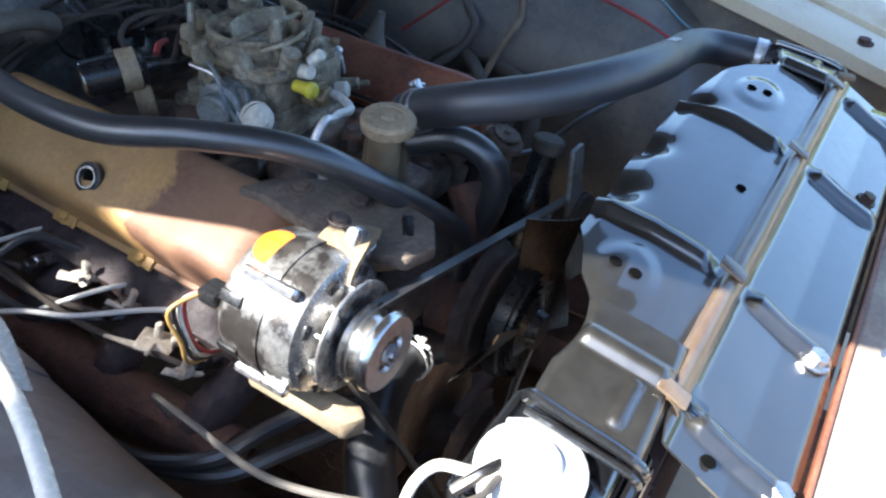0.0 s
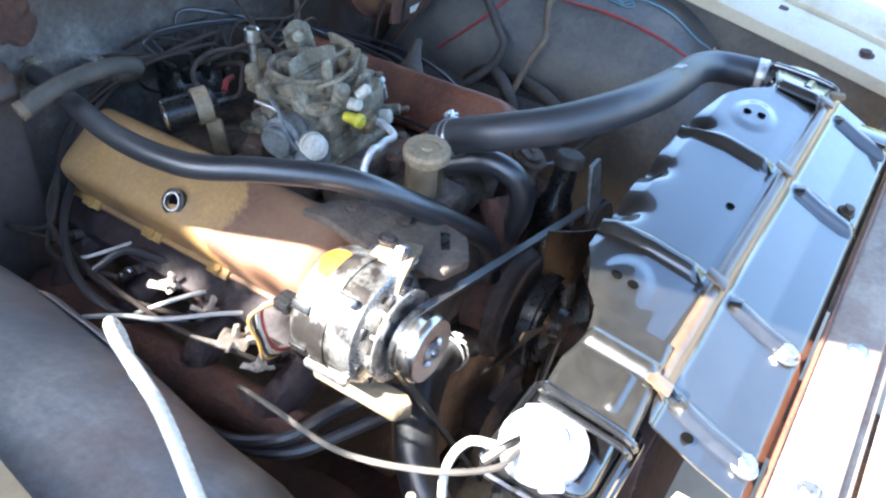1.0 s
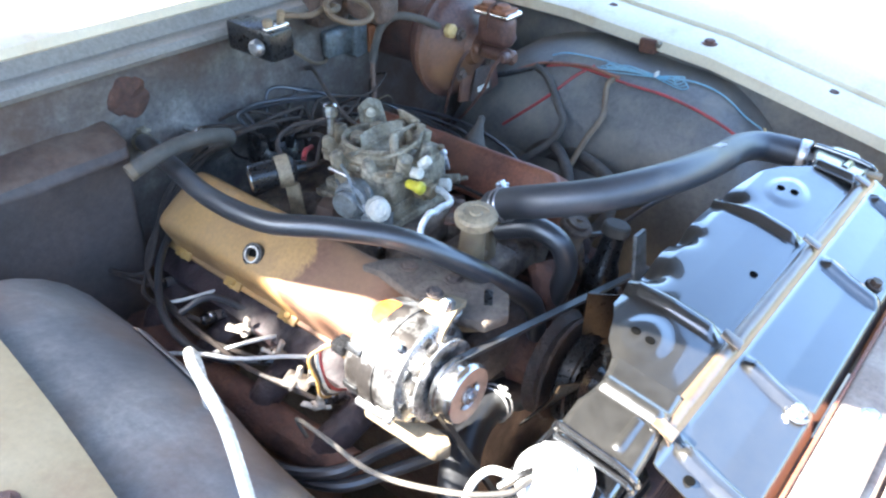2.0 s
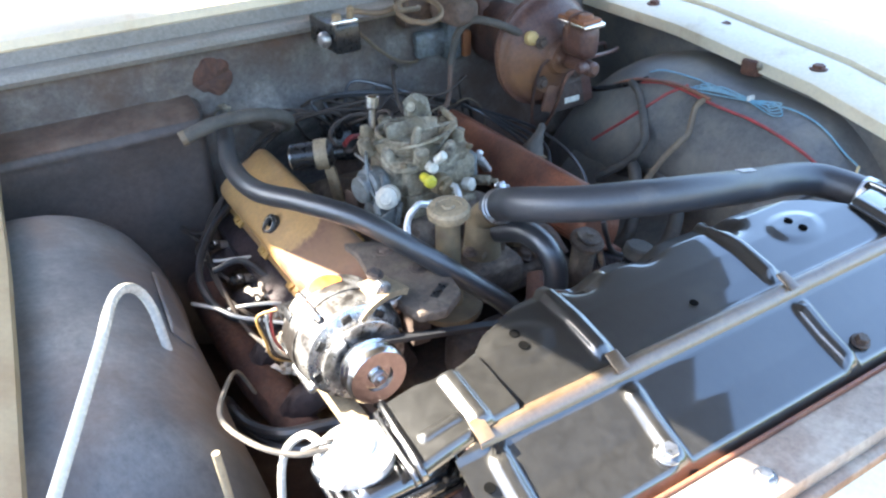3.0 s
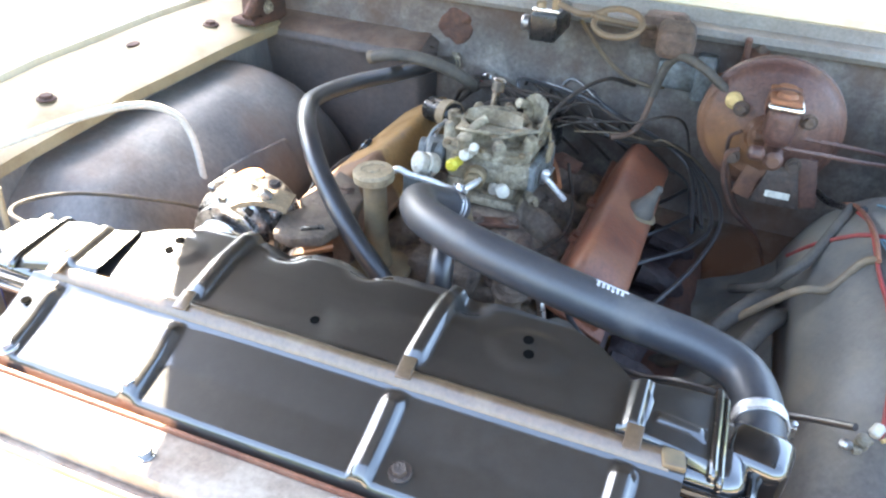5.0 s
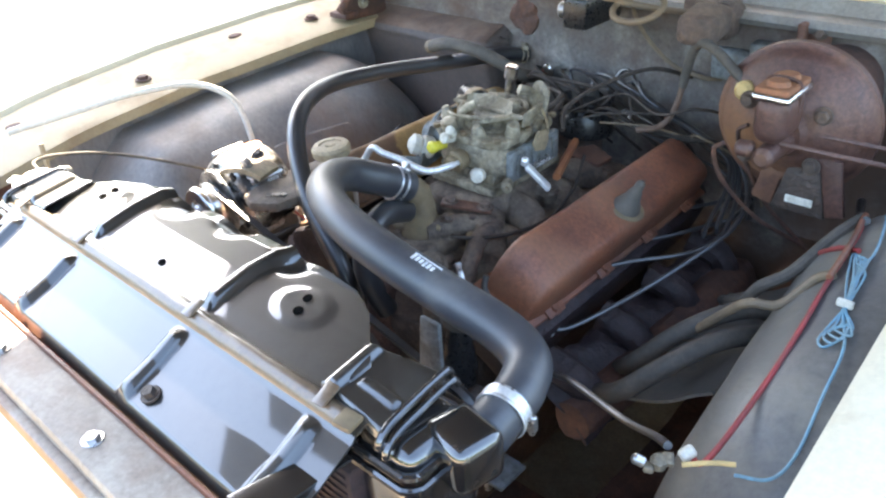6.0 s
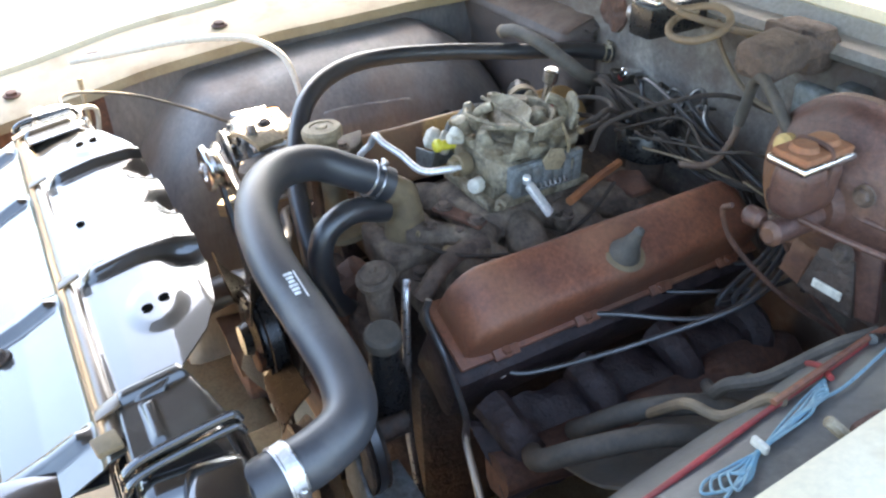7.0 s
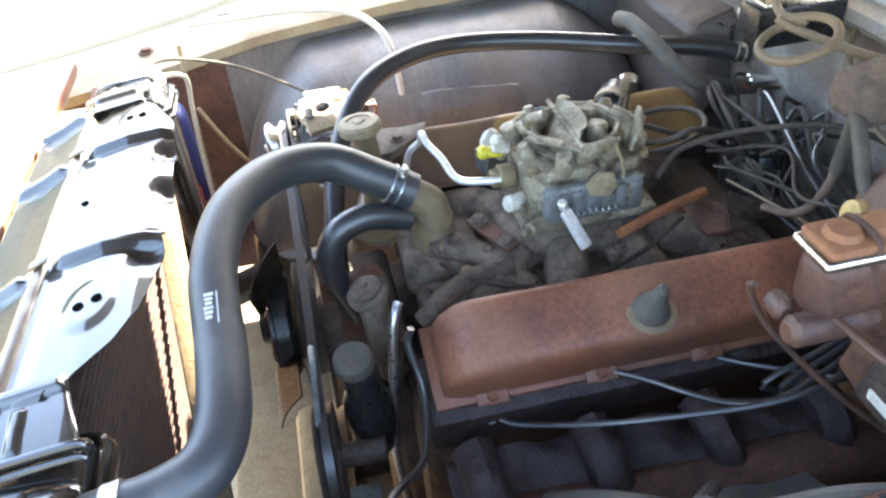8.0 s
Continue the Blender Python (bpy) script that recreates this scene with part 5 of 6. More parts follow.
part("filler_neck", join(cyl(0.022, 0.035, (-0.406, -0.401, 0.898), (-0.1, 0, 1), 20), tube([(-0.392, -0.402, 0.945), (-0.42, -0.385, 0.947), (-0.44, -0.37, 0.935)], 0.004, 8, 6)), "gloss", rad)
part("cap", lathe([(0, 0), (0.030, 0), (0.033, 0.003), (0.033, 0.011), (0.028, 0.014), (0.018, 0.016), (0.016, 0.020), (0.0, 0.020)], (-0.406, -0.401, 0.934), (-0.1, 0, 1), 28), "tube_alloy", rad, "bright chrome radiator cap")
part("cap_ear", box(0.085, 0.018, 0.005, (-0.406, -0.401, 0.940), 0.002, (0, 6, 35)), "tube_alloy", rad)
single("drain_tube", tube([(-0.425, -0.375, 0.94), (-0.432, -0.352, 0.935), (-0.45, -0.345, 0.915), (-0.462, -0.352, 0.86), (-0.47, -0.36, 0.74), (-0.46, -0.36, 0.50)], 0.0036, 10, 8), "clear", "pale bent tube beside the radiator cap", "tube")

# ---- fan, belts, pulleys ----
FX, FZ = -0.068, 0.722
fan = thing("cooling_fan", (FX, -0.255, FZ), "worn metal engine cooling fan with four blades", "fan")
part("hub", lathe([(0, 0), (0.060, 0), (0.068, 0.006), (0.068, 0.022)] + [(0.064 - 0.009 * (k // 2), 0.024 + 0.004 * (k % 2)) for k in range(8)] + [(0.024, 0.034), (0.02, 0.045), (0, 0.045)], (FX, -0.235, FZ), (0, -1, 0), 36), "black", fan, "black ribbed fan clutch")
for k in range(4):
    a = k * math.pi / 2 + radians(72)

    def blade(u, v, a=a):
        r = 0.055 + 0.072 * u
        w = (0.026 + 0.016 * u)
        t = (v - 0.5) * 2
        tw = 0.65 - 0.2 * u
        return (FX + r * math.cos(a) - t * w * math.sin(a) * math.cos(tw), -0.262 + t * w * math.sin(tw) + 0.006 * t * t, FZ + r * math.sin(a) + t * w * math.cos(a) * math.cos(tw))
    part("blade", sheet(blade, 10, 6, 0.002), "blade_tan", fan, "greasy tan-brown fan blade")


def pulley(r, w, at, groove=True):
    p = [(0, 0), (r * 0.35, 0), (r * 0.4, 0.004), (r - 0.004, 0.002), (r, 0.003)]
    p += [(r - 0.010, w / 2)] if groove else []
    p += [(r, w - 0.003), (r - 0.003, w), (r * 0.5, w), (r * 0.45, w - 0.005), (0, w - 0.005)]
    return lathe(p, at, (0, -1, 0), 32)


BELT_Y = -0.212
single("water_pump_pulley", pulley(0.078, 0.03, (FX, BELT_Y + 0.014, FZ)), "grease", "greasy black water pump pulley on the engine front", "pulley", "pulleys")
single("crank_pulley", join(pulley(0.085, 0.04, (EX, BELT_Y + 0.014, 0.45)), cyl(0.03, 0.1, (EX, -0.10, 0.45), (0, -1, 0))), "grease", "greasy black crankshaft pulley", "pulley", "pulleys")


def belt(circles, y, w=0.010, th=0.007):
    """A closed belt round pulleys (x, z, r), the hull of the circles."""
    pts = []
    for x, z, r in circles:
        for k in range(60):
            a = 2 * math.pi * k / 60
            pts.append((x + r * math.cos(a), z + r * math.sin(a)))
    pts = sorted(set(pts))

    def half(ps):
        out = []
        for p in ps:
            while len(out) > 1 and (out[-1][0] - out[-2][0]) * (p[1] - out[-2][1]) - (out[-1][1] - out[-2][1]) * (p[0] - out[-2][0]) <= 0:
                out.pop()
            out.append(p)
        return out[:-1]
    hull = half(pts) + half(pts[::-1])
    bm = bmesh.new()
    cx = sum(p[0] for p in hull) / len(hull)
    rows = []
    for i, (x, z) in enumerate(hull):
        x0, z0 = hull[i - 1]
        x1, z1 = hull[(i + 1) % len(hull)]
        d = Vector((x1 - x0, z1 - z0)).normalized()
        n = Vector((d.y, -d.x))
        rows.append([bm.verts.new((x + n.x * o, y + s, z + n.y * o)) for o, s in ((0, -w / 2), (-th, -w / 2 + 0.002), (-th, w / 2 - 0.002), (0, w / 2))])
    for i in range(len(rows)):
        a, b = rows[i - 1], rows[i]
        for k in range(4):
            bm.faces.new((a[k], a[(k + 1) % 4], b[(k + 1) % 4], b[k]))
    bmesh.ops.recalc_face_normals(bm, faces=bm.faces)
    return bm


ALT = Vector((-0.307, -0.223, 0.855))
single("fan_belt", belt([(ALT.x, ALT.z, 0.033), (FX, FZ, 0.079), (0.150, 0.70, 0.062), (EX, 0.45, 0.086)], BELT_Y), "rubber", "worn black rubber fan belt round the pulleys", "belt")

# ---- alternator ----
al = thing("alternator", (-0.30, -0.13, 0.79), "chromed alternator with pulley and wiring plug, sunlit", "alternator")
ax = (0, -1, 0)
c = Vector((ALT.x, -0.100, ALT.z))
part("rear_case", lathe([(0, 0), (0.045, 0), (0.058, 0.006), (0.063, 0.014), (0.063, 0.034), (0, 0.034)], c, ax, 36), "alt_case", al, "dirty rear case half with dark reflections put into the colour")
part("stator", lathe([(0.0, 0), (0.0655, 0), (0.0655, 0.020), (0, 0.020)], c + Vector((0, -0.033, 0)), ax, 36), "alt_case", al, "dark banded stator ring")
part("front_case", lathe([(0, 0), (0.064, 0), (0.064, 0.018), (0.060, 0.030), (0.048, 0.038), (0.030, 0.041), (0, 0.041)], c + Vector((0, -0.052, 0)), ax, 36), "alt_case", al, "polished chrome front case")
for k in range(8):
    a = k * math.pi / 4 + 0.2
    part("vent_slot", box(0.012, 0.004, 0.020, (c.x + 0.047 * math.cos(a), c.y - 0.0875, c.z + 0.047 * math.sin(a)), 0.001, (0, 90 - math.degrees(a), 0)), "black", al)
    if k in (1, 2):
        continue
    part("rear_slot", box(0.005, 0.022, 0.010, (c.x + 0.0635 * math.cos(a), c.y - 0.020, c.z + 0.0635 * math.sin(a)), 0.001, (0, -math.degrees(a), 0)), "black", al)
fd = part("fan_disc", cyl(0.050, 0.003, c + Vector((0, -0.099, 0)), ax, 36, 0.0008), "alt_case", al)
for q in range(12):
    qa = q * math.pi / 6
    part("fin", box(0.004, 0.010, 0.022, (c.x + 0.038 * math.cos(qa), c.y - 0.097, c.z + 0.038 * math.sin(qa)), 0.001, (0, 110 - math.degrees(qa), 0)), "alt_case", fd)
part("pulley", lathe([(0, 0), (0.020, 0), (0.034, 0.004), (0.036, 0.010), (0.026, 0.018), (0.036, 0.026), (0.0355, 0.030), (0.033, 0.033), (0.017, 0.033), (0.016, 0.029), (0.010, 0.029), (0.010, 0.032), (0, 0.032)], c + Vector((0, -0.104, 0)), ax, 32), "chrome", al, "bright machined pulley")
part("pulley_nut", join(cyl(0.010, 0.007, c + Vector((0, -0.133, 0)), ax, 6, 0.001), cyl(0.005, 0.011, c + Vector((0, -0.133, 0)), ax, 12)), "steel", al)
for k in range(4):
    a = k * math.pi / 2 + 0.6
    part("through_bolt", cyl(0.005, 0.055, (c.x + 0.067 * math.cos(a), c.y - 0.02, c.z + 0.067 * math.sin(a)), ax, 8), "steel", al)
part("adjuster_ear", rough_up(box(0.020, 0.014, 0.030, (c.x + 0.040, c.y - 0.070, c.z + 0.058), 0.006, (0, 30, 0)), 0.001), "alt_case", al)
part("label", sheet(lambda u, v: (c.x + 0.0643 * math.cos(1.38 + 0.62 * u), c.y - 0.026 + 0.030 * (v - 0.5) * math.sqrt(max(0.03, 1 - (2 * u - 1) ** 2)), c.z + 0.0643 * math.sin(1.38 + 0.62 * u)), 14, 4, 0.0008), "orange", al, "worn orange paper label")
part("plug", box(0.022, 0.02, 0.014, (c.x - 0.045, c.y + 0.008, c.z + 0.02), 0.003), "black", al)
part("output_stud", cyl(0.006, 0.02, (c.x + 0.02, c.y, c.z - 0.02), (0, 1, 0), 10), "black", al)
ab = thing("alternator_bracket", (-0.24, -0.10, 0.84), "brown cast alternator bracket bolted to the engine", "bracket")
part("plate", rough_up(prism([(-0.240, -0.012), (-0.204, -0.028), (-0.171, -0.074), (-0.160, -0.137), (-0.170, -0.190), (-0.205, -0.212), (-0.235, -0.200), (-0.246, -0.159), (-0.232, -0.130), (-0.249, -0.112), (-0.237, -0.046)], 0.014, (0, 0, 0.876), (0, 0, 0), 0.003), 0.002, 30), "bracket_cast", ab)
part("arm", rough_up(sheet(lambda u, v: (-0.240 - 0.078 * u + 0.010 * v, -0.132 - 0.040 * v - 0.022 * u, 0.906 + 0.016 * math.sin(math.pi * min(1, u * 0.9)) - 0.012 * u), 14, 10, 0.008), 0.0015, 40), "cap_tan", ab, "tan worn adjusting arm over the alternator")
part("arm_bolt", hexbolt((-0.262, -0.150, 0.924), (0.1, -0.2, 1), 0.007, 0.006), "iron", ab)
for x, y in ((-0.205, -0.06), (-0.19, -0.12)):
    part("bolt", hexbolt((x, y, 0.889), r=0.008), "iron", ab)
part("leg", rough_up(box(0.03, 0.03, 0.12, (-0.185, -0.10, 0.825), 0.006), 0.002), "iron", ab)
part("slot", box(0.030, 0.010, 0.003, (-0.193, -0.175, 0.8905), 0.001, (0, 0, 35)), "black", ab)
part("lower_arm", rough_up(prism([(-0.012, 0.06), (0.012, 0.06), (0.014, -0.05), (0.004, -0.062), (-0.012, -0.05)], 0.024, (-0.328, -0.165, 0.762), (0, 0, 0), 0.004), 0.0015, 40), "dust", ab, "tan lower mounting arm")
part("bolt", hexbolt((-0.252, -0.165, 0.899), (0, 0, 1), 0.009, 0.010), "steel", ab)
for k, (mt, dy) in enumerate((("red", 0.0), ("white_plastic", 0.006), ("wire", 0.012), ("ochre", 0.018))):
    single("alternator_wire", tube([(c.x - 0.045, c.y + 0.015, c.z + 0.02), (c.x - 0.058 - dy, c.y + 0.030, c.z + 0.010), (c.x - 0.062 - 0.6 * dy, c.y + 0.025, c.z - 0.025), (c.x - 0.045 - dy, c.y + 0.03, c.z - 0.06), (c.x - 0.01, c.y + 0.05, c.z - 0.10)], 0.0019, 8, 8), mt, "thin insulated wire from the alternator plug", "wire", "alternator wires")

# ---- power steering pump ----
ps = thing("steering_pump", (0.13, -0.15, 0.60), "black power steering pump with round cap and bracket", "steering pump")
pa = Vector((0.05, -0.02, 0.26)).normalized()
p0 = Vector((0.139, -0.169, 0.836)) - pa * 0.17
part("reservoir", lathe([(0, 0), (0.024, 0), (0.028, 0.01), (0.028, 0.075), (0.024, 0.095), (0.0185, 0.105), (0.0175, 0.160), (0, 0.160)], p0, pa, 24), "black", ps)
part("cap", lathe([(0, 0), (0.021, 0), (0.022, 0.004), (0.021, 0.014), (0.018, 0.017), (0.0, 0.0175)], p0 + pa * 0.152, pa, 26), "rubber_old", ps, "grey round filler cap")
part("bracket", rough_up(join(prism([(0, 0), (0.03, 0.0), (0.045, -0.14), (0.10, -0.19), (0.09, -0.23), (0.03, -0.21), (0.0, -0.12)], 0.007, (0.115, -0.205, 0.84), (84, 0, 0), 0.002), box(0.09, 0.05, 0.006, (0.19, -0.19, 0.635), 0.002)), 0.001), "zinc_blue", ps, "blue-grey steel pump bracket")
part("pulley", pulley(0.062, 0.026, (0.150, BELT_Y + 0.013, 0.70)), "grease", ps)
part("shaft", cyl(0.014, 0.06, (0.150, -0.150, 0.70), (0, -1, 0)), "grease", ps)

# ---- ignition ----
coil = thing("ignition_coil", (-0.16, 0.24, 0.80), "black oil-filled ignition coil in a tan bracket", "ignition coil")
CO, CAX = Vector((-0.206, 0.250, 0.903)), Vector((0.047, -0.026, 0.005)).normalized()
part("can", lathe([(0, 0), (0.017, 0), (0.021, 0.003), (0.021, 0.062), (0.018, 0.066), (0.011, 0.069), (0.008, 0.084), (0, 0.084)], CO, CAX, 28), "black", coil)
part("end_cup", lathe([(0, -0.0012), (0.016, -0.0012), (0.0195, 0.001), (0.0195, 0.0022), (0, 0.0022)], CO, CAX, 28), "chrome", coil, "bright metal base of the coil")
part("clamp_band", join(ring(0.0212, 0.0028, 0.020, CO + CAX * 0.040, CAX), bar(CO + CAX * 0.050 + Vector((0.004, -0.012, -0.016)), CO + CAX * 0.055 + Vector((0.012, -0.004, -0.085)), 0.024, 0.005)), "cap_tan", coil, "tan rusted clamp bracket")
part("tower_wire", tube([CO + CAX * 0.082, CO + CAX * 0.10, (-0.090, 0.225, 0.918), (-0.055, 0.26, 0.915), (-0.040, 0.31, 0.895), (-0.035, 0.36, 0.875)], 0.0036, 10, 8), "wire", coil)
part("terminal", tube([(-0.126, 0.222, 0.914), (-0.110, 0.234, 0.918), (-0.090, 0.244, 0.914)], 0.0040, 8, 5), "red", coil, "red terminal boot")
ds = thing("distributor", (EX, 0.385, 0.78), "black capped distributor with plug wires", "distributor")
part("body", cyl(0.030, 0.07, (EX, 0.385, 0.78), (0, 0, 1), 20), "iron", ds)
part("cap", lathe([(0, 0), (0.048, 0), (0.048, 0.03), (0.036, 0.05), (0.02, 0.055), (0, 0.055)], (EX, 0.385, 0.828), (0, 0, 1), 24), "black", ds)
for k in range(8):
    a = k * math.pi / 4
    part("tower", cyl(0.008, 0.03, (EX + 0.036 * math.cos(a), 0.385 + 0.036 * math.sin(a), 0.863), (0.2 * math.cos(a), 0.2 * math.sin(a), 1), 10), "black", ds)
rnd = random.Random(5)
for k in range(8):
    s = 1 if k < 4 else -1
    a = k * math.pi / 4 + 0.4
    y = -0.035 + 0.125 * (k % 4)
    p = [(EX + 0.037 * math.cos(a), 0.385 + 0.037 * math.sin(a), 0.888), (EX + 0.065 * math.cos(a) + 0.02 * s, 0.385 + 0.055 * math.sin(a), 0.915 + 0.018 * rnd.random()),
         (EX + s * (0.11 + 0.02 * rnd.random()), 0.36 + 0.02 * rnd.random(), 0.91), (EX + s * 0.19, 0.405 + 0.008 * (k % 4), 0.83), (EX + s * 0.285, 0.36, 0.76), (EX + s * 0.315, max(y + 0.10, y * 0.6 + 0.15), 0.745), (EX + s * 0.295, y, 0.745)]
    bx_, bz_ = (EX - 0.270, 0.740) if s < 0 else (EX + 0.206, (0.738, 0.772, 0.757, 0.757)[k])
    if s > 0:
        p = p[:3] + [(EX + 0.27, 0.385 - 0.006 * k, 0.845), (0.292 - 0.012 * k, 0.262 - 0.012 * k, 0.822 - 0.010 * k), (0.272 - 0.010 * k, max(y + 0.10, 0.5 * y + 0.13), 0.800 - 0.012 * k), (bx_ + 0.045, y + 0.035, bz_ + 0.008), (bx_ + 0.015, y, bz_ + 0.003)]
    w = single("plug_wire", tube(p, 0.0034, 8, 8), "rubber" if s > 0 else "wire", "dark grey rubber spark plug wire", "spark plug wire", "spark plug wires")
    part("boot", cyl(0.0080, 0.024, (bx_, y, bz_), (s, 0, 0.12), 12, 0.003), "tube_alloy" if s > 0 and k < 2 else "black", w, "spark plug boot")

# ---- brakes ----
BO = Vector((0.328, 0.254, 0.960))
bo = thing("brake_booster", (BO.x, 0.47, BO.z), "large round rusted brake booster on the firewall", "brake booster")
part("shell", rough_up(lathe([(0.0000, -0.012), (0.0283, -0.012), (0.0340, 0.000), (0.0486, 0.003), (0.0534, 0.009), (0.0713, 0.012), (0.0761, 0.020), (0.0875, 0.024), (0.0964, 0.036), (0.0996, 0.044), (0.1052, 0.046), (0.1060, 0.056), (0.1004, 0.060), (0.0906, 0.080), (0.0688, 0.098), (0.0324, 0.108), (0.0324, 0.125), (0.0000, 0.125)], BO, (0, 1, 0), 48), 0.0015, 10), "booster", bo, sharp=50)
for a_ in (0.6, 2.5, 3.9, 5.6):
    part("stud", hexbolt(BO + Vector((0.058 * math.cos(a_), 0.0, 0.058 * math.sin(a_))), (0, -1, 0), 0.008, 0.010), "iron", bo)
part("mount_plate", rough_up(prism([(-0.062, -0.055), (-0.034, -0.062), (-0.026, -0.020), (0.026, -0.020), (0.034, -0.062), (0.062, -0.055), (0.045, 0.02), (-0.045, 0.02)], 0.008, (0.360, 0.272, 0.912), (90, 0, 0), 0.002), 0.001), "booster", bo, "rusted bracket legs below the booster")
part("rear_collar", cyl(0.060, 0.11, (BO.x, 0.360, BO.z), (0, 1, 0), 28, 0.004), "rust_dark", bo)
# dark plate in place of the shaded opening between the bracket legs
part("bracket_foot", prism([(-0.036, -0.034), (0.036, -0.034), (0.020, 0.030), (-0.020, 0.030)], 0.005, (0.363, 0.2655, 0.884), (90, 0, 0), 0.001), "grease", bo, "dark plate standing for the shade in the bracket opening")
part("tag", box(0.036, 0.003, 0.011, (0.364, 0.2585, 0.869), 0.0025), "white_plastic", bo, "small pale oval tag")
part("vacuum_valve", join(cyl(0.0125, 0.020, (0.269, 0.275, 1.000), (0, -1, 0.15), 18, 0.005), cyl(0.008, 0.05, (0.272, 0.315, 0.998), (0, -1, 0.05), 12)), "cream", bo, "yellowed plastic check valve")
mc = thing("master_cylinder", (0.345, 0.30, 0.96), "rust-brown cast brake master cylinder with bail wire", "master cylinder")
part("bore", rough_up(join(cyl(0.0135, 0.165, (0.338, 0.335, 0.955), (0, -1, 0), 20, 0.006), cyl(0.026, 0.02, (0.338, 0.335, 0.955), (0, -1, 0), 20), cyl(0.0105, 0.022, (0.325, 0.178, 0.962), (-1, -0.1, 0), 14, 0.004), cyl(0.0095, 0.020, (0.325, 0.245, 0.962), (-1, -0.1, 0), 14, 0.004)), 0.0015), "booster", mc)
part("reservoir", rough_up(box(0.042, 0.072, 0.062, (0.336, 0.212, 1.000), 0.018, seg=5), 0.0015), "booster", mc)
part("rim", box(0.047, 0.077, 0.010, (0.336, 0.212, 1.030), 0.0045, seg=3), "chrome", mc, "bright worn rim under the lid")
part("lid", rough_up(join(box(0.042, 0.071, 0.008, (0.334, 0.215, 1.037), 0.004), lathe([(0, 0), (0.015, 0), (0.012, 0.006), (0, 0.008)], (0.334, 0.200, 1.040), (0, 0, 1), 20), lathe([(0, 0), (0.015, 0), (0.012, 0.006), (0, 0.008)], (0.334, 0.231, 1.040), (0, 0, 1), 20)), 0.001), "lid_rust", mc, "orange rusted lid")
part("bail_wire", tube([(0.3125, 0.216, 1.005), (0.3125, 0.216, 1.036), (0.322, 0.216, 1.044), (0.346, 0.216, 1.044), (0.3555, 0.216, 1.036), (0.3555, 0.216, 1.005)], 0.0025, 8, 6), "rust_dark", mc)
for k in range(2):
    single("brake_line", tube([(0.290, 0.17 + 0.07 * k, 0.966), (0.276, 0.175 + 0.07 * k, 0.95), (0.282, 0.20 + 0.07 * k, 0.90), (0.31, 0.27 + 0.04 * k, 0.82), (0.36, 0.36, 0.74), (0.40, 0.42, 0.64)], 0.0030, 8, 8), "rust_dark", "thin rusty steel brake line", "brake line", "brake lines")
for k in range(2):
    single("brake_line", tube([(0.345, 0.205 + 0.05 * k, 0.966), (0.39, 0.215 + 0.05 * k, 0.962), (0.45, 0.25 + 0.05 * k, 0.948), (0.51, 0.30 + 0.04 * k, 0.930), (0.56, 0.36 + 0.03 * k, 0.90)], 0.0034, 8, 8), "booster", "thin rusty brake line to the fender side", "brake line", "brake lines")

# ---- firewall fittings ----
wp_ = thing("washer_pump", (-0.064, 0.465, 1.02), "shiny black washer pump box on the firewall", "washer pump")
part("box", box(0.046, 0.110, 0.048, (-0.050, 0.392, 1.041), 0.006), "black", wp_)
part("bright_strip", box(0.046, 0.012, 0.006, (-0.050, 0.350, 1.067), 0.002), "chrome", wp_)
part("nozzle", join(cyl(0.006, 0.024, (-0.036, 0.356, 1.066), (0, -0.2, 1), 10), cyl(0.008, 0.012, (-0.060, 0.356, 1.068), (0, 0, 1), 10)), "cap_tan", wp_)
part("side_cap", cyl(0.013, 0.016, (-0.076, 0.360, 1.041), (-1, -0.2, 0), 14, 0.004), "alloy", wp_)
wm = thing("wiper_motor", (0.14, 0.465, 1.03), "dirty grey wiper motor on the firewall", "wiper motor")
part("gearbox", rough_up(box(0.075, 0.05, 0.06, (0.135, 0.440, 1.040), 0.012), 0.002), "iron", wm)
part("motor", rough_up(join(box(0.058, 0.078, 0.044, (0.163, 0.352, 1.052), 0.013, (4, 3, 6), 4), cyl(0.017, 0.09, (0.160, 0.462, 1.046), (0, -1, 0), 18)), 0.0006, 30), "iron", wm, "dark dusty motor housing")
part("cover", rough_up(box(0.05, 0.012, 0.04, (0.125, 0.412, 1.050), 0.004), 0.001), "iron", wm)
wl = [(-0.030, 0.352, 1.080), (0.010, 0.338, 1.074)]
wl += [(0.074 + 0.037 * math.cos(q), 0.318 + 0.034 * math.sin(q), 1.068 + 0.012 * math.sin(q) + 0.0008 * q) for q in np.linspace(2.4, 2.4 + 2.2 * math.pi, 18)]
wl += [(0.10, 0.37, 1.06), (0.13, 0.43, 1.045), (0.14, 0.465, 1.03)]
single("washer_hose", tube(wl, 0.0048, 10, 5), "wire_tan", "coiled tan rubber washer hose", "hose", "hoses")
fp_ = thing("hinge_bracket", (0.285, 0.462, 0.93), "rusty brown bracket plate on the firewall", "bracket")
part("plate", rough_up(box(0.034, 0.008, 0.10, (0.290, 0.456, 1.000), 0.003), 0.003, 30), "rust_dark", fp_)
part("flange", rough_up(box(0.010, 0.030, 0.10, (0.272, 0.444, 1.000), 0.003), 0.003, 30), "rust_dark", fp_)
part("bolt", hexbolt((0.293, 0.451, 1.035), (0, -1, 0), 0.007, 0.010), "iron", fp_)
part("bolt", hexbolt((0.293, 0.451, 0.965), (0, -1, 0), 0.007, 0.010), "iron", fp_)
rnd = random.Random(17)
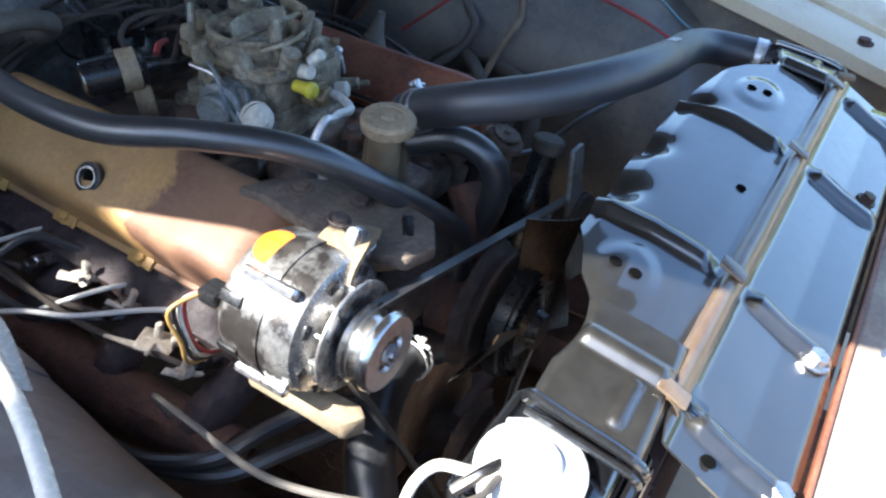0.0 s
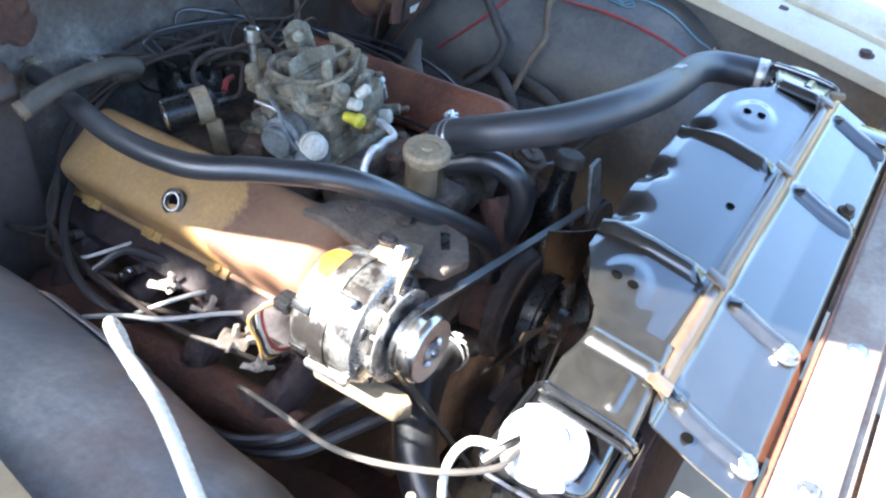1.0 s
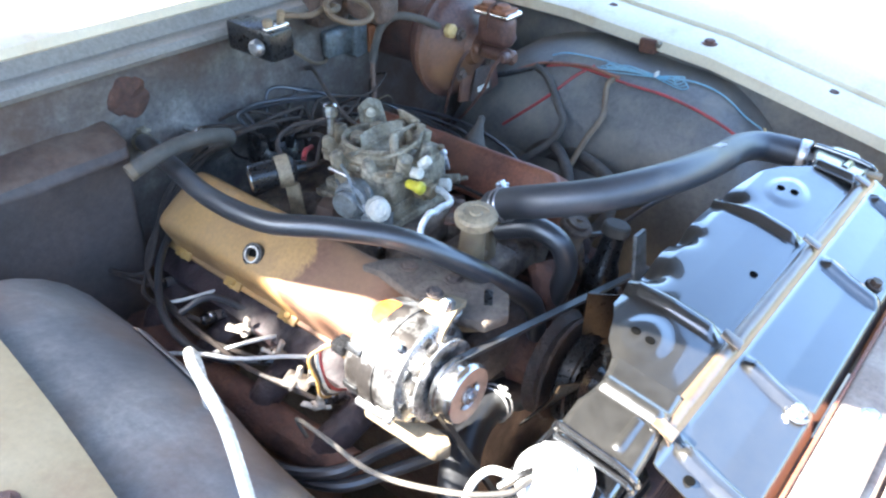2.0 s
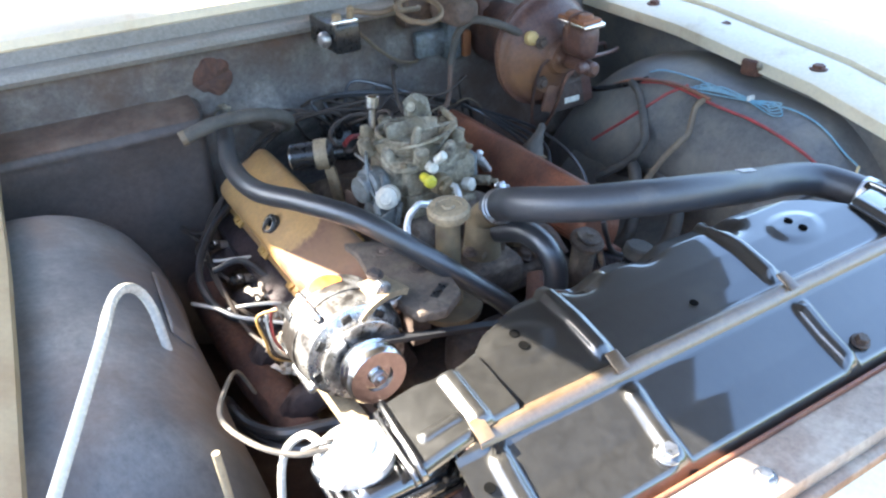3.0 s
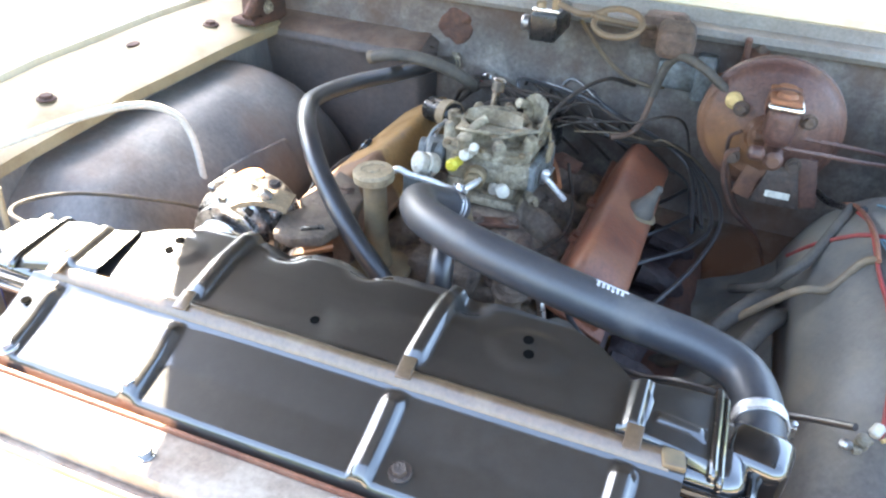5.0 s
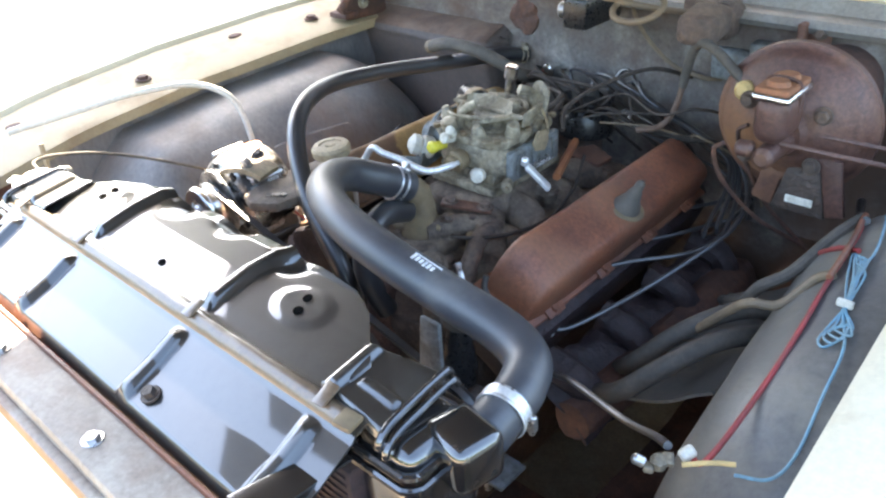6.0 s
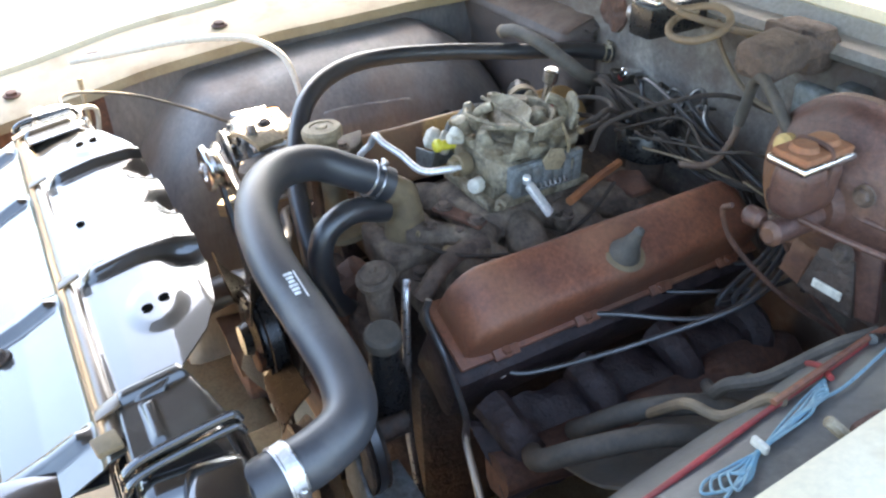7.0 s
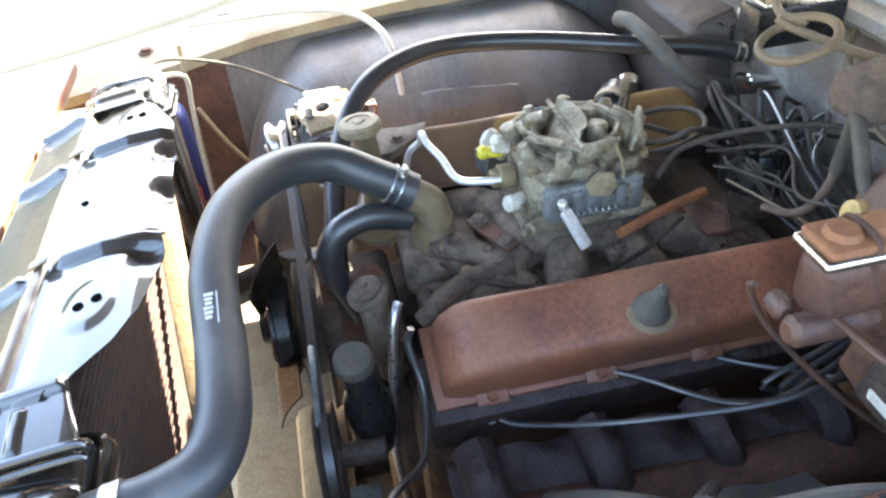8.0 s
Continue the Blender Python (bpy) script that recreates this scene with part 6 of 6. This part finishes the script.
for k in range(3):
    o = 0.016 * k - 0.02 * (k % 3)
    single("harness_wire", tube([(-0.03 + 0.3 * o, 0.345 + 0.01 * rnd.random(), 0.872), (0.02 + 0.02 * rnd.random(), 0.325 + o * 0.4, 0.895 + 0.012 * rnd.random()), (0.085, 0.325 + 0.5 * o, 0.878 + 0.012 * rnd.random()), (0.15, 0.345 + 0.5 * o, 0.872 + 0.008 * rnd.random()), (0.205, 0.385 + 0.4 * o, 0.862), (0.245 + 0.3 * o, 0.420, 0.80), (0.255 + 0.3 * o, 0.40, 0.74)], 0.0015 + 0.0012 * rnd.random(), 8, 8), "wire", "dirty dark harness wire behind the engine", "wire", "harness wires")
jb = thing("junction_block", (0.21, 0.465, 0.95), "pale corroded junction block on the firewall", "junction block")
part("body", rough_up(join(box(0.07, 0.02, 0.05, (0.17, 0.455, 0.965), 0.008), box(0.035, 0.03, 0.08, (0.215, 0.45, 0.97), 0.006)), 0.003, 60), "zinc_blue", jb)
part("rusty_block", rough_up(box(0.02, 0.03, 0.05, (0.245, 0.45, 0.955), 0.006), 0.003, 60), "rust_orange", jb)
vh = thing("vacuum_hose", (0.21, 0.29, 1.02), "grey old vacuum hose bent down from the booster valve", "hose", "hoses")
part("hose", tube([(0.269, 0.285, 1.000), (0.250, 0.285, 1.012), (0.215, 0.300, 1.030), (0.180, 0.318, 1.037), (0.160, 0.332, 1.018), (0.150, 0.338, 0.985), (0.145, 0.339, 0.960)], 0.0070, 12, 8), "rubber_old", vh)
part("pipe", tube([(0.146, 0.339, 0.972), (0.143, 0.338, 0.945), (0.136, 0.330, 0.915), (0.122, 0.318, 0.897), (0.095, 0.300, 0.892)], 0.0046, 10, 8), "ledge", vh, "rust-brown pipe end")
single("firewall_wire", tube([(-0.02, 0.465, 1.04), (0.010, 0.430, 1.020), (0.045, 0.425, 0.985), (0.085, 0.430, 0.955), (0.125, 0.445, 0.940), (0.15, 0.465, 0.935)], 0.0034, 8, 8), "wire_tan", "thin tan wire drooping across the firewall", "wire")
fc = thing("firewall_stud", (-0.165, 0.465, 0.90), "bright stud with a red lead on the firewall", "stud")
part("stud", join(cyl(0.006, 0.045, (-0.165, 0.468, 0.905), (0, -1, 0.1), 10), cyl(0.009, 0.012, (-0.165, 0.435, 0.908), (0, -1, 0.1), 10)), "chrome", fc)
part("lead", cyl(0.006, 0.018, (-0.175, 0.432, 0.898), (-0.6, -0.3, -0.5), 10), "red", fc)
rnd = random.Random(3)
for k in range(5):
    x0, x1 = -0.20 + 0.05 * k, -0.12 + 0.06 * k
    single("harness_wire", tube([(x0, 0.464, 0.89 + 0.01 * rnd.random()), (x0 + 0.02, 0.43 - 0.03 * rnd.random(), 0.905 + 0.02 * rnd.random()), ((x0 + x1) / 2 + 0.03 * rnd.random(), 0.40, 0.885 + 0.02 * rnd.random()), (x1, 0.40 + 0.02 * rnd.random(), 0.86), (x1 + 0.05, 0.43, 0.82), (x1 + 0.08, 0.46, 0.78)], 0.0023 + 0.0008 * rnd.random(), 8, 8), "wire", "dirty dark harness wire by the firewall", "wire", "harness wires")
rnd = random.Random(29)
for k in range(6):
    a0, a1 = Vector((rnd.uniform(-0.05, 0.05), rnd.uniform(0.27, 0.36), rnd.uniform(0.87, 0.91))), Vector((rnd.uniform(0.08, 0.27), rnd.uniform(0.37, 0.45), rnd.uniform(0.80, 0.90)))
    pts = [a0 + (a1 - a0) * f + Vector((rnd.uniform(-0.035, 0.035), rnd.uniform(-0.045, 0.03), 0.045 * math.sin(math.pi * f) * rnd.uniform(0.2, 1.3))) * (0 < f < 1) for f in (0, 0.25, 0.5, 0.75, 1)]
    single("harness_wire", tube(pts + [a1 + Vector((0.02, 0.02, -0.07))], 0.0013 + 0.0010 * rnd.random(), 8, 8), ("wire", "rubber_old", "wire", "rubber", "wire_tan")[k % 5], "loose dirty wire tangled behind the carburetor", "wire", "harness wires")
single("throttle_cable", tube([(0.10, 0.465, 0.93), (0.06, 0.40, 0.955), (0.02, 0.32, 0.945), (0.0, 0.25, 0.925), (0.02, 0.21, 0.905)], 0.0035, 8, 8), "wire", "grey throttle cable to the carburetor", "cable")
single("vacuum_tube", tube([(-0.03, 0.20, 0.925)] + [(-0.077 + 0.053 * math.cos(q), 0.259 + 0.050 * math.sin(q), 0.907 + 0.014 * math.sin(q + 0.6) + 0.002 * q) for q in np.linspace(-1.0, 6.6, 18)] + [(-0.06, 0.33, 0.90), (-0.05, 0.37, 0.88)], 0.0036, 10, 6), "wire", "grey looped vacuum tube behind the carburetor", "tube")
single("throttle_rod", tube([(0.049, 0.155, 0.856), (0.026, 0.215, 0.860), (-0.008, 0.289, 0.852)], 0.0065, 6, 4), "rust_orange", "flat rust-orange bracket bar", "bracket")

# ---- wires and lines along the sides ----
OVERFLOW = [(-0.638, -0.350, 0.940), (-0.592, -0.250, 0.955), (-0.556, -0.170, 0.966), (-0.528, -0.087, 0.961), (-0.504, -0.040, 0.936), (-0.489, -0.022, 0.894), (-0.483, -0.014, 0.82), (-0.475, -0.005, 0.70)]
single("overflow_tube", tube(OVERFLOW, 0.0056, 12, 10), "clear", "pale glossy tube arching over the inner fender", "tube")
for d in (0.0, 0.020):
    single("battery_cable", tube([(-0.415, 0.07, 0.64), (-0.421, 0.005, 0.672 + d * 0.3), (-0.412, -0.05, 0.678 + d * 0.4), (-0.385, -0.108 + d * 0.3, 0.682 + d), (-0.330, -0.140 + d, 0.684 + d), (-0.271, -0.165 + d, 0.682 + d), (-0.22, -0.16, 0.66)], 0.0085, 10, 8), "rubber", "thick black battery cable", "cable", "battery cables")
# black cables given a pale colour in place of their sun glare
single("pale_cable", tube([(-0.41, 0.20, 0.735), (-0.387, 0.148, 0.748), (-0.366, 0.106, 0.750), (-0.322, 0.058, 0.752), (-0.290, 0.024, 0.748), (-0.25, 0.0, 0.73)], 0.0030, 10, 8), "clear", "black cable beside the engine, sun glare put into its pale colour", "cable")
single("pale_cable", tube([(-0.36, 0.30, 0.742), (-0.34, 0.268, 0.752), (-0.299, 0.247, 0.755), (-0.27, 0.25, 0.74)], 0.0028, 10, 8), "clear", "black cable beside the engine, sun glare put into its pale colour", "cable")
single("pale_cable", tube([(-0.37, 0.155, 0.735), (-0.346, 0.124, 0.752), (-0.313, 0.103, 0.755), (-0.285, 0.10, 0.74)], 0.0028, 10, 8), "clear", "black cable beside the engine, sun glare put into its pale colour", "cable")
single("side_cable", tube([(-0.24, 0.405, 0.80), (-0.324, 0.337, 0.78), (-0.378, 0.255, 0.76), (-0.386, 0.191, 0.74), (-0.368, 0.144, 0.73), (-0.322, 0.099, 0.72), (-0.265, 0.05, 0.715)], 0.006, 10, 8), "rubber", "black cable looping beside the valve cover", "cable")
single("side_cable", tube([(-0.36, 0.24, 0.755), (-0.32, 0.22, 0.77), (-0.29, 0.17, 0.75), (-0.26, 0.12, 0.735)], 0.005, 8, 8), "rubber", "black cable looping beside the valve cover", "cable")
single("neck_tube", tube([(-0.405, -0.077, 0.762), (-0.423, -0.088, 0.812), (-0.455, -0.175, 0.868), (-0.482, -0.269, 0.914), (-0.474, -0.345, 0.942), (-0.452, -0.385, 0.952), (-0.425, -0.390, 0.947)], 0.0025, 8, 8), "rubber_old", "thin grey overflow tube from the radiator neck", "tube")
# terminal clips; their sunlit white is part of the material colour
for k, (x, y, z, sx) in enumerate(((-0.318, 0.150, 0.745, 0.024), (-0.338, 0.018, 0.745, 0.042), (-0.350, -0.032, 0.742, 0.018), (-0.320, 0.080, 0.745, 0.018))):
    single("starter_terminal" if k else "wire_clip", rough_up(join(box(sx * 0.8, sx * 0.9, 0.012, (x, y, z), 0.005, (10, 15, 30 * k)), box(sx * 0.5, sx * 0.6, 0.010, (x + sx * 0.55, y - sx * 0.3, z - 0.004), 0.003, (25, -20, 50)), bar((x - sx * 0.3, y, z), (x - sx * 0.7, y + sx * 0.9, z + 0.006), 0.007, 0.004), bar((x, y, z), (x - sx * 0.6, y - sx * 0.4, z + 0.010), 0.005, 0.004), cyl(0.004, 0.024, (x, y, z), (0.2, -0.3, 1), 10)), 0.006, 70), "whitened", "small terminal clip, its sunlit white put into the colour", "terminal", "terminals")
    single("terminal_lead", tube([(x, y, z), (x + 0.02, y + 0.02, z - 0.03), (x + 0.05, y + 0.01, z - 0.05)], 0.004, 8, 6), "wire", "short lead to a terminal", "wire", "terminal leads")
bl = thing("fluid_jug", (-0.58, -0.40, 0.62), "blue plastic jug wedged behind the radiator", "jug")
part("body", rough_up(box(0.06, 0.07, 0.20, (-0.575, -0.415, 0.73), 0.02, (0, 8, 0), 3), 0.003), "blue_cloth", bl)
single("red_can", rough_up(box(0.05, 0.06, 0.14, (-0.51, -0.415, 0.635), 0.012, (0, 8, 0)), 0.002), "red_cloth", "red plastic bottle beside the radiator", "bottle")
single("battery_tray", join(box(0.15, 0.20, 0.008, (-0.52, -0.36, 0.56), 0.003), box(0.008, 0.20, 0.05, (-0.60, -0.36, 0.58), 0.003), box(0.15, 0.008, 0.05, (-0.52, -0.262, 0.58), 0.003)), "rust_dark", "rusty empty battery tray", "tray")

single("ground_cable", tube([(0.127, -0.104, 0.846), (0.130, -0.109, 0.825), (0.160, -0.102, 0.780), (0.228, -0.118, 0.760), (0.291, -0.155, 0.797), (0.372, -0.190, 0.818), (0.425, -0.222, 0.850), (0.449, -0.246, 0.872)], 0.0040, 10, 8), "rubber", "black cable to a connector on the inner fender", "cable")
cn = thing("connector", (0.458, -0.255, 0.862), "bright metal cable connector on the inner fender", "connector")
part("body", join(cyl(0.007, 0.014, (0.452, -0.268, 0.866), (0.1, -0.1, 1), 14, 0.003), box(0.010, 0.014, 0.006, (0.457, -0.260, 0.872), 0.002, (0, 6, 30)), box(0.009, 0.010, 0.007, (0.448, -0.276, 0.870), 0.002, (0, 0, 20))), "zinc", cn)
part("terminal", cyl(0.006, 0.014, (0.464, -0.252, 0.872), (0.3, 0.5, 0.3), 14, 0.002), "white_plastic", cn)
part("terminal", cyl(0.005, 0.012, (0.443, -0.274, 0.870), (-0.5, -0.3, 0.3), 12, 0.002), "steel", cn)
part("lead_end", tube([(0.470, -0.262, 0.876), (0.490, -0.248, 0.880), (0.506, -0.240, 0.882)], 0.0022, 8, 5), "cream", cn)
single("red_wire", tube(on_dome([(0.470, -0.246, 0.872), (0.478, -0.228, 0.86), (0.485, -0.150, 0.85), (0.484, -0.062, 0.85), (0.478, 0.015, 0.85), (0.473, 0.12, 0.85), (0.463, 0.18, 0.85)]), 0.0027, 10, 8), "red", "faded red battery wire along the inner fender", "wire")
single("red_wire", tube(on_dome([(0.486, 0.088, 0.91), (0.461, 0.112, 0.89), (0.424, 0.154, 0.85), (0.402, 0.234, 0.78)]), 0.0030, 8, 8), "red", "faded red wire hanging over the inner fender edge", "wire")
single("harness_lead", tube(on_dome([(0.452, 0.24, 0.86), (0.462, 0.185, 0.86), (0.474, 0.10, 0.86), (0.477, 0.03, 0.86)], 0.010), 0.0034, 8, 8), "rust", "brown taped lead along the inner fender", "wire")
single("black_lead", tube(on_dome([(0.425, 0.32, 0.86), (0.438, 0.27, 0.87), (0.455, 0.215, 0.87), (0.468, 0.170, 0.87)], 0.006), 0.0055, 8, 8), "black", "short black lead on the inner fender", "wire")
single("blue_wire", tube(on_dome([(0.506, -0.240, 0.87), (0.530, -0.226, 0.87), (0.538, -0.195, 0.87), (0.536, -0.145, 0.87), (0.531, -0.09, 0.87), (0.512, -0.035, 0.88)]), 0.0015, 8, 8), "blue", "light blue thin wire along the inner fender", "wire", "blue wires")
single("blue_wire", tube(on_dome([(0.510, -0.03, 0.88), (0.501, 0.04, 0.88), (0.503, 0.08, 0.88), (0.492, 0.15, 0.88), (0.484, 0.182, 0.88)]), 0.0015, 8, 8), "blue", "light blue thin wire along the inner fender", "wire", "blue wires")
for k in range(4):
    w_ = 0.005 * k
    loop = [(0.510, -0.028, 0.0), (0.507 + w_, -0.055, 0.0), (0.506 + w_ * 0.5, -0.078 + w_, 0.0), (0.516 + w_, -0.088 + w_, 0.0), (0.528 - w_ * 0.6, -0.060 + w_, 0.0), (0.512, -0.028, 0.0), (0.494 + w_, 0.03, 0.0), (0.482 + w_, 0.082 - 2 * w_, 0.0), (0.488 + w_, 0.075 - w_, 0.0), (0.505, 0.02, 0.0), (0.511, -0.026, 0.0)]
    single("blue_wire", tube(on_dome(loop, 0.003 + 0.001 * k), 0.0012, 6, 8), "blue", "light blue thin wire tied in a loop", "wire", "blue wires")
single("wire_tie", box(0.016, 0.005, 0.009, on_dome([(0.510, -0.027, 0.0)], 0.010)[0], 0.002), "white_plastic", "white tie round the blue wires", "tie")
single("side_hose", tube([(0.22, -0.02, 0.66), (0.27, -0.055, 0.70), (0.306, -0.070, 0.735), (0.345, -0.045, 0.775), (0.375, 0.020, 0.785), (0.40, 0.08, 0.77), (0.415, 0.15, 0.72)], 0.0125, 12, 8), "rubber_old", "old grey rubber hose by the exhaust manifold", "hose", "hoses")
single("side_hose", tube([(0.25, 0.02, 0.68), (0.285, 0.00, 0.725), (0.325, 0.03, 0.770), (0.362, 0.075, 0.79), (0.39, 0.12, 0.78), (0.41, 0.18, 0.73)], 0.0115, 12, 8), "rubber_old", "old grey rubber hose by the exhaust manifold", "hose", "hoses")
single("side_hose", tube([(0.30, 0.06, 0.72), (0.34, 0.04, 0.775), (0.378, 0.030, 0.825), (0.405, 0.020, 0.855)] + on_dome([(0.435, 0.030, 0.86), (0.462, 0.045, 0.86), (0.478, 0.04, 0.86)], 0.006), 0.0055, 10, 8), "wire_tan", "thin tan rubber hose over the inner fender", "hose", "hoses")
single("side_hose", tube([(0.33, 0.14, 0.76), (0.37, 0.10, 0.80), (0.392, 0.09, 0.835)] + on_dome([(0.415, 0.115, 0.85), (0.442, 0.16, 0.85), (0.458, 0.20, 0.86)], 0.008), 0.0075, 10, 8), "rubber_old", "old tan-grey rubber hose over the inner fender", "hose", "hoses")
single("dip_tube", tube([(0.085, -0.11, 0.85), (0.10, -0.12, 0.83), (0.115, -0.13, 0.76), (0.13, -0.14, 0.66), (0.14, -0.13, 0.50)], 0.0055, 10, 8), "steel", "bright thin dipstick tube at the engine front", "tube")
ho = thing("horn_relay", (0.575, 0.02, 0.95), "small rusty relay on the driver fender", "relay")
part("box", rough_up(box(0.05, 0.035, 0.03, (0.575, 0.02, 0.955), 0.006), 0.002), "rust_dark", ho)
part("terminal", cyl(0.005, 0.02, (0.555, 0.0, 0.96), (-0.6, -0.4, 0.5), 10), "zinc", ho)
